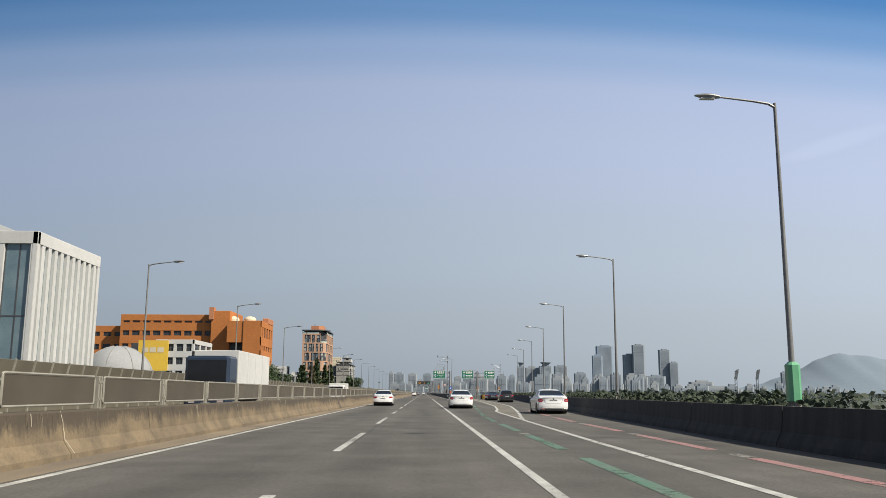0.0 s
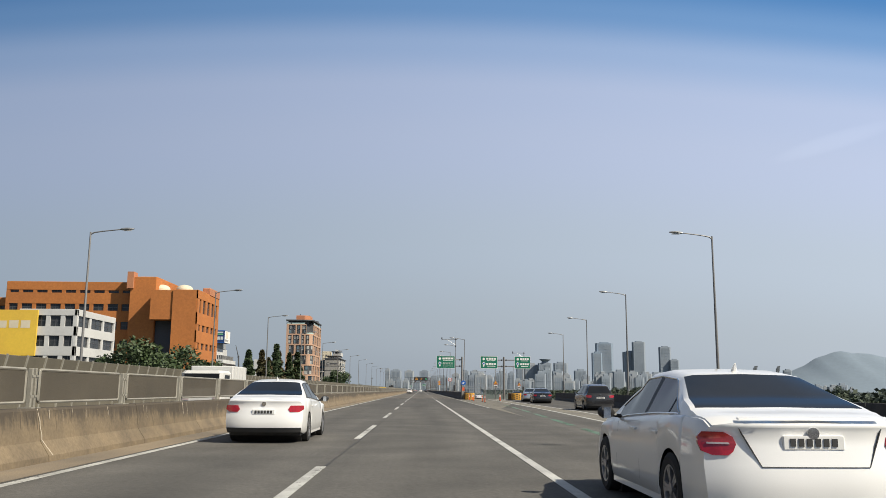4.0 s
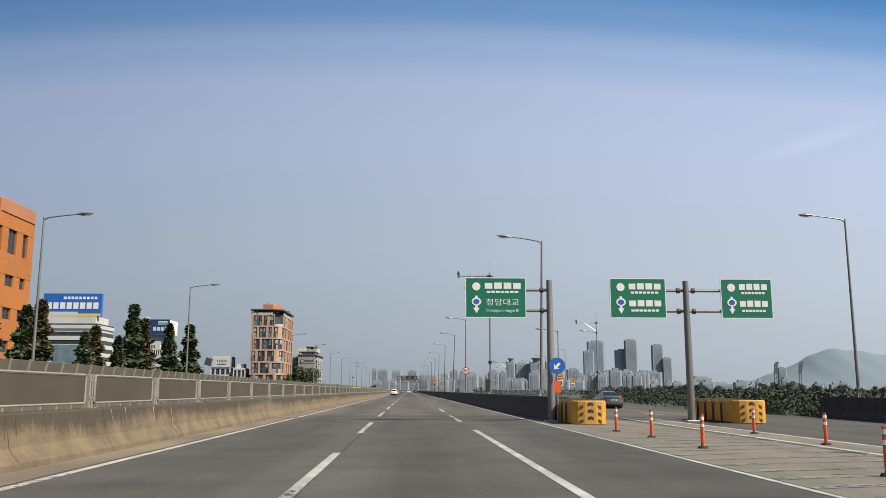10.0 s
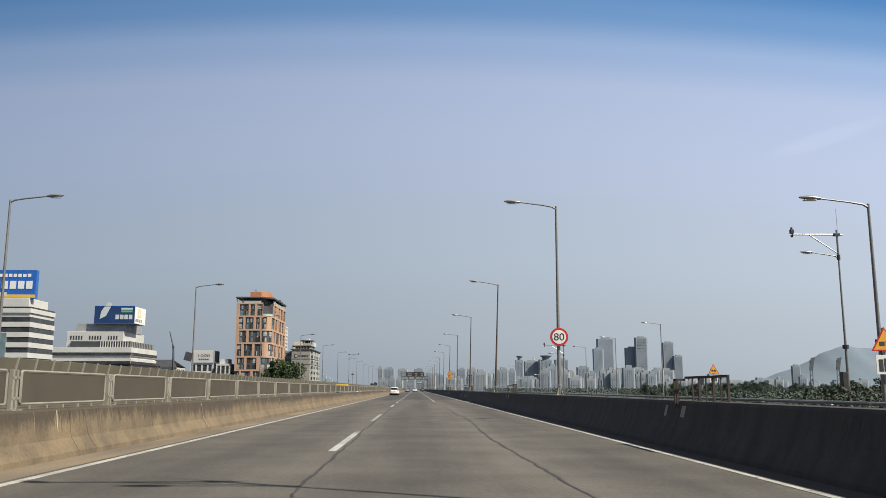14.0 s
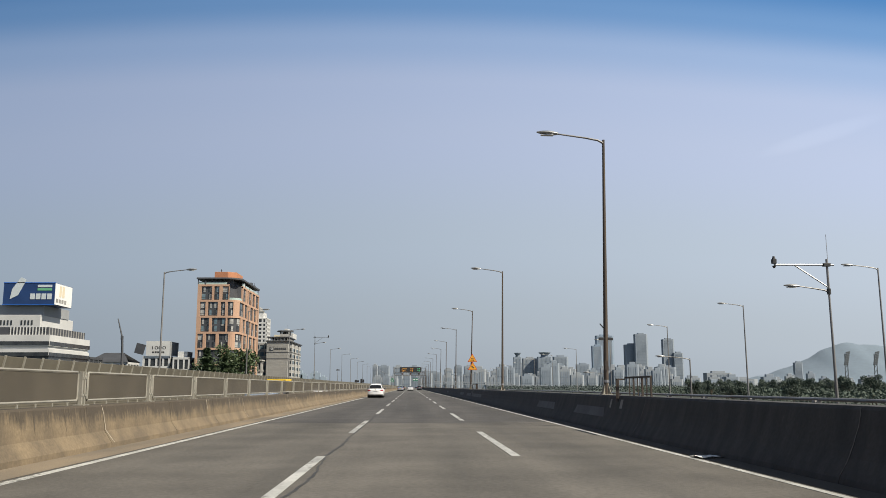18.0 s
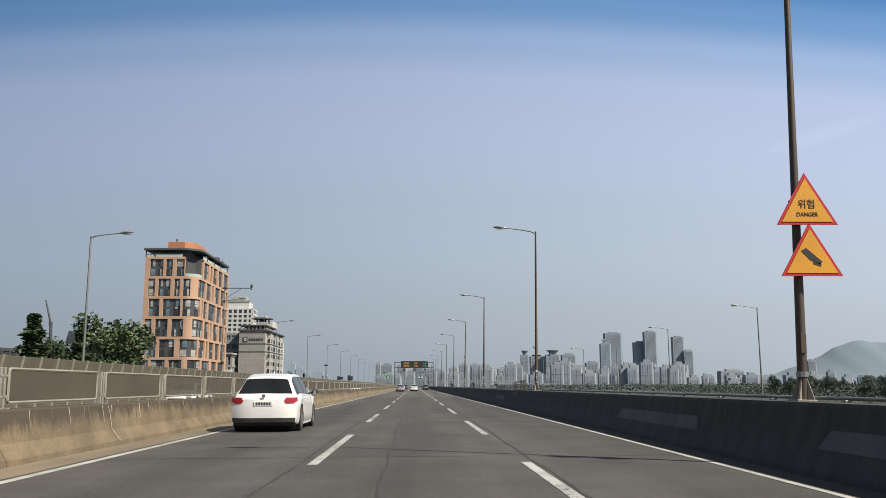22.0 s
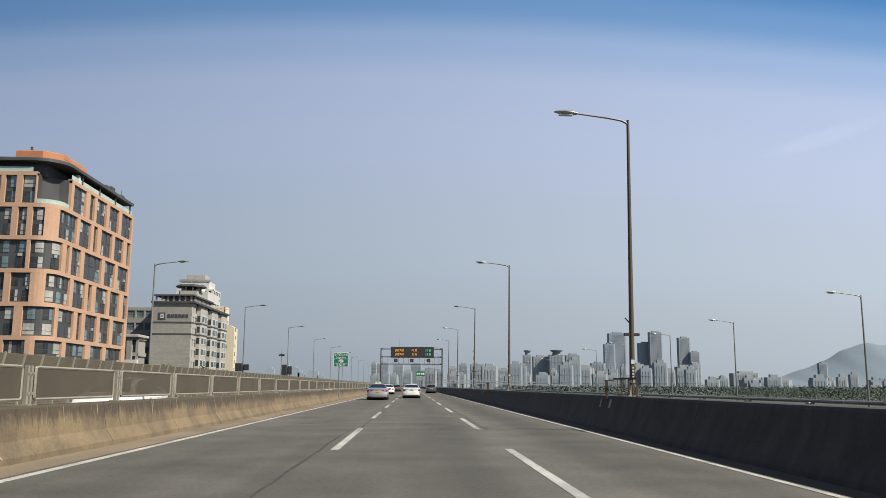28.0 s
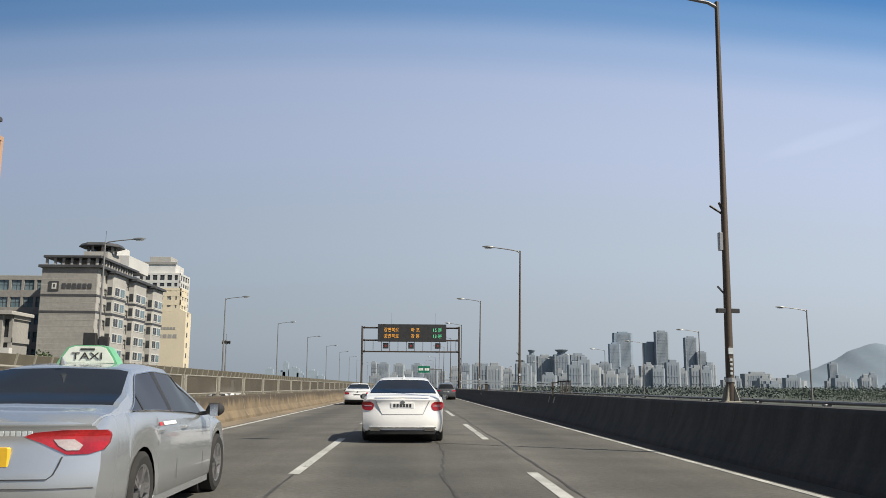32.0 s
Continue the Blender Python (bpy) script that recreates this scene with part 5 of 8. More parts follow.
# maintenance gates on the barrier
for y in (214.9, 248.5, 287.0, 342.0, 384.8, 424.0, 470.8, 514.6, 548.0, 583.0):
    t = thing("barrier_gate", "rusty dark steel maintenance gate on the barrier", "gate", (5.86, y, 0.97), "barrier gates")
    for q in (0.0, -0.85, -1.7, -2.5):
        part("upright", Geo().box(-0.022, 0.022, q - 0.022, q + 0.022, -0.05 if q else -0.6, 0.47), M["rust"], t, at=(0 if q else -0.255, 0, 0))
    part("top_bar", Geo().box(-0.022, 0.022, -2.53, 0.03, 0.47, 0.52), M["rust"], t)
    part("side_bar", Geo().box(-0.277, -0.022, -0.022, 0.022, 0.43, 0.47), M["rust"], t)
    for q in (-0.42, -1.27, -2.1):
        part("picket", Geo().box(-0.012, 0.012, q - 0.012, q + 0.012, -0.02, 0.47), M["rust"], t)
    part("stile", Geo().box(-0.28, -0.235, -0.2, -0.155, -0.6, 0.45), M["rust"], t)
    for q, h in ((-0.75, 0.27), (0.5, 0.18)):
        part("notice", Geo().grid([[(-0.328, q, -0.34), (-0.328, q + h, -0.34)], [(-0.262, q, -0.10), (-0.262, q + h, -0.10)]]), M["stone_grey"], t, "faded white notice plate")

# exit sign on the median
t = thing("exit_sign", "green exit sign on a slim post beside the median", "road sign", (-5.55, 508.0, 0.0))
part("post", Geo().tube([(0, 0.05, 0.0), (0, 0.05, 3.6)], 0.05, 8), M["galv"], t, smooth=True)
part("base_plate", Geo().box(-0.14, 0.14, -0.09, 0.19, 0.006, 0.03, 0.01), M["galv"], t)
b = board(t, -0.42, 0.66, 2.60, 3.66, y=-0.01, rim=0.025)
words("lettering", "\ub3d9\ubd80\uac04\uc120\ub3c4\ub85c", 0.24, M["sign_white"], b, (0.12, -0.028, 3.50), wide=0.98)
words("lettering", "Dongbu Expwy", 0.16, M["sign_white"], b, (0.12, -0.028, 3.29), wide=0.76)
for z in (3.185, 2.87):
    part("divider", Geo().box(-0.39, 0.63, -0.026, -0.022, z - 0.01, z + 0.01), M["sign_white"], b)
part("shield", Geo().prism([(0.19 * math.cos(a), 0.13 * math.sin(a)) for a in np.linspace(0, 2 * math.pi, 7)[:-1]], 0, 0.006), M["sign_white"], b, at=pose(0.12, -0.024, 3.03, 90))
part("shield_rim", Geo().prism([(0.16 * math.cos(a), 0.11 * math.sin(a)) for a in np.linspace(0, 2 * math.pi, 7)[:-1]], 0, 0.004), M["sign_red"], b, at=pose(0.12, -0.030, 3.03, 90))
part("shield_face", Geo().prism([(0.15 * math.cos(a), 0.10 * math.sin(a)) for a in np.linspace(0, 2 * math.pi, 7)[:-1]], 0, 0.004), M["sign_white"], b, at=pose(0.12, -0.034, 3.03, 90))
words("lettering", "61", 0.17, M["sign_blue"], b, (0.12, -0.042, 3.03), wide=0.18)
words("lettering", "\ubd81 North", 0.2, M["sign_white"], b, (0.10, -0.028, 2.735), wide=0.66)

# message gantry over the road
t = thing("message_gantry", "steel truss gantry with a lit message panel", "gantry", (0, 629.0, 0.0))
for x in (-7.0, 6.3):
    for y in (0.0, 0.9):
        part("column", Geo().tube([(x, y, 0.88), (x, y, 9.4)], 0.11, 10), M["rust"], t, smooth=True)
for z in (5.95, 7.5, 9.2):
    for y in (0.0, 0.9):
        part("chord", Geo().tube([(-7.0, y, z), (6.3, y, z)], 0.08, 8), M["rust"], t, smooth=True)
    for x in (-6.7, 6.0):
        part("flange", Geo().tube([(x - 0.08, 0, z), (x + 0.08, 0, z)], 0.16, 8), M["dark"], t)
for k in range(12):
    x = -6.6 + 1.13 * k
    part("web", Geo().tube([(x, 0, 5.95), (x, 0, 7.5)], 0.035, 6), M["rust"], t)
p = part("message_panel", Geo().box(-4.85, 4.5, -0.35, 0.5, 7.3, 9.65, 0.04), M["dark"], t, "black message panel")
for x, s, mm in ((-3.0, "\uac15\ubcc0\ubd81\ub85c", "led_amber"), (0.25, "\ub9c8 \ud3ec", "led_amber"), (3.25, "15 \ubd84", "led_green")):
    words("lit_words", s, 0.62, M[mm], p, (x, -0.36, 8.85), wide=2.0 if x < 0 else 1.15)
for x, s, mm in ((-3.0, "\uac15\ubcc0\ubd81\ub85c", "led_amber"), (0.25, "\uac15 \ub3d9", "led_amber"), (3.25, "13 \ubd84", "led_green")):
    words("lit_words", s, 0.62, M[mm], p, (x, -0.36, 8.0), wide=2.0 if x < 0 else 1.15)
for x in (-3.75, -0.3, 3.35):
    s = part("lane_signal", Geo().box(x - 0.38, x + 0.38, -0.2, 0.1, 6.35, 7.1, 0.03), M["dark"], t)
    part("signal_lamp", Geo().prism([(0.15 * math.cos(a), 0.15 * math.sin(a)) for a in np.linspace(0, 2 * math.pi, 13)[:-1]], 0, 0.01), M["led_red"], s, at=pose(x, -0.2, 6.72, 90))
for x in (-3.0, 3.0):
    part("aerial", Geo().tube([(x, 0, 9.6), (x, 0, 11.2)], 0.015, 5), M["galv"], t)
t = thing("direction_sign", "green sign beyond the message gantry", "road sign", (2.2, 684.0, 0.0), "direction signs")
board(t, -1.25, 1.25, 3.95, 5.4)
bars("lettering", t, -1.1, -0.1, 4.7, 0.5, 2, "sign_white")
bars("lettering", t, 0.1, 1.1, 4.7, 0.5, 2, "sign_white")
part("arm", Geo().tube([(1.2, 0.06, 4.7), (3.6, 0.06, 4.7), (3.6, 0.06, 0.9)], 0.09, 8), M["pole"], t)


# ---- buildings ----
GROUND = -3.62


def storeyed(name, label, x0, x1, y0, y1, z1, levels, front, side, wall, pane, pier=0.3, band=0.35, deep=0.35, z0=GROUND, kinds=("window",), top=0.9, group=""):
    """A block whose front (towards -y) and road side (+x) have piers, floor bands and a pane in every opening."""
    t = thing(name, label, "building", ((x0 + x1) / 2, (y0 + y1) / 2, z0), group)
    ox, oy = (x0 + x1) / 2, (y0 + y1) / 2
    X0, X1, A, B, H = x0 - ox, x1 - ox, y0 - oy, y1 - oy, z1 - z0
    part("core", Geo().box(X0 + 0.02, X1 - deep, A + deep, B, 0, H - 0.1), M[wall], t)
    zs = [z - z0 for z in levels]
    for z in zs:
        part("floor_band", Geo().box(X0, X1, A, B - 0.01, z - band / 2, z + band / 2), M[wall], t)
    part("parapet", Geo().box(X0, X1, A, B - 0.01, H - top, H, 0.04), M[wall], t)
    if zs[0] > 1:
        part("plinth", Geo().box(X0 + 0.02, X1 - 0.02, A + 0.02, B, 0, zs[0]), M[wall], t)
    for n, face, a, b in ((front, "f", X0, X1), (side, "s", A, B)):
        if not n:
            continue
        w = (b - a) / n
        for k in range(n + 1):
            c = min(max(a + k * w, a + pier / 2), b - pier / 2)
            if face == "f":
                part("pier", Geo().box(c - pier / 2, c + pier / 2, A + 0.03, A + deep + 0.05, zs[0], H - 0.05), M[wall], t)
            else:
                part("pier", Geo().box(X1 - deep - 0.05, X1 - 0.03, c - pier / 2, c + pier / 2, zs[0], H - 0.05), M[wall], t)
        for i in range(len(zs)):
            za, zb = zs[i] + band / 2, (zs[i + 1] - band / 2 if i + 1 < len(zs) else H - top)
            if zb - za < 0.5:
                continue
            hw, hh = (w - pier) / 2, (zb - za) / 2
            if face == "f":
                me = Geo().box(-hw, hw, -0.03, 0.03, -hh, hh).data("window", M[pane])
            else:
                me = Geo().box(-0.03, 0.03, -hw, hw, -hh, hh).data("window", M[pane])
            fm = Geo()
            for q in (-hw + 0.05, 0.0, hw - 0.05):
                fm.box(*((q - 0.05, q + 0.05, -0.06, -0.03) if face == "f" else (0.03, 0.06, q - 0.05, q + 0.05)), -hh, hh)
            fm.box(*((-hw, hw, -0.058, -0.03) if face == "f" else (0.03, 0.058, -hw, hw)), -0.05, 0.05)
            fm = fm.data("window_frame", M["charcoal"])
            for k in range(n):
                c = a + (k + 0.5) * w
                at = (c, A + deep - 0.05, (za + zb) / 2) if face == "f" else (X1 - deep + 0.05, c, (za + zb) / 2)
                p = part("window", me, None, t, at=at)
                if hw > 0.6:
                    part("window_frame", fm, None, p)
    return t, (ox, oy, z0)


def put(t, o, name, mat, x0, x1, y0, y1, z0, z1, c=0.0, label=""):
    """A further block of a building, in the plan's metres."""
    return part(name, Geo().box(x0 - o[0], x1 - o[0], y0 - o[1], y1 - o[1], z0 - o[2], z1 - o[2], c), M[mat], t, label)


# terracotta and charcoal apartment block with one rounded corner
PX0, PX1, PY0, PY1, PR = -88.3, -71.0, 611.0, 656.0, 4.0
PF, PA, PS = PX1 - PX0 - PR, PR * math.pi / 2, PY1 - PY0 - PR
PZ, PSTEP = 3.6, 6.58
o = (-79.0, 633.0, GROUND)
t = thing("apartment_block", "terracotta-framed apartment block with charcoal window bays", "building", o)


def rim_at(q, off):
    """A place on the block's front, round corner and road side; off: metres inwards."""
    if q <= PF:
        return PX0 + q - o[0], PY0 + off - o[1]
    if q <= PF + PA:
        a = (q - PF) / PR
        return PX1 - PR + (PR - off) * math.sin(a) - o[0], PY0 + PR - (PR - off) * math.cos(a) - o[1]
    return PX1 - off - o[0], PY0 + PR + q - PF - PA - o[1]


def rim_wall(name, mat, q0, q1, z0, z1, a, b, parent=None, label=""):
    """A piece of wall that follows the block's outline, from depth a to depth b."""
    qs = [q0] + [PF + PA * k / 8 for k in range(9) if q0 < PF + PA * k / 8 < q1] + [q1]
    g = Geo().prism([rim_at(q, a) for q in qs] + [rim_at(q, b) for q in qs[::-1]], z0 - o[2], z1 - o[2])
    return part(name, g, M[mat], parent or t, label)


PEND = PF + PA + PS
rounded = lambda off: [rim_at(0, off)] + [rim_at(PF + PA * k / 8, off) for k in range(9)] + [rim_at(PEND, off), (PX0 - o[0], PY1 - o[1])]
part("core", Geo().prism(rounded(0.62), 0, PZ + 5 * PSTEP - o[2]), M["charcoal"], t)
part("upper_core", Geo().prism([(x - o[0], y - o[1]) for x, y in ((PX0 + 0.1, PY0 + 0.62), (PX1 - PR - 0.4, PY0 + 0.62), (PX1 - PR - 0.4, PY0 + 2.6), (PX1 - 2.4, PY0 + PR + 2.0), (PX1 - 0.62, PY0 + PR + 2.4), (PX1 - 0.62, PY1 - 0.1), (PX0 + 0.1, PY1 - 0.1))], PZ + 5 * PSTEP - o[2], PZ + 6 * PSTEP - o[2]), M["charcoal"], t)
part("plinth", Geo().prism(rounded(0.02), 0, PZ - 0.4 - o[2]), M["terracotta"], t)
for k in range(6):
    part("floor_band", Geo().prism(rounded(0.0), PZ + k * PSTEP - 0.42 - o[2], PZ + k * PSTEP + 0.42 - o[2]), M["terracotta"], t)
TOP_GAP = (PF - 0.4, PF + PA + 2.4)
for q0, q1 in ((0.0, TOP_GAP[0]), (TOP_GAP[1], PEND)):
    rim_wall("parapet", "terracotta", q0, q1, PZ + 6 * PSTEP - 0.55, PZ + 6 * PSTEP + 0.25, 0.0, 0.9)
    rim_wall("balustrade", "rail_glass", q0 + 0.3, q1 - 1.0, PZ + 6 * PSTEP + 0.25, PZ + 6 * PSTEP + 1.25, 0.25, 0.3, None, "pale green glass balustrade")
rim_wall("balustrade", "rail_glass", TOP_GAP[0] + 0.2, TOP_GAP[1] - 0.2, PZ + 5 * PSTEP + 0.42, PZ + 5 * PSTEP + 1.3, 0.2, 0.25)
# bays of each double storey from the lowest up: front as shares of its width, side in metres past the corner
FRONT_BAYS = (((0.0, 0.14), (0.19, 0.45), (0.52, 0.76)), ((0.055, 0.27), (0.33, 0.61)), ((0.04, 0.17), (0.24, 0.47), (0.54, 0.76)),
              ((0.10, 0.30), (0.365, 0.69)), ((0.07, 0.20), (0.26, 0.49), (0.56, 0.665), (0.725, 0.86)), ((0.09, 0.34), (0.39, 0.515), (0.585, 0.735)))
SIDE_BAYS = (((-4.6, 3.4), (5.4, 15.6), (18.6, 25.9), (28.0, 38.4)), ((-7.4, -0.9), (0.6, 8.2), (10.2, 12.5), (14.6, 21.2), (23.2, 29.4), (31.6, 39.2)),
             ((-3.5, 5.2), (7.0, 13.2), (15.0, 17.1), (19.6, 26.6), (28.5, 34.6), (37.6, 40.4)), ((-7.0, 0.1), (2.3, 3.7), (4.9, 9.7), (11.7, 21.8), (23.8, 30.4), (32.4, 39.6)),
             ((-1.6, 6.5), (8.1, 14.2), (15.9, 18.1), (20.5, 27.3), (29.1, 35.1), (37.6, 40.1)), ((3.8, 10.4), (12.7, 15.3), (16.7, 22.7), (24.6, 30.8), (32.9, 40.1)))
r = random.Random(8)
for i in range(6):
    z = PZ + PSTEP * i
    bays = [(a * (PX1 - PX0), b * (PX1 - PX0)) for a, b in FRONT_BAYS[i]] + [(PF + PA + a, PF + PA + b) for a, b in SIDE_BAYS[i]]
    edges = [0.0] + [q for bay in bays for q in bay] + [PEND]
    for q0, q1 in zip(edges[0::2], edges[1::2]):
        if i == 5 and q0 < TOP_GAP[0] < q1:
            rim_wall("pier", "terracotta", q0, TOP_GAP[0], z, z + PSTEP, 0.02, 0.75)
            rim_wall("pier", "terracotta", TOP_GAP[1], q1, z, z + PSTEP, 0.02, 0.75)
        elif q1 - q0 > 0.05:
            rim_wall("pier", "terracotta", q0, q1, z, z + PSTEP, 0.02, 0.75)
    for q0, q1 in bays:
        p = rim_wall("window_bay", "charcoal", q0, q1, z + 0.42, z + PSTEP - 0.42, 0.5, 0.63)
        side = q0 > PF + PA * 0.7
        w = q1 - q0
        if w < 3.2:
            cols = [(q0 + 0.18, q1 - 0.18)]
        elif w > 8.0:
            cols = [(q0 + 0.2, q0 + 0.25 * w), (q0 + 0.37 * w, q0 + 0.62 * w), (q0 + 0.74 * w, q1 - 0.2)]
        else:
            cols = [(q0 + 0.15, q0 + 0.38 * w), (q0 + 0.62 * w, q1 - 0.15)]
        for qa, qb in cols:
            for zz, hh in ((z + 0.65, 2.15), (z + 3.65, 2.2)):
                cut = qa + (qb - qa) * r.choice((0.0, 0.3, 0.4, 0.6))
                for a, b, mm in ((qa, cut, "pane"), (cut, qb, r.choice(("pane", "pane", "pane", "blind", "pane_blue") if side else ("blind", "blind", "pane_blue", "pane")))):
                    if b - a > 0.12:
                        rim_wall("pane", mm, a, b - 0.05, zz, zz + hh, 0.43, 0.5, p)
                rim_wall("sash", "charcoal", qa, qb, zz + 0.75, zz + 0.84, 0.40, 0.43, p)
        if w > 3.2 and r.random() < 0.45:
            q = q0 + w * r.choice((0.70, 0.84))
            rim_wall("air_unit", "blind", q, q + 0.8, z + 2.9, z + 3.5, 0.25, 0.5, p)
put(t, o, "roof_storey", "charcoal", PX0 + 2.0, PX1 - 3.6, PY0 + 2.2, PY1 - 1.5, PZ + 6 * PSTEP - 0.2, PZ + 6 * PSTEP + 2.4)
brow = lambda e, rr: [(PX0 - e - o[0], PY0 - e - o[1])] + [(PX1 + e - rr + rr * math.sin(a) - o[0], PY0 - e + rr - rr * math.cos(a) - o[1]) for a in np.linspace(0, math.pi / 2, 10)] + [(PX1 + e - o[0], PY1 - 2 - o[1]), (PX0 - e - o[0], PY1 - 2 - o[1])]
part("canopy", Geo().prism(brow(0.5, 6.0), PZ + 6 * PSTEP + 2.4 - o[2], PZ + 6 * PSTEP + 3.1 - o[2], 0.2), M["charcoal"], t, "dark flat roof canopy with a rounded corner")
for x, y in ((PX0 + 0.1, PY0 + 0.1), (PX0 + 3.2, PY0 + 0.1), (PX1 - 0.2, PY0 + 12), (PX1 - 0.2, PY0 + 22), (PX1 - 0.2, PY0 + 32), (PX1 - 0.2, PY1 - 2.6)):
    put(t, o, "canopy_post", "charcoal", x - 0.15, x + 0.15, y - 0.15, y + 0.15, PZ + 6 * PSTEP + 0.2, PZ + 6 * PSTEP + 2.45)
put(t, o, "roof_cabinet", "white_wall", PX1 - 1.2, PX1 - 0.2, PY0 + 10.0, PY0 + 11.0, PZ + 6 * PSTEP + 0.2, PZ + 6 * PSTEP + 2.0)
part("stair_house", Geo().prism([(x - o[0], y - o[1]) for x, y in ((PX0 + 5.2, PY0 + 6.5), (PX1 - 6.6, PY0 + 6.5), (PX1 - 3.4, PY0 + 9.5), (PX1 - 3.4, PY0 + 22), (PX0 + 5.2, PY0 + 22))], PZ + 6 * PSTEP + 3.0 - o[2], PZ + 6 * PSTEP + 6.4 - o[2], 0.12), M["roof_brick"], t, "brick stair house on the roof")
put(t, o, "parapet_cap", "stone_grey", PX0 + 5.0, PX1 - 3.6, PY0 + 9.6, PY0 + 22.2, PZ + 6 * PSTEP + 6.38, PZ + 6 * PSTEP + 6.6)
put(t, o, "chimney", "charcoal", PX0 + 7.4, PX0 + 7.8, PY0 + 8, PY0 + 8.4, PZ + 6 * PSTEP + 6.4, PZ + 6 * PSTEP + 7.6)
for k in range(5):
    put(t, o, "roof_plant", "charcoal", PX1 - 2.9 + 0.3 * (k % 2), PX1 - 1.1, PY0 + 25 + 3.4 * k, PY0 + 27.3 + 3.4 * k, PZ + 6 * PSTEP + 3.1, PZ + 6 * PSTEP + 4.0 + 0.45 * (k % 3), 0.1)
part("aerial", Geo().tube([(PX1 - 1.5 - o[0], PY1 - 6 - o[1], PZ + 6 * PSTEP + 3.0 - o[2]), (PX1 - 1.3 - o[0], PY1 - 6 - o[1], PZ + 6 * PSTEP + 5.6 - o[2])], 0.06, 5), M["charcoal"], t)
part("roof_rail", Geo().tube([(*rim_at(q, 1.2), PZ + 6 * PSTEP + 4.0 - o[2]) for q in (PF + PA, PF + PA + 12, PF + PA + 22)], 0.05, 5), M["galv"], t)

# stone office block with a blank gable
DX0, DX1, DY0, DY1 = -69.6, -59.3, 672.0, 712.0
t, o = storeyed("stone_block", "pale granite block with a blank gable and window bays", DX0, DX1, DY0, DY1, 23.0, (2.0, 5.0, 8.0, 11.0, 14.0, 17.0, 20.0), 0, 13, "stone", "blind", pier=1.5, band=1.1)
put(t, o, "gable", "stone_grey", DX0, DX1 - 0.1, DY0 - 0.15, DY0 + 0.4, GROUND, 23.0, 0.0, "blank grey granite gable")
for k in range(20):
    put(t, o, "gable_joint", "stone", DX0 + 0.05, DX1 - 0.15, DY0 - 0.17, DY0 - 0.15, 1.0 + 1.1 * k, 1.06 + 1.1 * k)
for z in (14.5, 17.6):
    put(t, o, "dark_band", "charcoal", DX0 - 0.05, DX1 + 0.05, DY0 - 0.22, DY1, z, z + 0.4)
for y0, y1 in ((677, 684), (689.5, 697), (702, 709)):
    put(t, o, "bay", "stone", DX1 - 0.2, DX1 + 1.3, y0, y1, GROUND, 22.6, 0.2)
    put(t, o, "bay_cornice", "charcoal", DX1 - 0.1, DX1 + 1.9, y0 - 0.6, y1 + 0.6, 22.6, 23.1, 0.1)
    for z in (14.5, 17.6):
        put(t, o, "dark_band", "charcoal", DX1 - 0.1, DX1 + 1.36, y0 - 0.06, y1 + 0.06, z, z + 0.4)
    for z in range(3, 21, 3):
        for q in range(2):
            w = (y1 - y0 - 1.0) / 2
            ya, yb = y0 + 0.6 + q * w, y0 + 0.3 + (q + 1) * w
            p = put(t, o, "window_surround", "white_wall", DX1 + 1.2, DX1 + 1.36, ya, yb, z + 0.25, z + 2.15)
            for a, b in ((ya + 0.2, (ya + yb) / 2 - 0.08), ((ya + yb) / 2 + 0.08, yb - 0.2)):
                part("pane", Geo().box(DX1 + 1.3 - o[0], DX1 + 1.39 - o[0], a - o[1], b - o[1], z + 0.45 - o[2], z + 1.95 - o[2]), M[("pane", "pane_blue", "pane")[(q + z) % 3]], p)
        put(t, o, "bay_window", "pane", DX1 + 0.2, DX1 + 1.0, y0 - 0.04, y0 + 0.2, z + 0.4, z + 2.0)
put(t, o, "cornice", "charcoal", DX0 - 0.6, DX1 + 0.9, DY0 - 0.7, DY1, 23.0, 23.5, 0.1)
put(t, o, "attic", "stone", DX0 + 2.2, DX1 - 2.4, DY0 + 2.6, DY1 - 2, 23.5, 24.9)
for k in range(7):
    put(t, o, "attic_column", "stone", DX0 + 0.3 + 1.55 * k, DX0 + 0.7 + 1.55 * k, DY0 + 0.3, DY0 + 0.7, 23.5, 24.9)
for k in range(12):
    put(t, o, "attic_column", "stone", DX1 - 0.4, DX1 + 0.0, DY0 + 2.4 + 1.5 * k, DY0 + 2.8 + 1.5 * k, 23.5, 24.9)
put(t, o, "cornice", "charcoal", DX0 + 0.0, DX1 + 0.5, DY0 - 0.2, DY0 + 22, 24.9, 25.35, 0.1)
put(t, o, "penthouse", "stone", DX0 + 5.4, DX1 - 0.3, DY0 + 5, DY0 + 12, 25.3, 26.9)
eight = lambda rr: [(DX0 + 7.6 + rr * math.cos(a) - o[0], DY0 + 8.5 + rr * math.sin(a) - o[1]) for a in np.linspace(0, 2 * math.pi, 9)[:-1] + math.pi / 8]
for x, y in eight(2.5):
    part("lookout_column", Geo().box(x - 0.2, x + 0.2, y - 0.2, y + 0.2, 26.8 - o[2], 28.1 - o[2]), M["stone"], t)
part("lookout_core", Geo().prism(eight(1.5), 26.8 - o[2], 28.1 - o[2]), M["pane"], t)
part("lookout_roof", Geo().prism(eight(4.3), 28.1 - o[2], 28.75 - o[2], 0.5), M["charcoal"], t, "dark eight-sided roof")
put(t, o, "rear_penthouse", "white_wall", DX0 + 4.0, DX1 - 0.2, DY0 + 17, DY0 + 30, 25.3, 28.0)
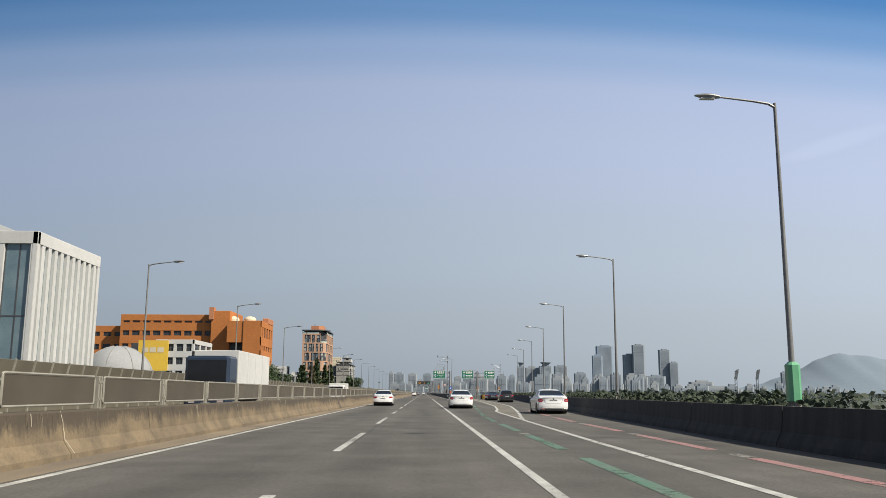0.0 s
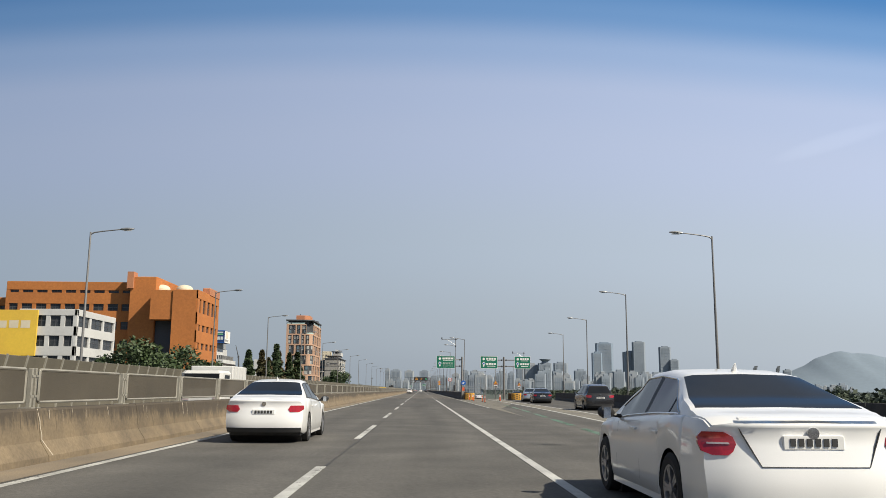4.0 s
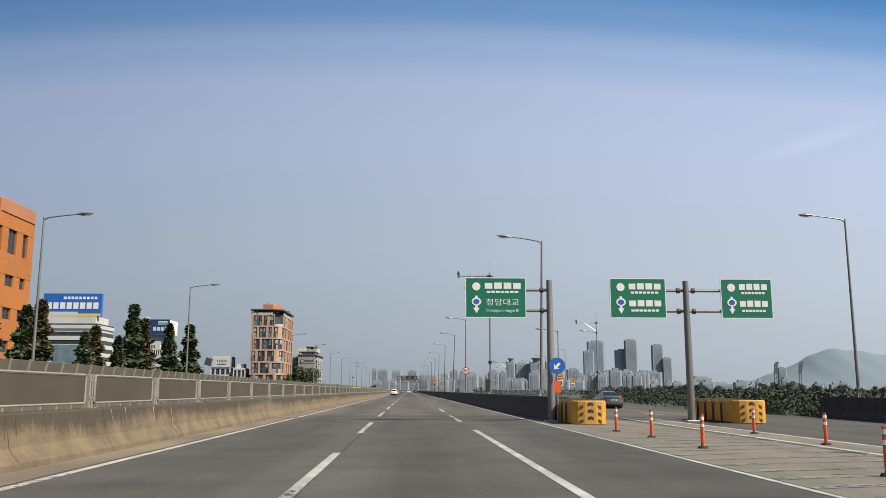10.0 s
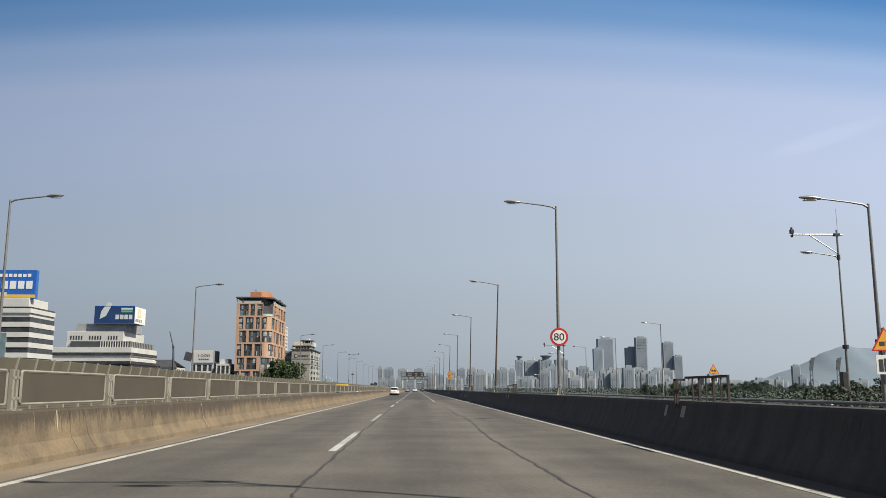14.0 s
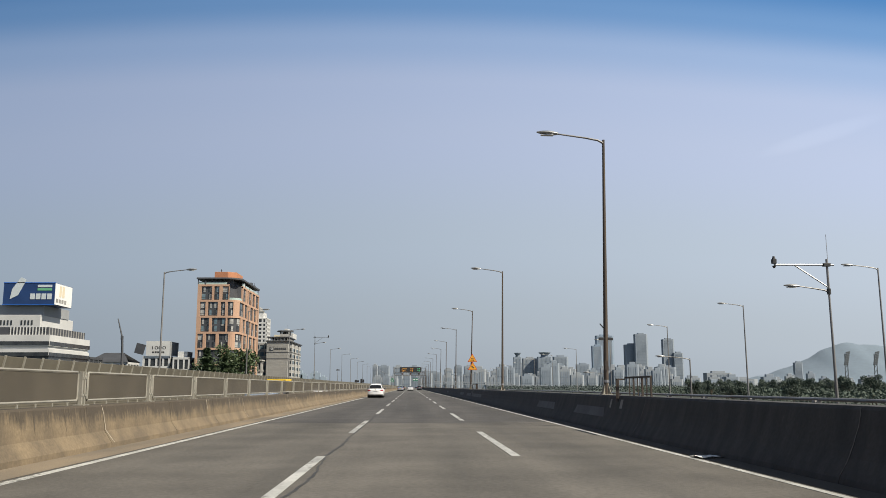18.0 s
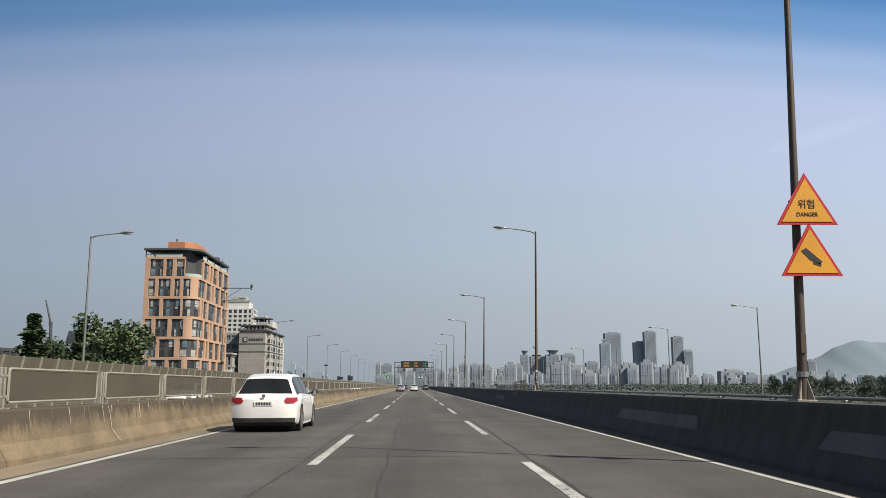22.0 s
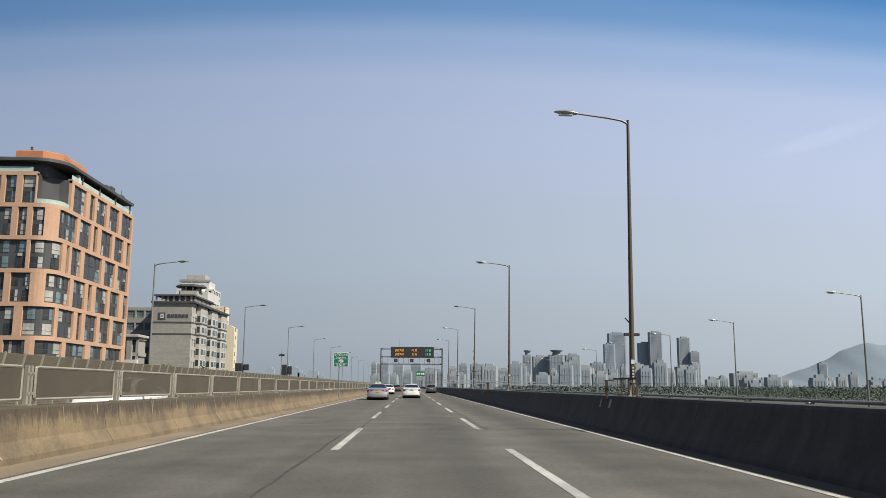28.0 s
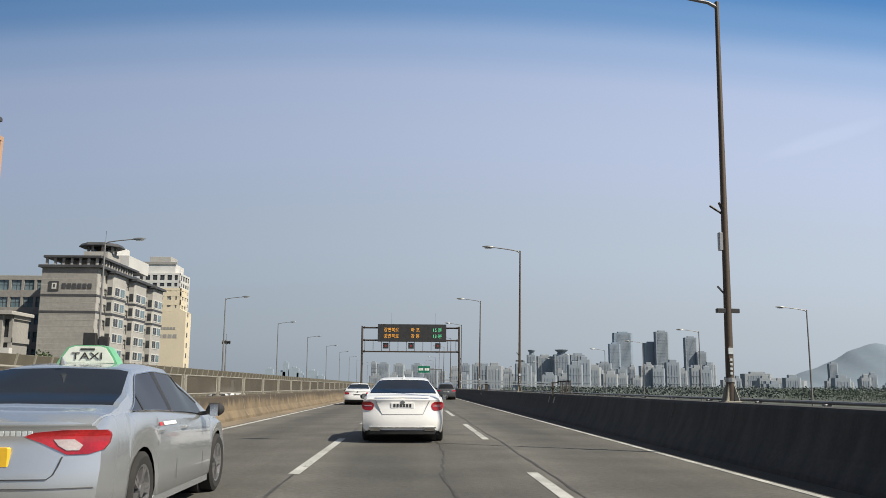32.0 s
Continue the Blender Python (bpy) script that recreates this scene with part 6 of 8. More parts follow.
put(t, o, "rear_penthouse", "white_wall", DX0 + 5.6, DX1 - 3.2, DY0 + 18, DY0 + 26, 28.0, 30.4)
put(t, o, "aerial", "charcoal", DX1 - 2.0, DX1 - 1.95, DY0 + 8, DY0 + 8.05, 28.6, 31.5)
p = put(t, o, "logo_panel", "charcoal", DX0 + 1.5, DX0 + 3.3, DY0 - 0.3, DY0 - 0.2, 18.6, 20.4)
put(t, o, "logo_mark", "white_wall", DX0 + 2.05, DX0 + 2.9, DY0 - 0.34, DY0 - 0.3, 18.95, 20.05)
put(t, o, "logo_mark", "charcoal", DX0 + 2.3, DX0 + 2.65, DY0 - 0.36, DY0 - 0.34, 19.2, 19.8)
for k in range(6):
    put(t, o, "name_bar", "charcoal", DX0 + 3.9 + 0.95 * k, DX0 + 4.6 + 0.95 * k, DY0 - 0.28, DY0 - 0.2, 19.1, 20.0)
storeyed("office_block", "grey office block with blue-green ribbon glass", -92.0, -69.8, 681.0, 705.0, 22.6, (2.0, 5.4, 8.8, 12.2, 15.6, 19.0), 9, 0, "stone_grey", "pane_blue", pier=0.5, band=1.4)
t, o = storeyed("low_block", "low grey block with a white balcony", -83.0, -70.5, 664.0, 671.0, 13.6, (5.0, 9.0), 4, 0, "stone_grey", "pane", pier=0.6, band=0.9)
for k in range(3):
    put(t, o, "slanted_pillar", "stone_grey", -81.5 + 4.2 * k, -80.2 + 4.2 * k, 663.0, 664.0, 7.6, 13.4)
bars("lettering", t, -76.5 - o[0], -72.0 - o[0], 5.2 - o[2], 1.2, 5, "sign_white", 662.78 - o[1])
put(t, o, "balcony", "white_wall", -84.0, -70.2, 662.8, 664.0, 6.2, 7.6)
put(t, o, "eaves", "stone", -84.0, -70.0, 662.5, 671.2, 13.4, 14.0, 0.1)

# cream gable and stepped white tower behind
t, o = storeyed("apartment_block", "cream rendered apartment gable with faded lettering", -76.2, -66.8, 762.0, 768.0, 22.5, (3,), 0, 0, "cream", "pane", pier=1.6, band=0.1)
put(t, o, "gable_wall", "cream", -76.2, -66.81, 761.98, 767.9, GROUND, 22.4)
for z in range(3, 22, 3):
    put(t, o, "side_window", "pane", -66.83, -66.78, 763.6, 764.6, z + 0.2, z + 1.6)
part("gable_top", Geo().prism([(-76.2 - o[0], 0.0), (-66.8 - o[0], 0.0), (-68.6 - o[0], 0.9), (-71.5 - o[0], 1.5), (-74.4 - o[0], 0.9)], 0, 5.9), M["cream"], t, at=pose(0, 767.9 - o[1], 22.55 - o[2], 90))
for k in range(5):
    put(t, o, "name_bar", "stone_grey", -74.0 + 0.9 * k, -73.3 + 0.9 * k, 761.93, 761.98, 17.4, 18.1)
for k in range(4):
    put(t, o, "name_bar", "stone_grey", -74.6 + 1.45 * k, -73.5 + 1.45 * k, 761.93, 761.98, 14.9, 16.0)
t, o = storeyed("apartment_block", "tan apartment block half hidden behind others", -87.0, -79.0, 800.0, 808.0, 34.0, tuple(range(2, 33, 3)), 3, 2, "cream", "blind", pier=1.4, band=1.7)
t, o = storeyed("apartment_block", "white stepped apartment tower with rooftop boxes", -131.5, -111.0, 913.0, 930.0, 54.0, tuple(range(2, 52, 3)), 6, 4, "white_wall", "pane", pier=1.3, band=1.3)
put(t, o, "roof_step", "white_wall", -130.0, -114.0, 915, 929, 54.0, 58.5, 0.1)
put(t, o, "roof_step", "stone", -127.0, -117.0, 917, 928, 58.5, 62.5, 0.1)
put(t, o, "railing", "stone_grey", -130.6, -113.4, 914.6, 914.9, 58.4, 59.6)

# orange brick hall
t, o = storeyed("brick_hall", "orange brick hall with ribbon windows and a stair tower", -80.0, -55.5, 222.5, 250.0, 21.4, (4.0, 7.6, 11.2, 14.8, 18.2), 9, 0, "brick_orange", "pane", pier=0.7, band=2.1, top=1.6)
put(t, o, "stair_tower", "brick_orange", -55.9, -50.9, 220.8, 236.0, GROUND, 22.3, 0.1, "smooth orange stair tower")
put(t, o, "tower_cap", "roof_brick", -56.4, -55.2, 220.4, 222.6, 20.0, 23.2)
put(t, o, "link", "charcoal", -50.9, -46.5, 221.5, 234.0, GROUND, 14.0)
put(t, o, "link_wall", "brick_orange", -50.9, -46.7, 217.8, 234.0, 13.9, 19.4)
t, o = storeyed("brick_hall", "orange brick wing with banded end wall", -46.7, -42.0, 217.6, 234.0, 19.5, (4.0, 7.4, 10.8, 14.2), 0, 5, "brick_orange", "pane", pier=1.4, band=2.2, top=1.6)
put(t, o, "end_wall", "brick_orange", -46.72, -42.3, 217.55, 218.2, GROUND, 19.45)
put(t, o, "parapet_block", "roof_brick", -43.4, -41.9, 226.0, 233.9, 19.4, 20.8, 0.1)
for x in (-50.8, -46.4):
    d = thing("roof_tank", "cream domed roof tank", "tank", (x, 224.0, 19.35), "roof tanks")
    part("drum", Geo().tube([(0, 0, 0), (0, 0, 0.9)], 1.6, 16), M["cream"], d, smooth=True)
    part("dome", Geo().tube([(0, 0, 0.9)] + [(0, 0, 0.9 + 0.9 * math.sin(radians(a))) for a in (25, 50, 75, 90)], [1.6] + [1.6 * math.cos(radians(a)) + 0.02 for a in (25, 50, 75, 90)], 16), M["cream"], d, smooth=True)
t, o = storeyed("brick_hall", "lower orange brick wing", -104.0, -80.2, 226.0, 250.0, 18.6, (4.0, 7.6, 11.2, 14.8), 8, 0, "brick_orange", "pane", pier=0.9, band=2.1, top=1.6)
# building with a yellow hoarding in front of it
t, o = storeyed("low_block", "white low block with a yellow hoarding", -57.0, -48.8, 180.0, 195.0, 12.2, (3.5, 6.3, 9.1), 4, 3, "white_wall", "pane", pier=0.6, band=1.3)
put(t, o, "hoarding", "billboard_yellow", -60.5, -54.2, 179.6, 179.9, 5.6, 12.0, 0.0, "yellow hoarding")
put(t, o, "hoarding_bar", "charcoal", -61.9, -60.5, 179.6, 179.9, 5.6, 11.4)
bars("lettering", t, -59.9 - o[0], -55.0 - o[0], 10.0 - o[2], 1.1, 3, "cream", 179.58 - o[1])
# fluted white slab
t, o = storeyed("office_block", "white slab with tall fins and green-grey glass", -48.0, -30.6, 66.0, 79.0, 13.8, (1.0,), 6, 11, "white_wall", "pane_blue", pier=0.55, band=0.6, top=1.0)
put(t, o, "roof_plant", "grey_wall", -40, -36, 70, 74, 13.8, 15.2, 0.1)
d = thing("dome_hall", "grey domed hall roof", "building", (-46.3, 129.0, GROUND))
part("drum", Geo().tube([(0, 0, 0), (0, 0, 6.6)], 5.2, 28), M["grey_wall"], d, smooth=True)
part("eaves", Geo().tube([(0, 0, 6.5), (0, 0, 6.8)], 5.4, 28), M["stone_grey"], d, smooth=True)
part("dome", Geo().tube([(0, 0, 6.8)] + [(0, 0, 6.8 + 4.9 * math.sin(radians(a))) for a in range(10, 91, 10)], [5.2] + [5.2 * math.cos(radians(a)) + 0.02 for a in range(10, 91, 10)], 28), M["grey_wall"], d, smooth=True)
for k in range(8):
    a = 2 * math.pi * k / 8
    part("rib", Geo().tube([(5.23 * math.cos(radians(q)) * math.cos(a), 5.23 * math.cos(radians(q)) * math.sin(a), 6.8 + 4.93 * math.sin(radians(q))) for q in range(0, 81, 16)], 0.07, 5), M["stone_grey"], d)

# stepped white office with a roof billboard
t, o = storeyed("office_block", "stepped white office with dark ribbon windows", -132.5, -95.0, 514.0, 545.0, 16.6, (2.0, 5.2, 8.4, 11.6), 0, 0, "white_wall", "pane", band=1.9, deep=0.5, top=3.2)
for z in (3.6, 6.8, 10.0):
    put(t, o, "ribbon_window", "pane", -132.3, -95.4, 514.3, 545, z - 0.7, z + 0.75)
    put(t, o, "ribbon_window", "pane", -132.3, -95.25, 514.6, 545, z - 0.7, z + 0.75)
for z in (10.4, 13.6):
    put(t, o, "ribbon_window", "pane", -132.6, -95.1, 513.88, 514.0, z, z + 1.1)
    put(t, o, "ribbon_window", "pane", -95.0, -94.88, 514.1, 545.0, z, z + 1.1)
put(t, o, "terrace_storey", "charcoal", -118.0, -96.0, 515.0, 543.0, 16.6, 18.9)
for k in range(12):
    put(t, o, "terrace_pier", "white_wall", -107.0 + 0.92 * k, -106.75 + 0.92 * k, 514.8, 515.1, 16.6, 18.9)
for k in range(14):
    put(t, o, "terrace_pier", "stone_grey", -96.1, -95.9, 515.5 + 2 * k, 516.0 + 2 * k, 16.6, 18.9)
put(t, o, "upper_storey", "white_wall", -120.0, -98.9, 516.0, 540.0, 16.6, 22.6, 0.1)
for k in range(18):
    if k % 7 < 5:
        put(t, o, "slit_window", "pane", -118.6 + 1.0 * k, -118.15 + 1.0 * k, 515.9, 516.0, 19.6, 21.0)
put(t, o, "plant_storey", "grey_wall", -117.0, -98.7, 517.0, 536.0, 22.6, 25.6)
t.location.x -= 11.0
b = thing("billboard", "dark blue roof billboard with a white return side", "billboard", (-113.4, 519.5, 25.55))
part("box", Geo().box(-7.5, 7.5, -4.5, 8.0, 0, 6.5), M["billboard_blue"], b)
part("side_sheet", Geo().box(7.5, 7.6, -4.4, 7.9, 0.1, 6.4), M["sign_white"], b, "white side sheet")
part("frame", Geo().box(-7.6, 7.6, -4.6, -4.5, 6.4, 6.65).box(-7.6, 7.6, -4.6, -4.5, -0.1, 0.1), M["sign_blue"], b)
part("picture", Geo().prism([(-5.5, 1.6), (-3.2, 2.8), (-1.0, 7.4), (-2.6, 8.2), (-5.0, 4.6)], 0, 0.1), M["bar_pale"], b, "pale tilted tablet shape", at=pose(0, -4.5, 0, 90))
for k in range(4):
    part("lettering", Geo().box(0.4 + 1.65 * k, 1.7 + 1.65 * k, -4.6, -4.5, 1.6, 3.3), M["bar_pale"], b)
part("lettering", Geo().box(2.4, 6.6, -4.58, -4.5, 4.2, 4.9), M["taxi_green"], b)
part("lettering", Geo().box(2.4, 6.6, -4.58, -4.5, 5.2, 5.9), M["bar_pale"], b)
for k in range(4):
    part("lettering", Geo().box(7.6, 7.66, -3.6 + 2.0 * k, -2.2 + 2.0 * k, 0.8, 1.9), M["stone_grey"], b)
part("mark", Geo().box(7.6, 7.66, -1.5, 0.0, 2.6, 5.9).box(7.6, 7.66, 0.6, 2.2, 2.6, 5.9), M["cream"], b)

# striped office with a blue sign
t, o = storeyed("office_block", "striped white and dark glass office tower", -135.0, -106.0, 430.0, 446.0, 23.2, (2.0, 4.8, 7.6, 10.4, 13.2, 16.0, 18.8), 0, 0, "white_wall", "pane", band=1.35, deep=0.4, top=1.2)
for k in range(8):
    z = 3.4 + 2.8 * k
    put(t, o, "ribbon_window", "pane", -134.8, -106.15, 430.2, 445.9, z - 0.7, z + 0.7)
put(t, o, "glass_bay", "pane_blue", -120.0, -112.0, 429.6, 430.4, GROUND, 16.5, 0.0, "tall blue glass bay")
put(t, o, "upper_storey", "white_wall", -133.0, -107.5, 432.0, 444.0, 23.2, 26.2, 0.1)
b = thing("billboard", "bright blue roof sign with pale lettering", "billboard", (-116.0, 433.0, 26.15))
part("box", Geo().box(-9.8, 9.8, -0.8, 0.8, 0, 8.0), M["sign_blue"], b)
part("stripe", Geo().box(-9.8, 9.8, -0.86, -0.8, 0.2, 1.1), M["billboard_yellow"], b)
part("stripe", Geo().box(-9.8, 2.0, -0.88, -0.8, 0.6, 1.7), M["bar_pale"], b)
for k in range(8):
    part("lettering", Geo().box(-8.6 + 2.25 * k, -6.9 + 2.25 * k, -0.88, -0.8, 2.7, 4.9), M["sign_white"], b)
for k in range(9):
    part("lettering", Geo().box(-3.0 + 1.3 * k, -2.1 + 1.3 * k, -0.88, -0.8, 6.0, 6.9), M["sign_white"], b)

# low buildings before the terracotta block
t, o = storeyed("low_block", "white low building with a printed hoarding", -111.0, -99.8, 616.6, 640.0, 14.0, (2.0, 5.6, 9.2), 4, 6, "white_wall", "pane", pier=0.8, band=1.5)
h = put(t, o, "hoarding", "white_wall", -109.6, -99.9, 616.0, 616.5, 14.2, 20.2, 0.0, "pale hoarding")
put(t, o, "hoarding_side", "grey_wall", -99.9, -99.6, 616.0, 628.0, 14.2, 20.0)
part("dark_sheet", Geo().box(-1.9, 1.9, -0.15, 0.15, -2.1, 2.1), M["charcoal"], t, "tilted dark printed sheet", at=pose(-111.9 - o[0], 615.5 - o[1], 17.0 - o[2], 0, 14, 0))
words("lettering", "1000", 1.9, M["ink"], t, (-104.6 - o[0], 615.96 - o[1], 17.4 - o[2]), wide=5.6)
bars("lettering", t, -107.2 - o[0], -102.0 - o[0], 15.6 - o[2], 0.8, 5, "ink", 616.0 - o[1])
t, o = storeyed("low_block", "white stepped low building", -97.4, -90.6, 612.0, 628.0, 13.4, (2, 5, 8), 3, 5, "white_wall", "pane", pier=0.6, band=1.2)
put(t, o, "roof_step", "white_wall", -96.0, -92.0, 614.0, 622.0, 13.4, 15.8, 0.1)
t, o = storeyed("low_block", "low white building with a dark hipped roof", -138.0, -121.5, 630.0, 646.0, 12.0, (2.0, 5.4, 8.6), 5, 4, "white_wall", "pane", pier=0.8, band=1.4)
part("roof", Geo().grid([[(x - o[0], y - o[1], z - o[2]) for x, y, z in row] for row in (((-138.6, 629.4, 12.0), (-120.9, 629.4, 12.0)), ((-134.0, 637.0, 16.2), (-125.5, 637.0, 16.2)), ((-138.6, 646.6, 12.0), (-120.9, 646.6, 12.0)))]), M["charcoal"], t)
t, o = storeyed("low_block", "cream low block beside the stepped office", -118.6, -110.8, 540.0, 552.0, 12.6, (2.0, 5.4, 8.8), 3, 3, "cream", "pane", pier=0.9, band=1.5)
put(t, o, "roof_plant", "grey_wall", -117.5, -113.0, 542.0, 546.0, 12.6, 14.6, 0.1)
storeyed("low_block", "dark grey low block", -126.0, -117.5, 576.0, 590.0, 12.4, (2.0, 5.4, 8.8), 3, 3, "charcoal", "pane", pier=0.9, band=1.5)
c = thing("crane", "dark slim mobile crane boom", "crane", (-119.0, 617.0, GROUND))
part("boom", Geo().tube([(0, 0, 5.6), (-0.9, 0, 25.4)], [0.65, 0.45], 6), M["charcoal"], c)
part("boom_tip", Geo().tube([(-0.9, 0, 25.2), (-3.1, 0, 33.2)], [0.36, 0.2], 6), M["charcoal"], c)
part("hook_block", Geo().box(-1.5, -0.5, -0.4, 0.4, 24.6, 26.0, 0.1), M["charcoal"], c)
part("body", Geo().box(-1.6, 1.6, -3, 3, 0.9, 6.4, 0.3), M["charcoal"], c)
for x in (-1.4, 1.4):
    for y in (-2.2, 2.2):
        part("wheel", Geo().tube([(x - 0.25, y, 0.6), (x + 0.25, y, 0.6)], 0.6, 12), M["rubber"], c)
m = thing("siren_mast", "thin mast with dark loudspeakers at the top", "mast", (-35.5, 675.0, GROUND))
part("pole", Geo().tube([(0, 0, 0), (0, 0, 13.6)], [0.16, 0.10], 8), M["pole"], m, smooth=True)
for a in range(4):
    part("loudspeaker", Geo().tube([(0, 0, 13.0), (0.75 * math.cos(a * math.pi / 2), 0.75 * math.sin(a * math.pi / 2), 13.0)], [0.1, 0.34], 8), M["dark"], m)
part("aerial", Geo().tube([(0, 0, 13.5), (0, 0, 14.6)], 0.05, 5), M["galv"], m)


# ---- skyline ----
# tower colours carry the haze; the air itself is clear
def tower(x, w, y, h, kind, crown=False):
    label = {"B": "far blue glass high-rise with haze in its colour", "G": "far grey high-rise with haze in its colour", "W": "far apartment slab with haze in its pale colour", "P": "haze-tinted grey apartment tower with a flared roof crown"}[kind]
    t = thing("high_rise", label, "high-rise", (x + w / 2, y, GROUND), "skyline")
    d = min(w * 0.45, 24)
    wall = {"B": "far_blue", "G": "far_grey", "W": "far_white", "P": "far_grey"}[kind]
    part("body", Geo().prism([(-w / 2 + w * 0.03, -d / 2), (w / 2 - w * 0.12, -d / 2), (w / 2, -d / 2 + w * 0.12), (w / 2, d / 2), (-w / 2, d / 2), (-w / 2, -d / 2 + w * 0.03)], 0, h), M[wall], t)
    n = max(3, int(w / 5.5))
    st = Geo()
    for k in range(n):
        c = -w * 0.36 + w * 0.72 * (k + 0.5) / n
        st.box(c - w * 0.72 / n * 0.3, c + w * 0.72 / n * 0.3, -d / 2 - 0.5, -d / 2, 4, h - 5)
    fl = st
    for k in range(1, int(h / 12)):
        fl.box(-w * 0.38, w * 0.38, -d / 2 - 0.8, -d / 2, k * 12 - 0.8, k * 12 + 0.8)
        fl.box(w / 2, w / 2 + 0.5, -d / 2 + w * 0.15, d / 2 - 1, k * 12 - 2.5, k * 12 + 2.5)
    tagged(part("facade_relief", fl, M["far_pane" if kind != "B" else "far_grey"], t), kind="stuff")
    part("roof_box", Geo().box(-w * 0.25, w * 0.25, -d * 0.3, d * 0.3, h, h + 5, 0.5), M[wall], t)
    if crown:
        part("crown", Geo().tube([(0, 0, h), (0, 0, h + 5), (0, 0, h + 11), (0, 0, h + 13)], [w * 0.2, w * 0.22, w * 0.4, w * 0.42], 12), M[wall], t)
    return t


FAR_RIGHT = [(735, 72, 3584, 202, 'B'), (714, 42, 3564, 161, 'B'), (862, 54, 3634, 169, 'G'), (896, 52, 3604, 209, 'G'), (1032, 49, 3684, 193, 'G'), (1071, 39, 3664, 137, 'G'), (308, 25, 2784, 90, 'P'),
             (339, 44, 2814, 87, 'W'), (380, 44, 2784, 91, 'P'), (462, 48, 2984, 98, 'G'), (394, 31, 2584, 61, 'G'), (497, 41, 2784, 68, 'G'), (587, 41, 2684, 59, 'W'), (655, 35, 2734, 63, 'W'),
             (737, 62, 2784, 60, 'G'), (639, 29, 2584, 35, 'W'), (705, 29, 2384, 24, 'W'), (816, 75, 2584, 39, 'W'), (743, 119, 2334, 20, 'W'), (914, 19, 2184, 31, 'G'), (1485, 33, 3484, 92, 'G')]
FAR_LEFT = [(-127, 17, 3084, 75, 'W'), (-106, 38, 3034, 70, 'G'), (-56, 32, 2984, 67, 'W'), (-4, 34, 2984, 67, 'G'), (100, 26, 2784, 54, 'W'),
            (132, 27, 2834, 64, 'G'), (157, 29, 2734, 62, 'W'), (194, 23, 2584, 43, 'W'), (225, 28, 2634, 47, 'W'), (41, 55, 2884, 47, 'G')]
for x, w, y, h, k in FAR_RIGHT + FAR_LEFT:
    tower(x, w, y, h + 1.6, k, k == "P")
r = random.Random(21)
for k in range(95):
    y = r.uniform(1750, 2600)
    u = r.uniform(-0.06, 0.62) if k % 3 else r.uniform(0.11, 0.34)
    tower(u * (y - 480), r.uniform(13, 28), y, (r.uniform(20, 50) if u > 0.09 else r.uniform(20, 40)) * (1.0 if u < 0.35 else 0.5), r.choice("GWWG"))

# farthest towers: haze painted as a flat grey close to the sky
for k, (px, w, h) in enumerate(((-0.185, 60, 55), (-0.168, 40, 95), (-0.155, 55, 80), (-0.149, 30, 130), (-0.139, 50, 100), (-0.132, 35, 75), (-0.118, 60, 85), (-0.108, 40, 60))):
    t = thing("high_rise", "faint tower with thick haze painted into its grey", "high-rise", (px * 4600, 5100.0, GROUND), "skyline")
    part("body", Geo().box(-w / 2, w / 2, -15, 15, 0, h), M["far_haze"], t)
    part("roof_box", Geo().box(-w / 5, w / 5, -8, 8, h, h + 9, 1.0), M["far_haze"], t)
# far viaduct across the end of the view, in the haze-tinted tower colours
v = thing("far_viaduct", "haze-tinted pale concrete viaduct far ahead", "viaduct", (70.0, 1180.0, GROUND))
for x0, x1, za, zb, y in ((-45, 38, 9.6, 8.0, 0), (-45, 75, 7.4, 5.2, -20)):
    part("deck", Geo().grid([[(x, y - 4, np.interp(x, [x0, x1], [za, zb]) + q) for x in np.linspace(x0, x1, 8)] for q in (0, 1.0)]).grid([[(x, y + e, np.interp(x, [x0, x1], [za, zb]) + 1.0) for x in np.linspace(x0, x1, 8)] for e in (-4, 4)]), M["far_white"], v)
    for k in range(4):
        x = x0 + 10 + 22 * k
        part("pier", Geo().box(x, x + 1.6, y - 2, y + 2, 0, float(np.interp(x, [x0, x1], [za, zb])) + 0.1), M["far_grey"], v)
# hill and far woods, both with distance haze in their colours
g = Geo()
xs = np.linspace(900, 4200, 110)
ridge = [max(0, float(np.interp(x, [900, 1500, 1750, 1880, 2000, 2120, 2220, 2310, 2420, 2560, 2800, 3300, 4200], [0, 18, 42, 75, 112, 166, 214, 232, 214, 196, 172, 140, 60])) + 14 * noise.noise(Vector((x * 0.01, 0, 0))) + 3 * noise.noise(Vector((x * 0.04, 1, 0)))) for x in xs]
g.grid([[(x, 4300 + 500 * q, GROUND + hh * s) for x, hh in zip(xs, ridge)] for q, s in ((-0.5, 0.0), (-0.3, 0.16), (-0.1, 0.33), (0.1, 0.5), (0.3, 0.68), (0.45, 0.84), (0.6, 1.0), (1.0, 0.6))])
hill = structure("hill", g, "hill", "wooded hill beyond the river with haze painted into its blue", "structure", True)


# ---- trees ----
def leaf_cloud(r, n, size, place):
    """Many small leaf-like faces, each tilted its own way."""
    g = Geo()
    for _ in range(n):
        p = Vector(place(r))
        a = Vector((r.uniform(-1, 1), r.uniform(-1, 1), r.uniform(-0.7, 0.7))).normalized()
        b = a.cross(Vector((r.uniform(-1, 1), r.uniform(-1, 1), r.uniform(-1, 1)))).normalized()
        s = size * r.uniform(0.6, 1.4)
        g.face(p - a * s * 0.5, p + b * s * 0.32, p + a * s * 0.5, p - b * s * 0.32)
    return g


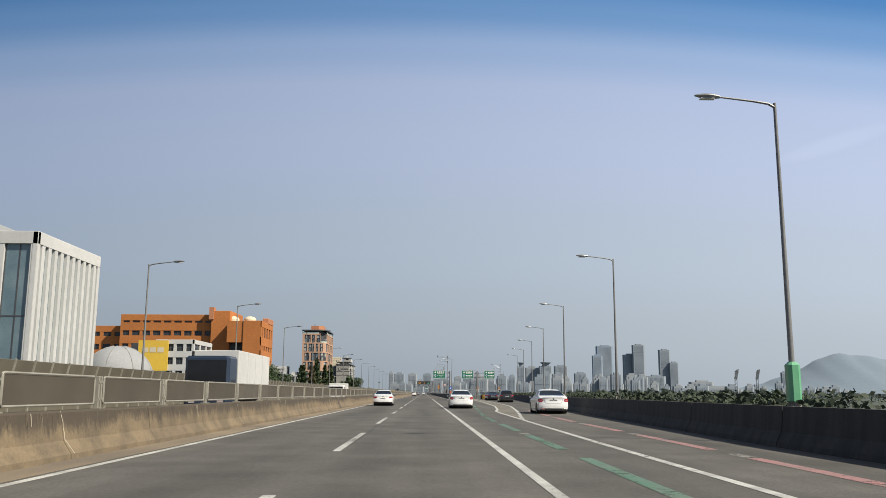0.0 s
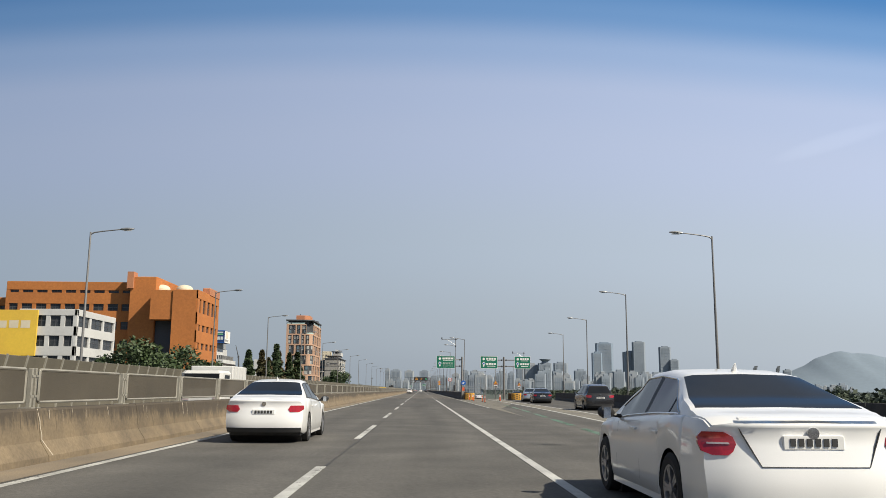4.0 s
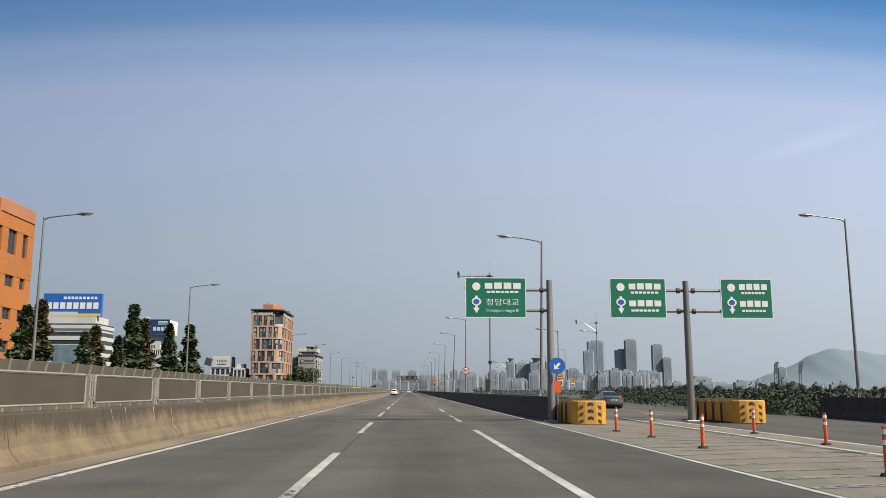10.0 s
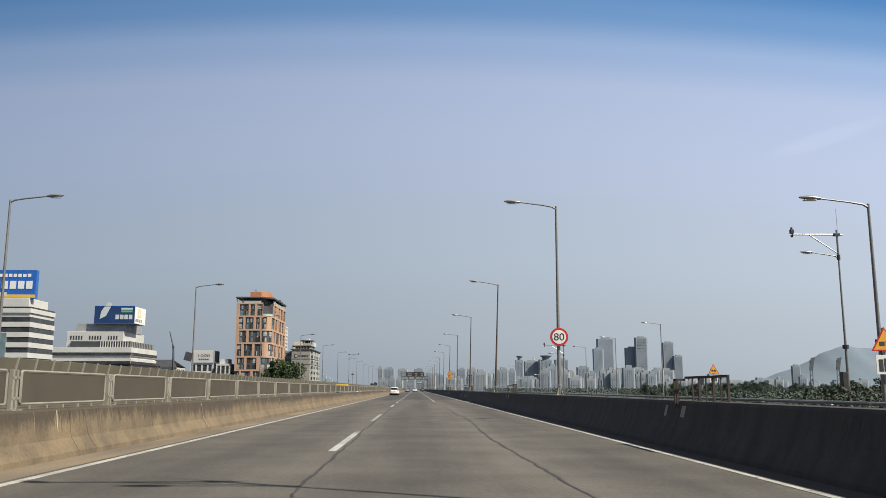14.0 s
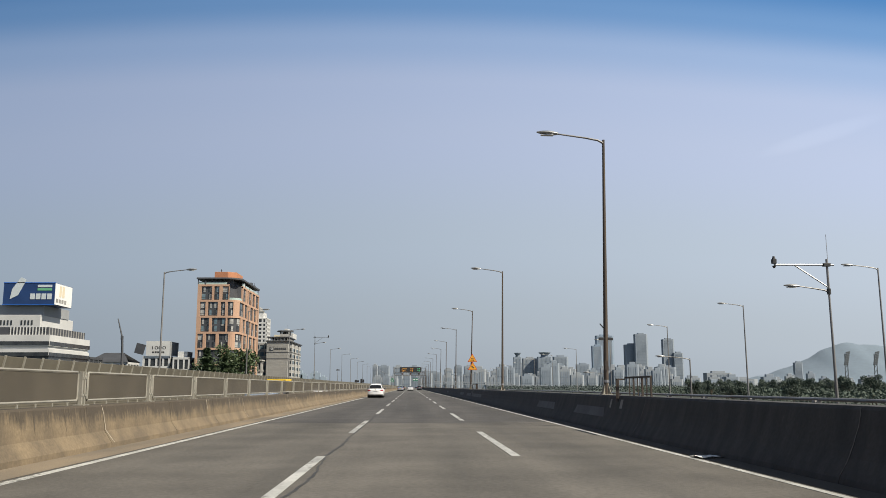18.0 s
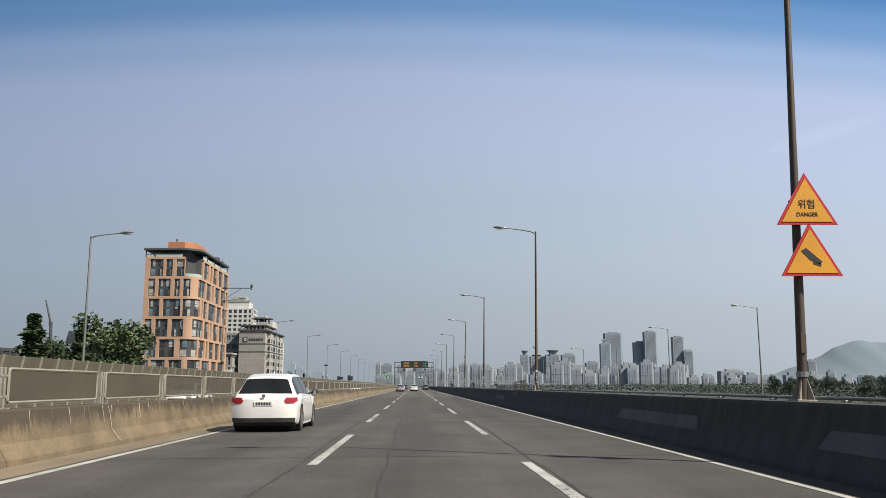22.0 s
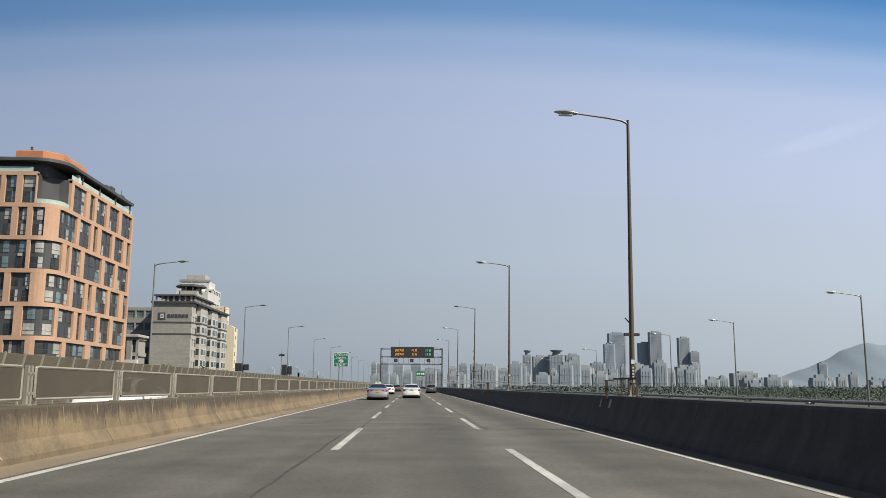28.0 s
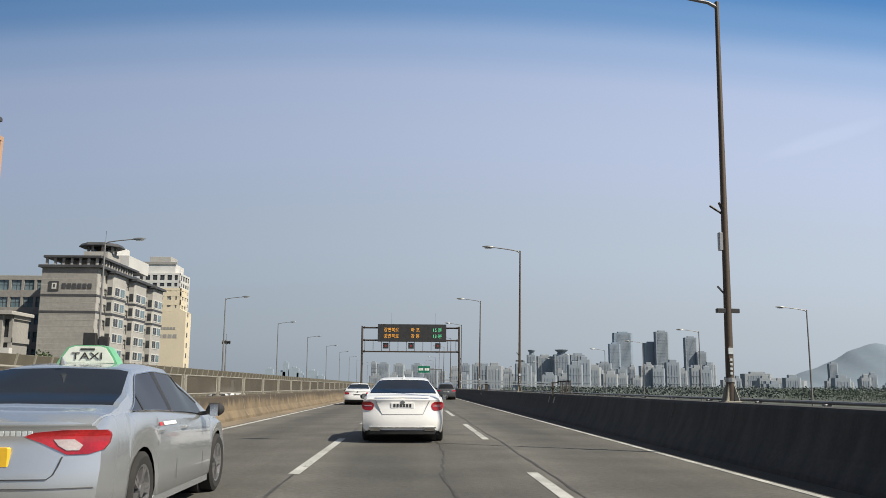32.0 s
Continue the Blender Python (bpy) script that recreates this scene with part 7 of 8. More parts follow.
def crown_data(kind, seed):
    r = random.Random(seed)
    if kind == "conifer":
        def place(r):
            u = r.random() ** 0.7
            tier = 0.75 + 0.25 * math.sin(u * 46 + seed)
            rad = (1.55 * (1 - u) + 0.12) * tier * math.sqrt(r.uniform(0.15, 1))
            a = r.uniform(0, 2 * math.pi)
            return rad * math.cos(a), rad * math.sin(a), 0.9 + 8.6 * u - 0.25 * rad
        return leaf_cloud(r, 2600, 0.36, place), [[(0, 0, 0), (0.03, 0, 4), (0, 0, 9)]]
    blobs, limbs = [], []
    for k in range(15):
        a, e = r.uniform(0, 6.28), r.uniform(0.15, 1.0)
        rad = 2.9 * math.sqrt(r.uniform(0.1, 1)) * (1.1 - 0.5 * e)
        c = (rad * math.cos(a), rad * math.sin(a), 3.0 + 4.8 * e)
        blobs.append((c, r.uniform(0.7, 1.35)))
        limbs.append([(0, 0, 1.6 + 1.5 * e), (c[0] * 0.5, c[1] * 0.5, 2.4 + 2.6 * e), c])

    def place(r):
        c, s = r.choice(blobs)
        v = Vector((r.gauss(0, 1), r.gauss(0, 1), r.gauss(0, 0.8))).normalized() * s * r.uniform(0.5, 1.05)
        return c[0] + v.x, c[1] + v.y, c[2] + v.z
    return leaf_cloud(r, 3000, 0.34, place), [[(0, 0, 0), (0.1, 0.05, 2.5), (0, 0.1, 6)]] + limbs


TREES = {}
for kind, seed, mat in (("conifer", 1, "leaf_dark"), ("conifer", 2, "leaf_brown"), ("conifer", 3, "leaf_dark"), ("broad", 4, "leaf"), ("broad", 5, "leaf_dark"), ("broad", 6, "leaf"), ("broad", 7, "leaf_park"), ("broad", 8, "leaf_park")):
    g, limbs = crown_data(kind, seed)
    tk = Geo()
    for k, l in enumerate(limbs):
        tk.tube(l, [0.2, 0.13, 0.04] if k == 0 else [0.07, 0.05, 0.02], 6)
    TREES[kind, seed] = (g.data("crown", M[mat]), tk.data("trunk", M["bark"]))


def tree(kind, seed, x, y, s, z=GROUND, label="", wide=1.0):
    t = thing("tree", label or ("dark conical conifer behind the noise wall" if kind == "conifer" else "leafy green broadleaf tree behind the wall"), "tree", (x, y, z), "trees")
    cr, tk = TREES[kind, seed]
    r = random.Random(int(x * 7 + y * 3))
    m = Matrix.Rotation(r.uniform(0, 6.28), 4, "Z") @ Matrix.Diagonal((wide * s * r.uniform(0.9, 1.1), wide * s * r.uniform(0.9, 1.1), s, 1))
    part("trunk", tk, None, t, at=m)
    part("crown", cr, None, t, at=m)
    return t


r = random.Random(5)
for k in range(10):
    tree("conifer", 1 + k % 3, -28.0 + r.uniform(-2, 1.5), 196 + 5.4 * k + r.uniform(-1, 1), (r.uniform(1.3, 1.48) if k > 5 else r.uniform(1.0, 1.2)), label="brown-green conical conifer behind the wall" if k % 3 == 1 else "", wide=1.5)
for k in range(9):
    tree("broad", 4 + k % 3, -31.0 + r.uniform(-3, 2), 150 + 5 * k, r.uniform(0.95, 1.2))
for x, y, k in ((-35.8, 438, 1.6), (-41.0, 446, 1.5), (-40.5, 452, 1.3), (-36.5, 430, 1.0), (-41.5, 436, 1.2), (-45, 447, 1.1), (-46, 424, 0.95), (-50, 455, 1.1)):
    tree("broad", 4 + int(x * -3) % 3, x, y, k)
for x, y, k in ((-38.1, 422, 1.27), (-36.2, 429, 1.15)):
    tree("conifer", 1, x, y, k, wide=1.9)
for k in range(6):
    tree("broad", 4 + k % 3, -42 + r.uniform(-4, 4), 585 + 9 * k, r.uniform(0.9, 1.1))
# clumps of park trees beyond the side road, leaves lightened to imitate haze
for k in range(46):
    y = r.uniform(430, 610)
    x = float(np.interp(y, [430, 610], [64, 112])) + r.uniform(0, 45)
    tree("broad", 7 + k % 2, x, y, r.uniform(0.62, 0.9), label="dark green park tree by the river")
for k in range(64):
    y = r.choice((330, 420, 520, 610, 700, 820)) + r.gauss(0, 14)
    x = float(np.interp(y, [300, 1000], [90, 300])) + r.uniform(-12, 45)
    tree("broad", 7 + k % 2, x, y, r.uniform(0.62, 0.92), label="dark green park tree by the river")
for k in range(26):
    tree("broad", 4 + k % 3, 30 + r.uniform(0, 16), 60 + 7.0 * k, r.uniform(0.5, 0.62), label="dark green tree behind the outer barrier")


def belt(name, label, n, size, place, mat, seed):
    r = random.Random(seed)
    ob = structure(name, leaf_cloud(r, n, size, place), mat, label, "stuff")
    return ob


belt("hedge", "dense dark green hedge behind the outer barrier", 30000, 0.19, lambda r: (lambda y, z: (right_edge(min(y, 178)) + 1.3 + r.uniform(-0.5, 0.9), y, z))(r.uniform(-40, 240), r.uniform(0.2, 1.35) - abs(r.gauss(0, 0.12))), "leaf_hedge", 31)


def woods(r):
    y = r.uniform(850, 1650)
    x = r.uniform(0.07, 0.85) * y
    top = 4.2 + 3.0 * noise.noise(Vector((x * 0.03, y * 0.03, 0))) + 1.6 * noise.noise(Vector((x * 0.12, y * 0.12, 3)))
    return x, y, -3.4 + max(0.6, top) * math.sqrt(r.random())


# far tree belt; its grey tint is painted haze
belt("far_woods", "belt of far riverside trees with haze in their grey-green", 100000, 1.15, woods, "leaf_far_hazed", 34)
belt("park_bushes", "green bushes along the riverside", 60000, 0.55, lambda r: (lambda y, u: (float(np.interp(y, [200, 900], [44, 170])) + 70 * u, y, -3.5 + (3.9 + 1.3 * noise.noise(Vector((y * 0.06, u * 3, 0)))) * math.sqrt(r.random())))(r.uniform(200, 950), r.random() ** 2), "leaf_park", 33)
for x, y in ((334, 900), (357, 900)):
    t = thing("floodlight_mast", "far lattice floodlight mast", "mast", (x, y, GROUND), "floodlight masts")
    for a in (-1.3, 1.3):
        part("leg", Geo().tube([(a, 0, 0), (a * 0.7 + 0.8, 0, 29)], 0.28, 5), M["mast_far"], t)
    for k in range(6):
        part("brace", Geo().tube([(-1.2, 0, 3 + 3.6 * k), (1.2, 0, 6 + 3.6 * k)], 0.2, 4), M["mast_far"], t)
    for k in range(8):
        part("lamp_row", Geo().box(-1.7, 1.7, -0.3, 0.3, -0.55, 0.55, 0.05), M["mast_far"], t, at=pose(0.2 + 0.3 * k, -0.3, 21.0 + 1.3 * k, 0, -12, 0))


# ---- vehicles ----
SHAPES = {
    # rear-to-front stations as shares of the length: roof line, shoulder line, half width share
    "sedan": dict(roof=([0, 0.03, 0.12, 0.20, 0.33, 0.44, 0.56, 0.66, 0.75, 0.88, 0.96, 1.0], [0.66, 0.70, 0.725, 0.80, 0.965, 1.0, 0.985, 0.86, 0.655, 0.60, 0.52, 0.44]),
                  belt=([0, 0.03, 0.2, 0.5, 0.72, 0.9, 1.0], [0.635, 0.68, 0.69, 0.64, 0.605, 0.55, 0.42]), rear=(0.135, 0.32), front=(0.58, 0.735), side=(0.165, 0.705), lid=0.10, glass=(0.19, 0.34, 0.56, 0.69)),
    "suv": dict(roof=([0, 0.02, 0.06, 0.13, 0.25, 0.5, 0.62, 0.70, 0.76, 0.90, 0.97, 1.0], [0.55, 0.60, 0.72, 0.93, 0.99, 1.0, 0.98, 0.86, 0.68, 0.63, 0.55, 0.45]),
                belt=([0, 0.03, 0.2, 0.5, 0.72, 0.9, 1.0], [0.53, 0.58, 0.63, 0.61, 0.60, 0.56, 0.42]), rear=(0.035, 0.12), front=(0.62, 0.755), side=(0.10, 0.72), lid=0.06, glass=(0.11, 0.2, 0.6, 0.71)),
}


def car(name, label, x, y, turn=0.0, paint="white_car", shape="sedan", L=4.85, W=1.86, H=1.475, base=2.8, over=1.05, z=0.0, lamps=None, taxi=False, plate="sign_white", spokes=5, tyre=0.335):
    """A car; x, y is the middle of its tail when it heads to +y."""
    t = thing(name, label, "car", (x, y, z), "", turn)
    S = SHAPES[shape]
    hw = W / 2
    axles = (over, over + base)
    arch = tyre + 0.045
    st = set(np.linspace(0, L, 41).round(3))
    for a in axles:
        st |= {round(a + arch * math.cos(q), 3) for q in np.linspace(0, math.pi, 11)}
    for q in (*S["rear"], *S["front"], *S["side"]):
        st.add(round(q * L, 3))
    st = sorted(st)

    def tail(px, pz):
        return 0.20 * min(1.0, abs(px) / hw) ** 3.2 + S["lid"] * min(1, max(0, (pz / H - 0.42) / 0.25)) + 0.05 * max(0, 0.36 - pz) / 0.36 - (0.045 * math.exp(-((pz - 0.41) / 0.1) ** 2) + 0.05 * math.exp(-((pz - 0.65 * H) / 0.06) ** 2) if shape == "sedan" else 0.0)

    def nose(px, pz):
        return 0.34 * min(1.0, abs(px) / hw) ** 2.6 + 0.10 * max(0, (pz / H - 0.32)) / 0.2

    def bend(px, py, pz):
        k = max(0.0, 1 - py / 0.75)
        f = max(0.0, 1 - (L - py) / 0.9)
        return px, py + k * tail(px, pz) - f * nose(px, pz), pz

    def section(s):
        u = s / L
        zr, zb = float(np.interp(u, *S["roof"])) * H, float(np.interp(u, *S["belt"])) * H
        w = hw * float(np.interp(u, [0, 0.06, 0.2, 0.8, 0.94, 1.0], [0.945, 0.975, 1.0, 1.0, 0.97, 0.90]))
        low = float(np.interp(u, [0, 0.05, 0.1, 0.9, 0.96, 1], [0.27, 0.23, 0.20, 0.20, 0.22, 0.26]))
        for a in axles:
            d = abs(s - a)
            if d < arch:
                low = max(low, tyre + math.sqrt(arch * arch - d * d) - 0.01)
        k = min(1.0, max(0.0, (zr - zb) / (0.30 * H)))
        wt = (w - 0.07) - k * 0.135 * W
        mid = 0.36 * H
        lip = 0.015 if low > 0.28 else 0.06
        pts = [(w - lip, low), (w - lip * 0.25, low + 0.05)]
        for f, inset in ((0.25, 0.0), (0.5, -0.004), (0.75, 0.012), (0.93, 0.03)):
            zz = low + 0.06 + (zb - low - 0.06) * f
            pts.append((w - inset, max(zz, low + 0.055 + 0.004 * len(pts))))
        pts.append((w - 0.055, zb))
        pts.append((w - 0.075, zb + 0.012 * k))
        pts.append((wt + 0.012, zb + (zr - zb) * (0.84 if k > 0.1 else 0.4)))
        pts.append((wt - 0.035, zb + (zr - zb) * (0.94 if k > 0.1 else 0.6)))
        pts.append((wt - 0.13, zb + (zr - zb) * 0.985))
        pts.append((wt * 0.45, zr))
        pts.append((0.0, zr + 0.006))
        return pts

    secs = [section(s) for s in st]
    n = len(secs[0])
    geos = {k: Geo() for k in ("body", "rear_window", "windscreen")}
    mid_pillar = 0.435 * L if shape == "sedan" else 0.42 * L
    for i in range(len(st) - 1):
        a, b = st[i], st[i + 1]
        c = (a + b) / 2
        for j in range(n - 1):
            key = "body"
            if j >= 9 and S["rear"][0] * L <= c <= S["rear"][1] * L:
                key = "rear_window"
            elif j >= 10 and S["front"][0] * L <= c <= S["front"][1] * L:
                key = "windscreen"
            for s in (1, -1):
                p = [bend(s * secs[i][j][0], a, secs[i][j][1]), bend(s * secs[i + 1][j][0], b, secs[i + 1][j][1]),
                     bend(s * secs[i + 1][j + 1][0], b, secs[i + 1][j + 1][1]), bend(s * secs[i][j + 1][0], a, secs[i][j + 1][1])]
                geos[key].face(*(p if s > 0 else p[::-1]))
    for idx, s in ((0, st[0]), (len(st) - 1, st[-1])):
        rows = []
        for j in range(n):
            px, pz = secs[idx][j]
            rows.append([bend(px * q, s, pz) for q in np.linspace(-1, 1, 15)])
        geos["body"].grid(rows)
    body = part("body", geos["body"], M[paint], t, smooth=True)
    for key in ("rear_window", "windscreen"):
        geos[key].smooth = True
        part(key, geos[key], M["glass"], t)
    # side glass: an arched outline laid on the cabin's flank
    tail_u, rise_u, fall_u, end_u = S["glass"]

    def flank(u, f, s, off):
        sec = section(u * L)
        a, b = Vector(sec[7]), Vector(sec[8])
        p = a.lerp(b, f)
        return bend(s * (p.x + off), u * L, p.y)

    def arch_top(u):
        if u < rise_u:
            return 0.14 + 0.84 * math.sin(0.5 * math.pi * (u - tail_u) / (rise_u - tail_u)) ** 0.8
        if u > fall_u:
            return 0.98 - 0.30 * (u - fall_u) / (end_u - fall_u)
        return 0.98
    for s in (1, -1):
        for a, b, name, mat, off in ((tail_u, mid_pillar / L - 0.012, "side_window", "glass", 0.004), (mid_pillar / L + 0.012, end_u, "side_window", "glass", 0.004), (mid_pillar / L - 0.012, mid_pillar / L + 0.012, "pillar", "dark", 0.005), (tail_u + 0.062, tail_u + 0.07, "window_bar", "dark", 0.008)):
            us = np.linspace(a, b, 15 if name == "side_window" else 2)
            rows = [[flank(u, 0.07 + (arch_top(u) - 0.07) * q, s, off) for u in us] for q in (0.0, 0.33, 0.66, 1.0)]
            part(name, Geo().grid(rows if s > 0 else rows[::-1]), M[mat], t, smooth=name == "side_window")
        us = np.linspace(tail_u - 0.004, end_u, 34)
        rim = [flank(u, 0.06, s, 0.006) for u in us[::-1]] + [flank(u, arch_top(max(u, tail_u)) + 0.02, s, 0.006) for u in us]
        part("window_trim", Geo().tube(rim, 0.008, 5), M["chrome" if lamps else "dark"], t)
    # floor pan and dark wheel wells
    part("underbody", Geo().box(-hw + 0.12, hw - 0.12, 0.35, L - 0.4, 0.17, 0.45), M["dark"], t)
    for a in axles:
        part("wheel_well", Geo().tube([(-hw + 0.16, a, tyre), (hw - 0.16, a, tyre)], arch + 0.01, 20), M["dark"], t)

    def on_tail(name, zs, xs, mat, off=0.012, parent=t, both=True):
        """A panel that follows the tail: rows of heights, each with its own inner and outer reach."""
        for s in ((1, -1) if both else (1,)):
            rows = []
            for zz, (xa, xb) in zip(zs, xs):
                rows.append([(s * q, tail(q, zz) - off, zz) for q in np.linspace(xa, xb, 9)])
            g = Geo().grid(rows)
            back = Geo().grid([[(px, py + off + 0.02, pz) for px, py, pz in row] for row in rows])
            g.v += back.v
            k = len(rows) * 9
            g.f += [tuple(q + k for q in f) for f in back.f]
            edge = [q for q in range(9)] + [9 * rr + 8 for rr in range(1, len(rows))] + [k - 1 - q for q in range(1, 9)] + [9 * rr for rr in range(len(rows) - 2, 0, -1)]
            for q in range(len(edge)):
                e, f = edge[q], edge[(q + 1) % len(edge)]
                g.f.append((e, f, f + k, e + k))
            part(name, g, M[mat], parent, smooth=True)

    Z = lambda f: f * H
    if lamps == "taxi":
        on_tail("tail_light", [0.715, 0.745, 0.795, 0.845, 0.875, 0.893], [(0.66, 0.80), (0.60, 0.89), (0.49, 0.92), (0.35, 0.925), (0.42, 0.92), (0.62, 0.90)], "red_lens")
        on_tail("tail_light_lens", [0.745, 0.78, 0.825], [(0.66, 0.74), (0.60, 0.76), (0.56, 0.70)], "clear_lens", 0.02)
        on_tail("reflector", [0.255, 0.285, 0.30], [(0.42, 0.70), (0.40, 0.80), (0.55, 0.80)], "red_lens", 0.014)
        on_tail("lid_seam", [0.535, 0.542], [(0, 0.55), (0, 0.55)], "dark", 0.016)
        on_tail("lid_seam", [0.538, 0.57, 0.63, 0.70], [(0.545, 0.552), (0.585, 0.592), (0.61, 0.617), (0.63, 0.637)], "dark", 0.014)
        on_tail("bumper_crease", [0.47, 0.476], [(0, 0.86), (0, 0.86)], "dark", 0.003)
        on_tail("diffuser", [0.20, 0.25], [(0, 0.66), (0, 0.6)], "dark", 0.008)
    elif lamps == "saloon":
        on_tail("tail_light", [0.71, 0.74, 0.80, 0.86, 0.90], [(0.70, 0.82), (0.66, 0.89), (0.63, 0.91), (0.65, 0.91), (0.72, 0.88)], "red_lens")
        on_tail("tail_light_lens", [0.80, 0.815], [(0.68, 0.85), (0.69, 0.85)], "clear_lens", 0.02)
        on_tail("chrome_strip", [0.33, 0.35], [(0, 0.74), (0, 0.74)], "chrome", 0.02)
        on_tail("exhaust_trim", [0.27, 0.29, 0.33], [(0.50, 0.70), (0.47, 0.72), (0.50, 0.70)], "chrome", 0.022)
        on_tail("diffuser", [0.20, 0.285], [(0, 0.72), (0, 0.76)], "dark", 0.012)
        on_tail("lid_seam", [0.62, 0.626], [(0, 0.45), (0, 0.45)], "dark", 0.005)
        on_tail("lid_seam", [0.626, 0.93], [(0.45, 0.455), (0.60, 0.605)], "dark", 0.005)
        on_tail("lid_spoiler", [1.0, 1.018], [(0, 0.60), (0, 0.60)], paint, 0.03)
    else:
        on_tail("tail_light", [Z(0.48), Z(0.52), Z(0.58)], [(0.60, 0.80), (0.55, hw * 0.96), (0.60, hw * 0.95)], "red_lens")
        on_tail("bumper", [Z(0.17), Z(0.24)], [(0, hw * 0.9), (0, hw * 0.92)], "dark", 0.01)
    pz = 0.70 if lamps == "taxi" else 0.82 if lamps == "saloon" else Z(0.48)
    p = part("number_plate", Geo().box(-0.27 if taxi else -0.26, 0.27 if taxi else 0.26, -0.022, 0.02, pz - (0.07 if taxi else 0.055), pz + (0.07 if taxi else 0.055), 0.01), M[plate], t, at=(0, tail(0, pz), 0))
    for k in range(6):
        part("plate_bar", Geo().box(-0.2 + 0.07 * k, -0.155 + 0.07 * k, -0.03, -0.02, pz - 0.032, pz + 0.032), M["ink"], p)
    part("badge", Geo().tube([(0, tail(0, 0.88) - 0.03, Z(0.605)), (0, tail(0, 0.88), Z(0.605))], 0.05, 12), M["chrome"], t)
    # side trim
    for s in (1, -1):
        for q in (0.30 * L, 0.47 * L):
            part("door_handle", Geo().box(*sorted((s * (hw - 0.05), s * (hw + 0.008))), q - 0.02, q + 0.19, Z(0.555), Z(0.575), 0.008), M[paint], t)
        for q in (0.435 * L, 0.645 * L):
            g = Geo()
            g.grid([[(s * (float(np.interp(zz, [0.3, 0.6, 0.9], [hw + 0.003, hw + 0.004, hw - 0.03]))), q + e, zz) for e in (0, 0.007)] for zz in (0.32, 0.5, 0.7, Z(0.60))])
            part("door_seam", g, M["dark"], t)
        part("sill", Geo().box(*sorted((s * (hw - 0.14), s * (hw - 0.03))), axles[0] + arch, axles[1] - arch, 0.17, 0.24, 0.01), M[paint], t)
        mz = Z(0.655)
        m = part("mirror", Geo().tube([(s * (hw + 0.02), 0.665 * L - 0.04, mz), (s * (hw + 0.06), 0.665 * L - 0.06, mz + 0.02), (s * (hw + 0.15), 0.665 * L - 0.05, mz + 0.02), (s * (hw + 0.18), 0.665 * L - 0.02, mz + 0.02)], [0.03, 0.075, 0.075, 0.045], 10), M["dark"], t, smooth=True)
        part("mirror_glass", Geo().box(*sorted((s * (hw + 0.07), s * (hw + 0.155))), 0.665 * L - 0.14, 0.665 * L - 0.13, mz - 0.05, mz + 0.075), M["chrome"], m)
        part("mirror_stalk", Geo().tube([(s * (hw - 0.08), 0.665 * L, mz - 0.03), (s * (hw + 0.08), 0.665 * L - 0.04, mz - 0.01)], 0.025, 6), M["dark"], t)
        part("headlight", Geo().box(*sorted((s * (hw * 0.55), s * (hw * 0.86))), L - 0.36, L - 0.12, Z(0.41), Z(0.48), 0.03), M["clear_lens"], t)
    part("grille", Geo().box(-0.45, 0.45, L - 0.06, L + 0.0, Z(0.22), Z(0.40), 0.02), M["dark"], t)
    # wheels
    for a in axles:
        for s in (1, -1):
            c = Vector((s * (hw - 0.105), a, tyre))
            wh = part("wheel", Geo().tube([(-0.07 * s, 0, 0), (0.04 * s, 0, 0)], tyre * 0.55, 14), M["dark"], t, at=c)
            ty = Geo()
            prof = [(-0.1, tyre * 0.66), (-0.105, tyre * 0.86), (-0.08, tyre * 0.985), (0.08, tyre * 0.985), (0.105, tyre * 0.86), (0.095, tyre * 0.66)]
            ty.grid([[(s * px, pr * math.cos(q), pr * math.sin(q)) for px, pr in prof] for q in np.linspace(0, 2 * math.pi, 25)])
            part("tyre", ty, M["rubber"], wh, smooth=True)
            rm = Geo()
            rm.grid([[(s * px, pr * math.cos(q), pr * math.sin(q)) for px, pr in ((0.095, tyre * 0.67), (0.09, tyre * 0.60), (0.02, tyre * 0.57))] for q in np.linspace(0, 2 * math.pi, 25)])
            for k in range(spokes):
                for dd in (-0.14, 0.14):
                    q = 2 * math.pi * k / spokes
                    e = q + dd
                    aa, bb = Vector((s * 0.085, tyre * 0.14 * math.cos(q), tyre * 0.14 * math.sin(q))), Vector((s * 0.09, tyre * 0.62 * math.cos(e), tyre * 0.62 * math.sin(e)))
                    d = Vector((0, -math.sin(q), math.cos(q))) * 0.020
                    rm.face(aa - d, bb - d * 0.8, bb + d * 0.8, aa + d)
                    rm.face(aa + d, bb + d * 0.8, bb + d * 0.8 - Vector((s * 0.04, 0, 0)), aa + d - Vector((s * 0.04, 0, 0)))
                    rm.face(aa - d, bb - d * 0.8, bb - d * 0.8 - Vector((s * 0.04, 0, 0)), aa - d - Vector((s * 0.04, 0, 0)))
            rm.tube([(s * 0.05, 0, 0), (s * 0.095, 0, 0)], tyre * 0.17, 12)
            part("rim", rm, M["rim"], wh)
    if taxi:
        side = [(-0.30, 0), (0.30, 0), (0.27, 0.06), (0.20, 0.165), (0.14, 0.185), (-0.14, 0.185), (-0.20, 0.165), (-0.27, 0.06)]
        b = part("roof_sign", Geo().prism(side, 0, 0.17), M["taxi_green"], t, "green and white taxi roof sign", at=pose(0.0, 0.43 * L + 0.17, H - 0.012, 90))
        part("sign_face", Geo().prism([(x * 0.9, 0.012 + z * 0.88) for x, z in side], 0, 0.006), M["taxi_lamp"], b, at=pose(0, 0, 0.17))
        cap = words("lettering", "TAXI", 0.10, M["ink"], b, (0, 0, 0), wide=0.30)
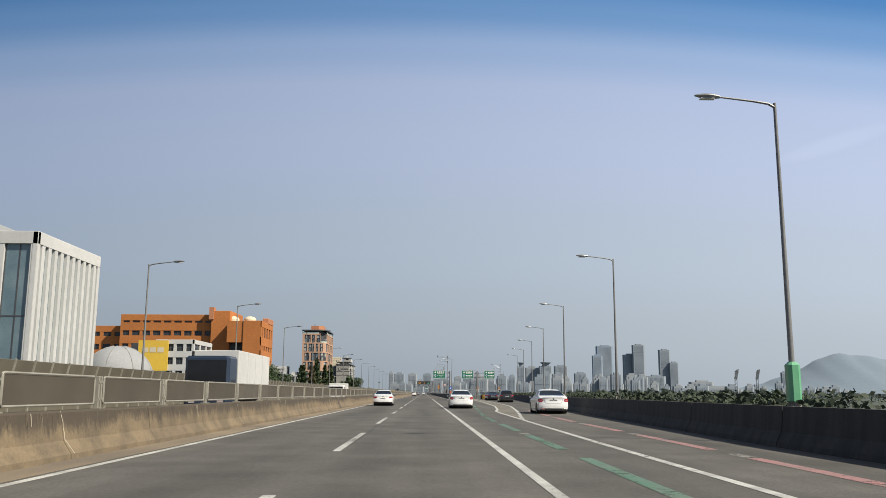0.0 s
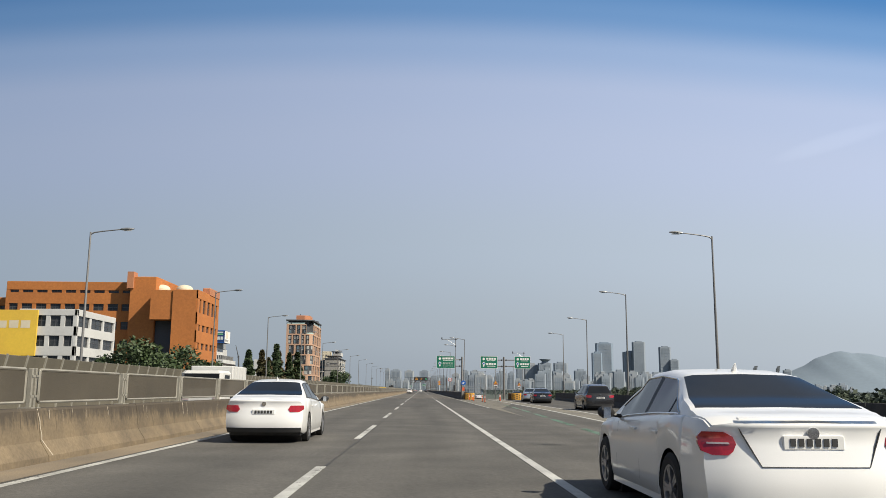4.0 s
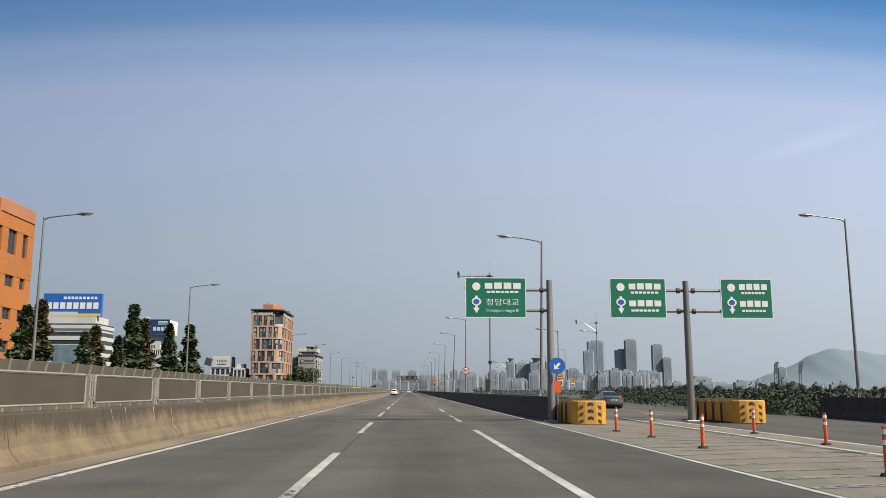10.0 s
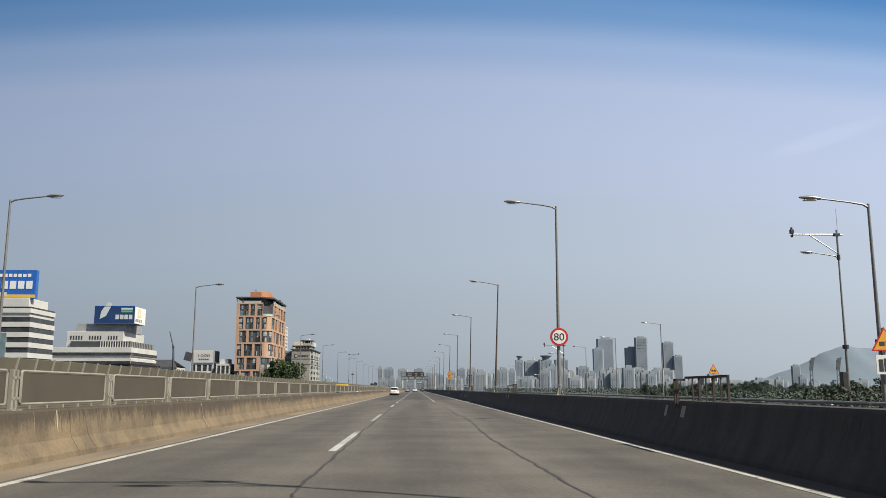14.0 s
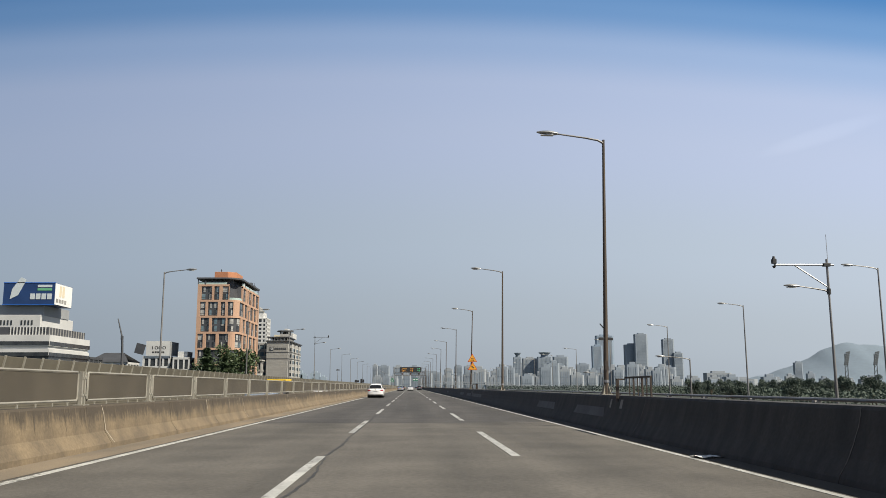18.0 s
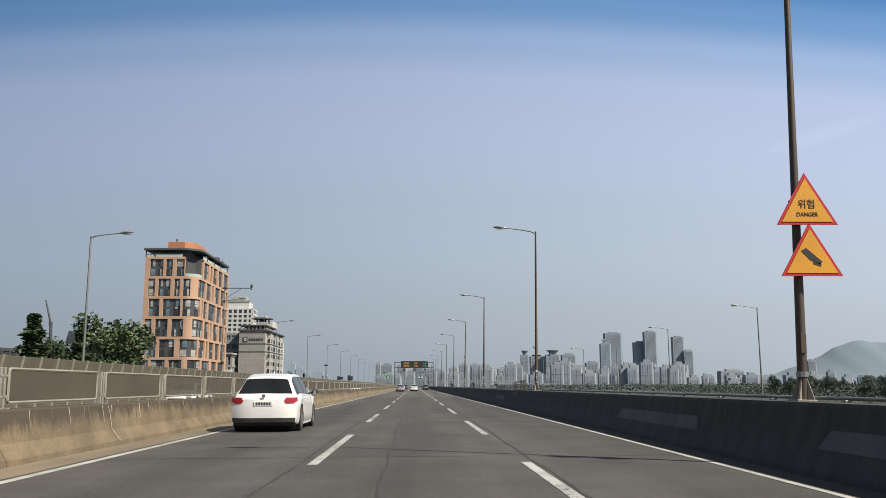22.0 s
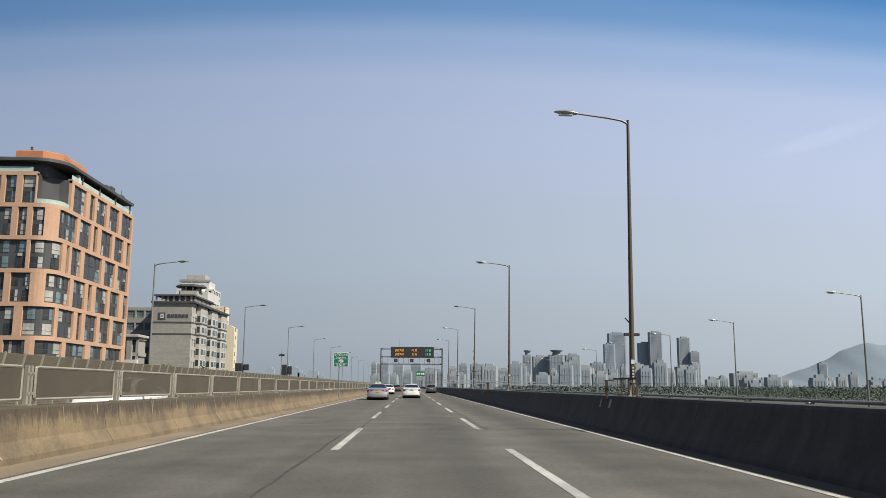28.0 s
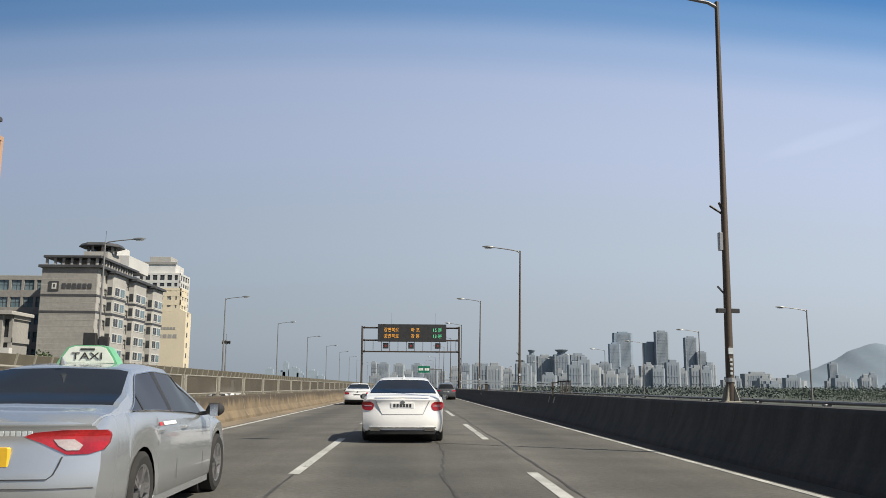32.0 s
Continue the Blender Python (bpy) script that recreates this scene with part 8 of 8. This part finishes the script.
        cap.matrix_basis = Matrix.Translation((0, 0.075, 0.18)) @ Matrix.Diagonal((cap.matrix_basis.col[0].length, 1.0, 1, 1))
        part("lettering_bar", Geo().box(-0.07, 0.07, 0.135, 0.155, 0.176, 0.182), M["ink"], b)
        part("sign_foot", Geo().box(-0.30, 0.30, -0.012, 0.0, -0.02, 0.19), M["dark"], b)
        part("fin_aerial", Geo().tube([(0, 0.31 * L, H - 0.03), (0, 0.31 * L - 0.03, H + 0.035)], [0.03, 0.006], 6), M[paint], t)
        for s in (1,):
            for q, r, mm in ((0.345, 0.43, "sign_white"), (0.318, 0.338, "sign_red")):
                part("door_sticker", Geo().grid([[(hw - 0.012, q * L, 0.862), (hw - 0.012, r * L, 0.862)], [(hw - 0.026, q * L, 0.895), (hw - 0.026, r * L, 0.895)]]), M[mm], t)
        for k in range(8):
            on_tail("phone_bar", [0.845, 0.885], [(0.08 + 0.042 * k, 0.11 + 0.042 * k)] * 2, "bar_pale", 0.006, both=False)
    else:
        part("fin_aerial", Geo().tube([(0, 0.36 * L, H - 0.03), (0, 0.36 * L - 0.04, H + 0.05)], [0.035, 0.008], 6), M[paint], t)
    return t


def truck(name, label, x, y, turn, cab, box, L=6.2, W=2.0, H=3.2, cab_top=2.05):
    """A light box lorry; x, y is the middle of its tail when it heads to +y."""
    t = thing(name, label, "truck", (x, y, 0.0), "", turn)
    c = part("cab", Geo().prism([(-W / 2, L - 1.7), (W / 2, L - 1.7), (W / 2, L - 0.15), (W / 2 - 0.15, L), (-W / 2 + 0.15, L), (-W / 2, L - 0.15)], 0.45, cab_top, 0.12), M[cab], t)
    part("windscreen", Geo().box(-W / 2 + 0.15, W / 2 - 0.15, L - 0.03, L + 0.012, 1.25, cab_top * 0.93), M["glass"], c)
    for s in (1, -1):
        part("door_window", Geo().box(*sorted((s * (W / 2 - 0.02), s * (W / 2 + 0.008))), L - 1.4, L - 0.4, 1.3, 1.85), M["glass"], c)
        part("headlight", Geo().box(*sorted((s * 0.55, s * 0.85)), L - 0.02, L + 0.02, 0.7, 0.9), M["clear_lens"], c)
        part("mirror", Geo().box(*sorted((s * (W / 2 + 0.05), s * (W / 2 + 0.22))), L - 0.1, L, 1.3, 1.65, 0.02), M["dark"], c)
    b = part("box", Geo().box(-W / 2 - 0.05, W / 2 + 0.05, 0, L - 1.8, 0.85, H, 0.03), M[box], t)
    for k in range(5):
        part("rib", Geo().box(-W / 2 - 0.075, W / 2 + 0.075, 0.3 + k * (L - 2.4) / 4, 0.36 + k * (L - 2.4) / 4, 0.86, H - 0.03), M[box], b)
    part("chassis", Geo().box(-0.5, 0.5, 0.1, L - 0.3, 0.4, 0.85), M["dark"], t)
    for a in (1.2, L - 0.9):
        for s in (1, -1):
            w = part("wheel", Geo().tube([(s * (W / 2 - 0.27), a, 0.37), (s * (W / 2 - 0.02), a, 0.37)], 0.37, 16), M["rubber"], t, smooth=True)
            part("rim", Geo().tube([(s * (W / 2 - 0.03), a, 0.37), (s * (W / 2 + 0.0), a, 0.37)], 0.2, 12), M["rim"], w)
    return t


car("taxi", "silver saloon taxi with a green roof sign", -3.26, 520.5, 0.0, "silver", L=4.855, W=1.865, H=1.45, base=2.805, over=1.10, lamps="taxi", taxi=True, plate="plate_y")
car("white_saloon", "white luxury saloon with chrome-trimmed bumper", -0.23, 532.85, 0.0, "white_car", L=4.92, W=1.85, H=1.46, base=2.94, over=1.08, lamps="saloon")
car("white_saloon", "white saloon with a dark lower bumper", -3.72, 571.3, 0.0, "white_car", L=4.8, W=1.85, H=1.45, base=2.8, over=1.05)
car("dark_hatchback", "dark grey estate car far ahead", -3.6, 640.0, 0.0, "grey_car", "suv", L=4.5, W=1.83, H=1.6, base=2.66, over=0.95)
car("dark_estate", "dark grey sport utility car far ahead", 3.25, 596.0, 0.0, "grey_car", "suv", L=4.6, W=1.86, H=1.62, base=2.7, over=0.95)
car("white_suv", "white sport utility car with black mirrors", -4.15, 360.1, 0.0, "white_car", "suv", L=4.55, W=1.86, H=1.6, base=2.7, over=0.95, tyre=0.36)
car("white_saloon", "white saloon in the lane beside the median", -3.75, 80.0, 0.0, "white_car")
car("white_saloon", "white saloon in the lane before the exit", 3.1, 67.4, 0.0, "white_car", lamps="saloon")
car("white_car", "white saloon on the exit lane", 7.9, 50.9, 0.0, "white_car", lamps="saloon")
car("black_suv", "black sport utility car on the exit lane", 11.3, 114.2, 0.0, "black_car", "suv", L=4.7, W=1.9, H=1.68, base=2.75, over=0.98)
car("dark_saloon", "dark saloon on the exit lane", 11.7, 142.6, -3.0, "black_car")
car("grey_saloon", "pale grey saloon on the exit lane", 12.1, 153.6, -3.0, "silver")
car("white_car", "white saloon on the side road", 17.5, 318.0, 0.0, "white_car", z=ramp_z(318))
car("silver_car", "silver saloon on the side road", 20.0, 365.0, 0.0, "silver", z=ramp_z(365))
car("dark_saloon", "dark saloon on the side road", 17.5, 214.0, 0.0, "grey_car", z=ramp_z(214))
car("white_car", "white saloon on the opposite carriageway", -9.6, 476.0, 180.0, "white_car")
car("white_car", "white saloon on the opposite carriageway", -13.4, 578.0, 180.0, "white_car", "suv", H=1.65)
car("silver_car", "silver saloon behind the median screen", -9.6, 321.0, 180.0, "silver")
car("white_car", "white saloon behind the median screen", -13.2, 389.0, 180.0, "white_car")
truck("box_truck", "white box lorry with a dark blue cab", -10.6, 52.3, 180.0, "truck_navy", "white_wall", L=10.4, W=2.2, H=3.35, cab_top=3.0)
truck("delivery_van", "white delivery van on the opposite carriageway", -10.2, 104.5, 180.0, "white_wall", "white_wall", L=5.0, W=1.9, H=2.3)
truck("yellow_truck", "small lorry with a yellow tarpaulin", -13.0, 348.6, 180.0, "charcoal", "tarp", L=5.2, W=1.8, H=2.0, cab_top=1.65)

# crumpled sheet at the barrier's foot
r = random.Random(12)
rows = [[(-0.24 + 0.08 * a + r.uniform(-0.01, 0.01), -0.16 + 0.08 * b, 0.012 + r.uniform(0.0, 0.035)) for a in range(7)] for b in range(5)]
rows += [[(x, y, z - 0.006) for x, y, z in row] for row in rows[::-1]]
litter = thing("litter", "crumpled pale sheet lying at the barrier's foot", "litter", (4.98, 278.2, 0.0), turn=12.0)
part("sheet", Geo().grid(rows), M["sign_white"], litter)
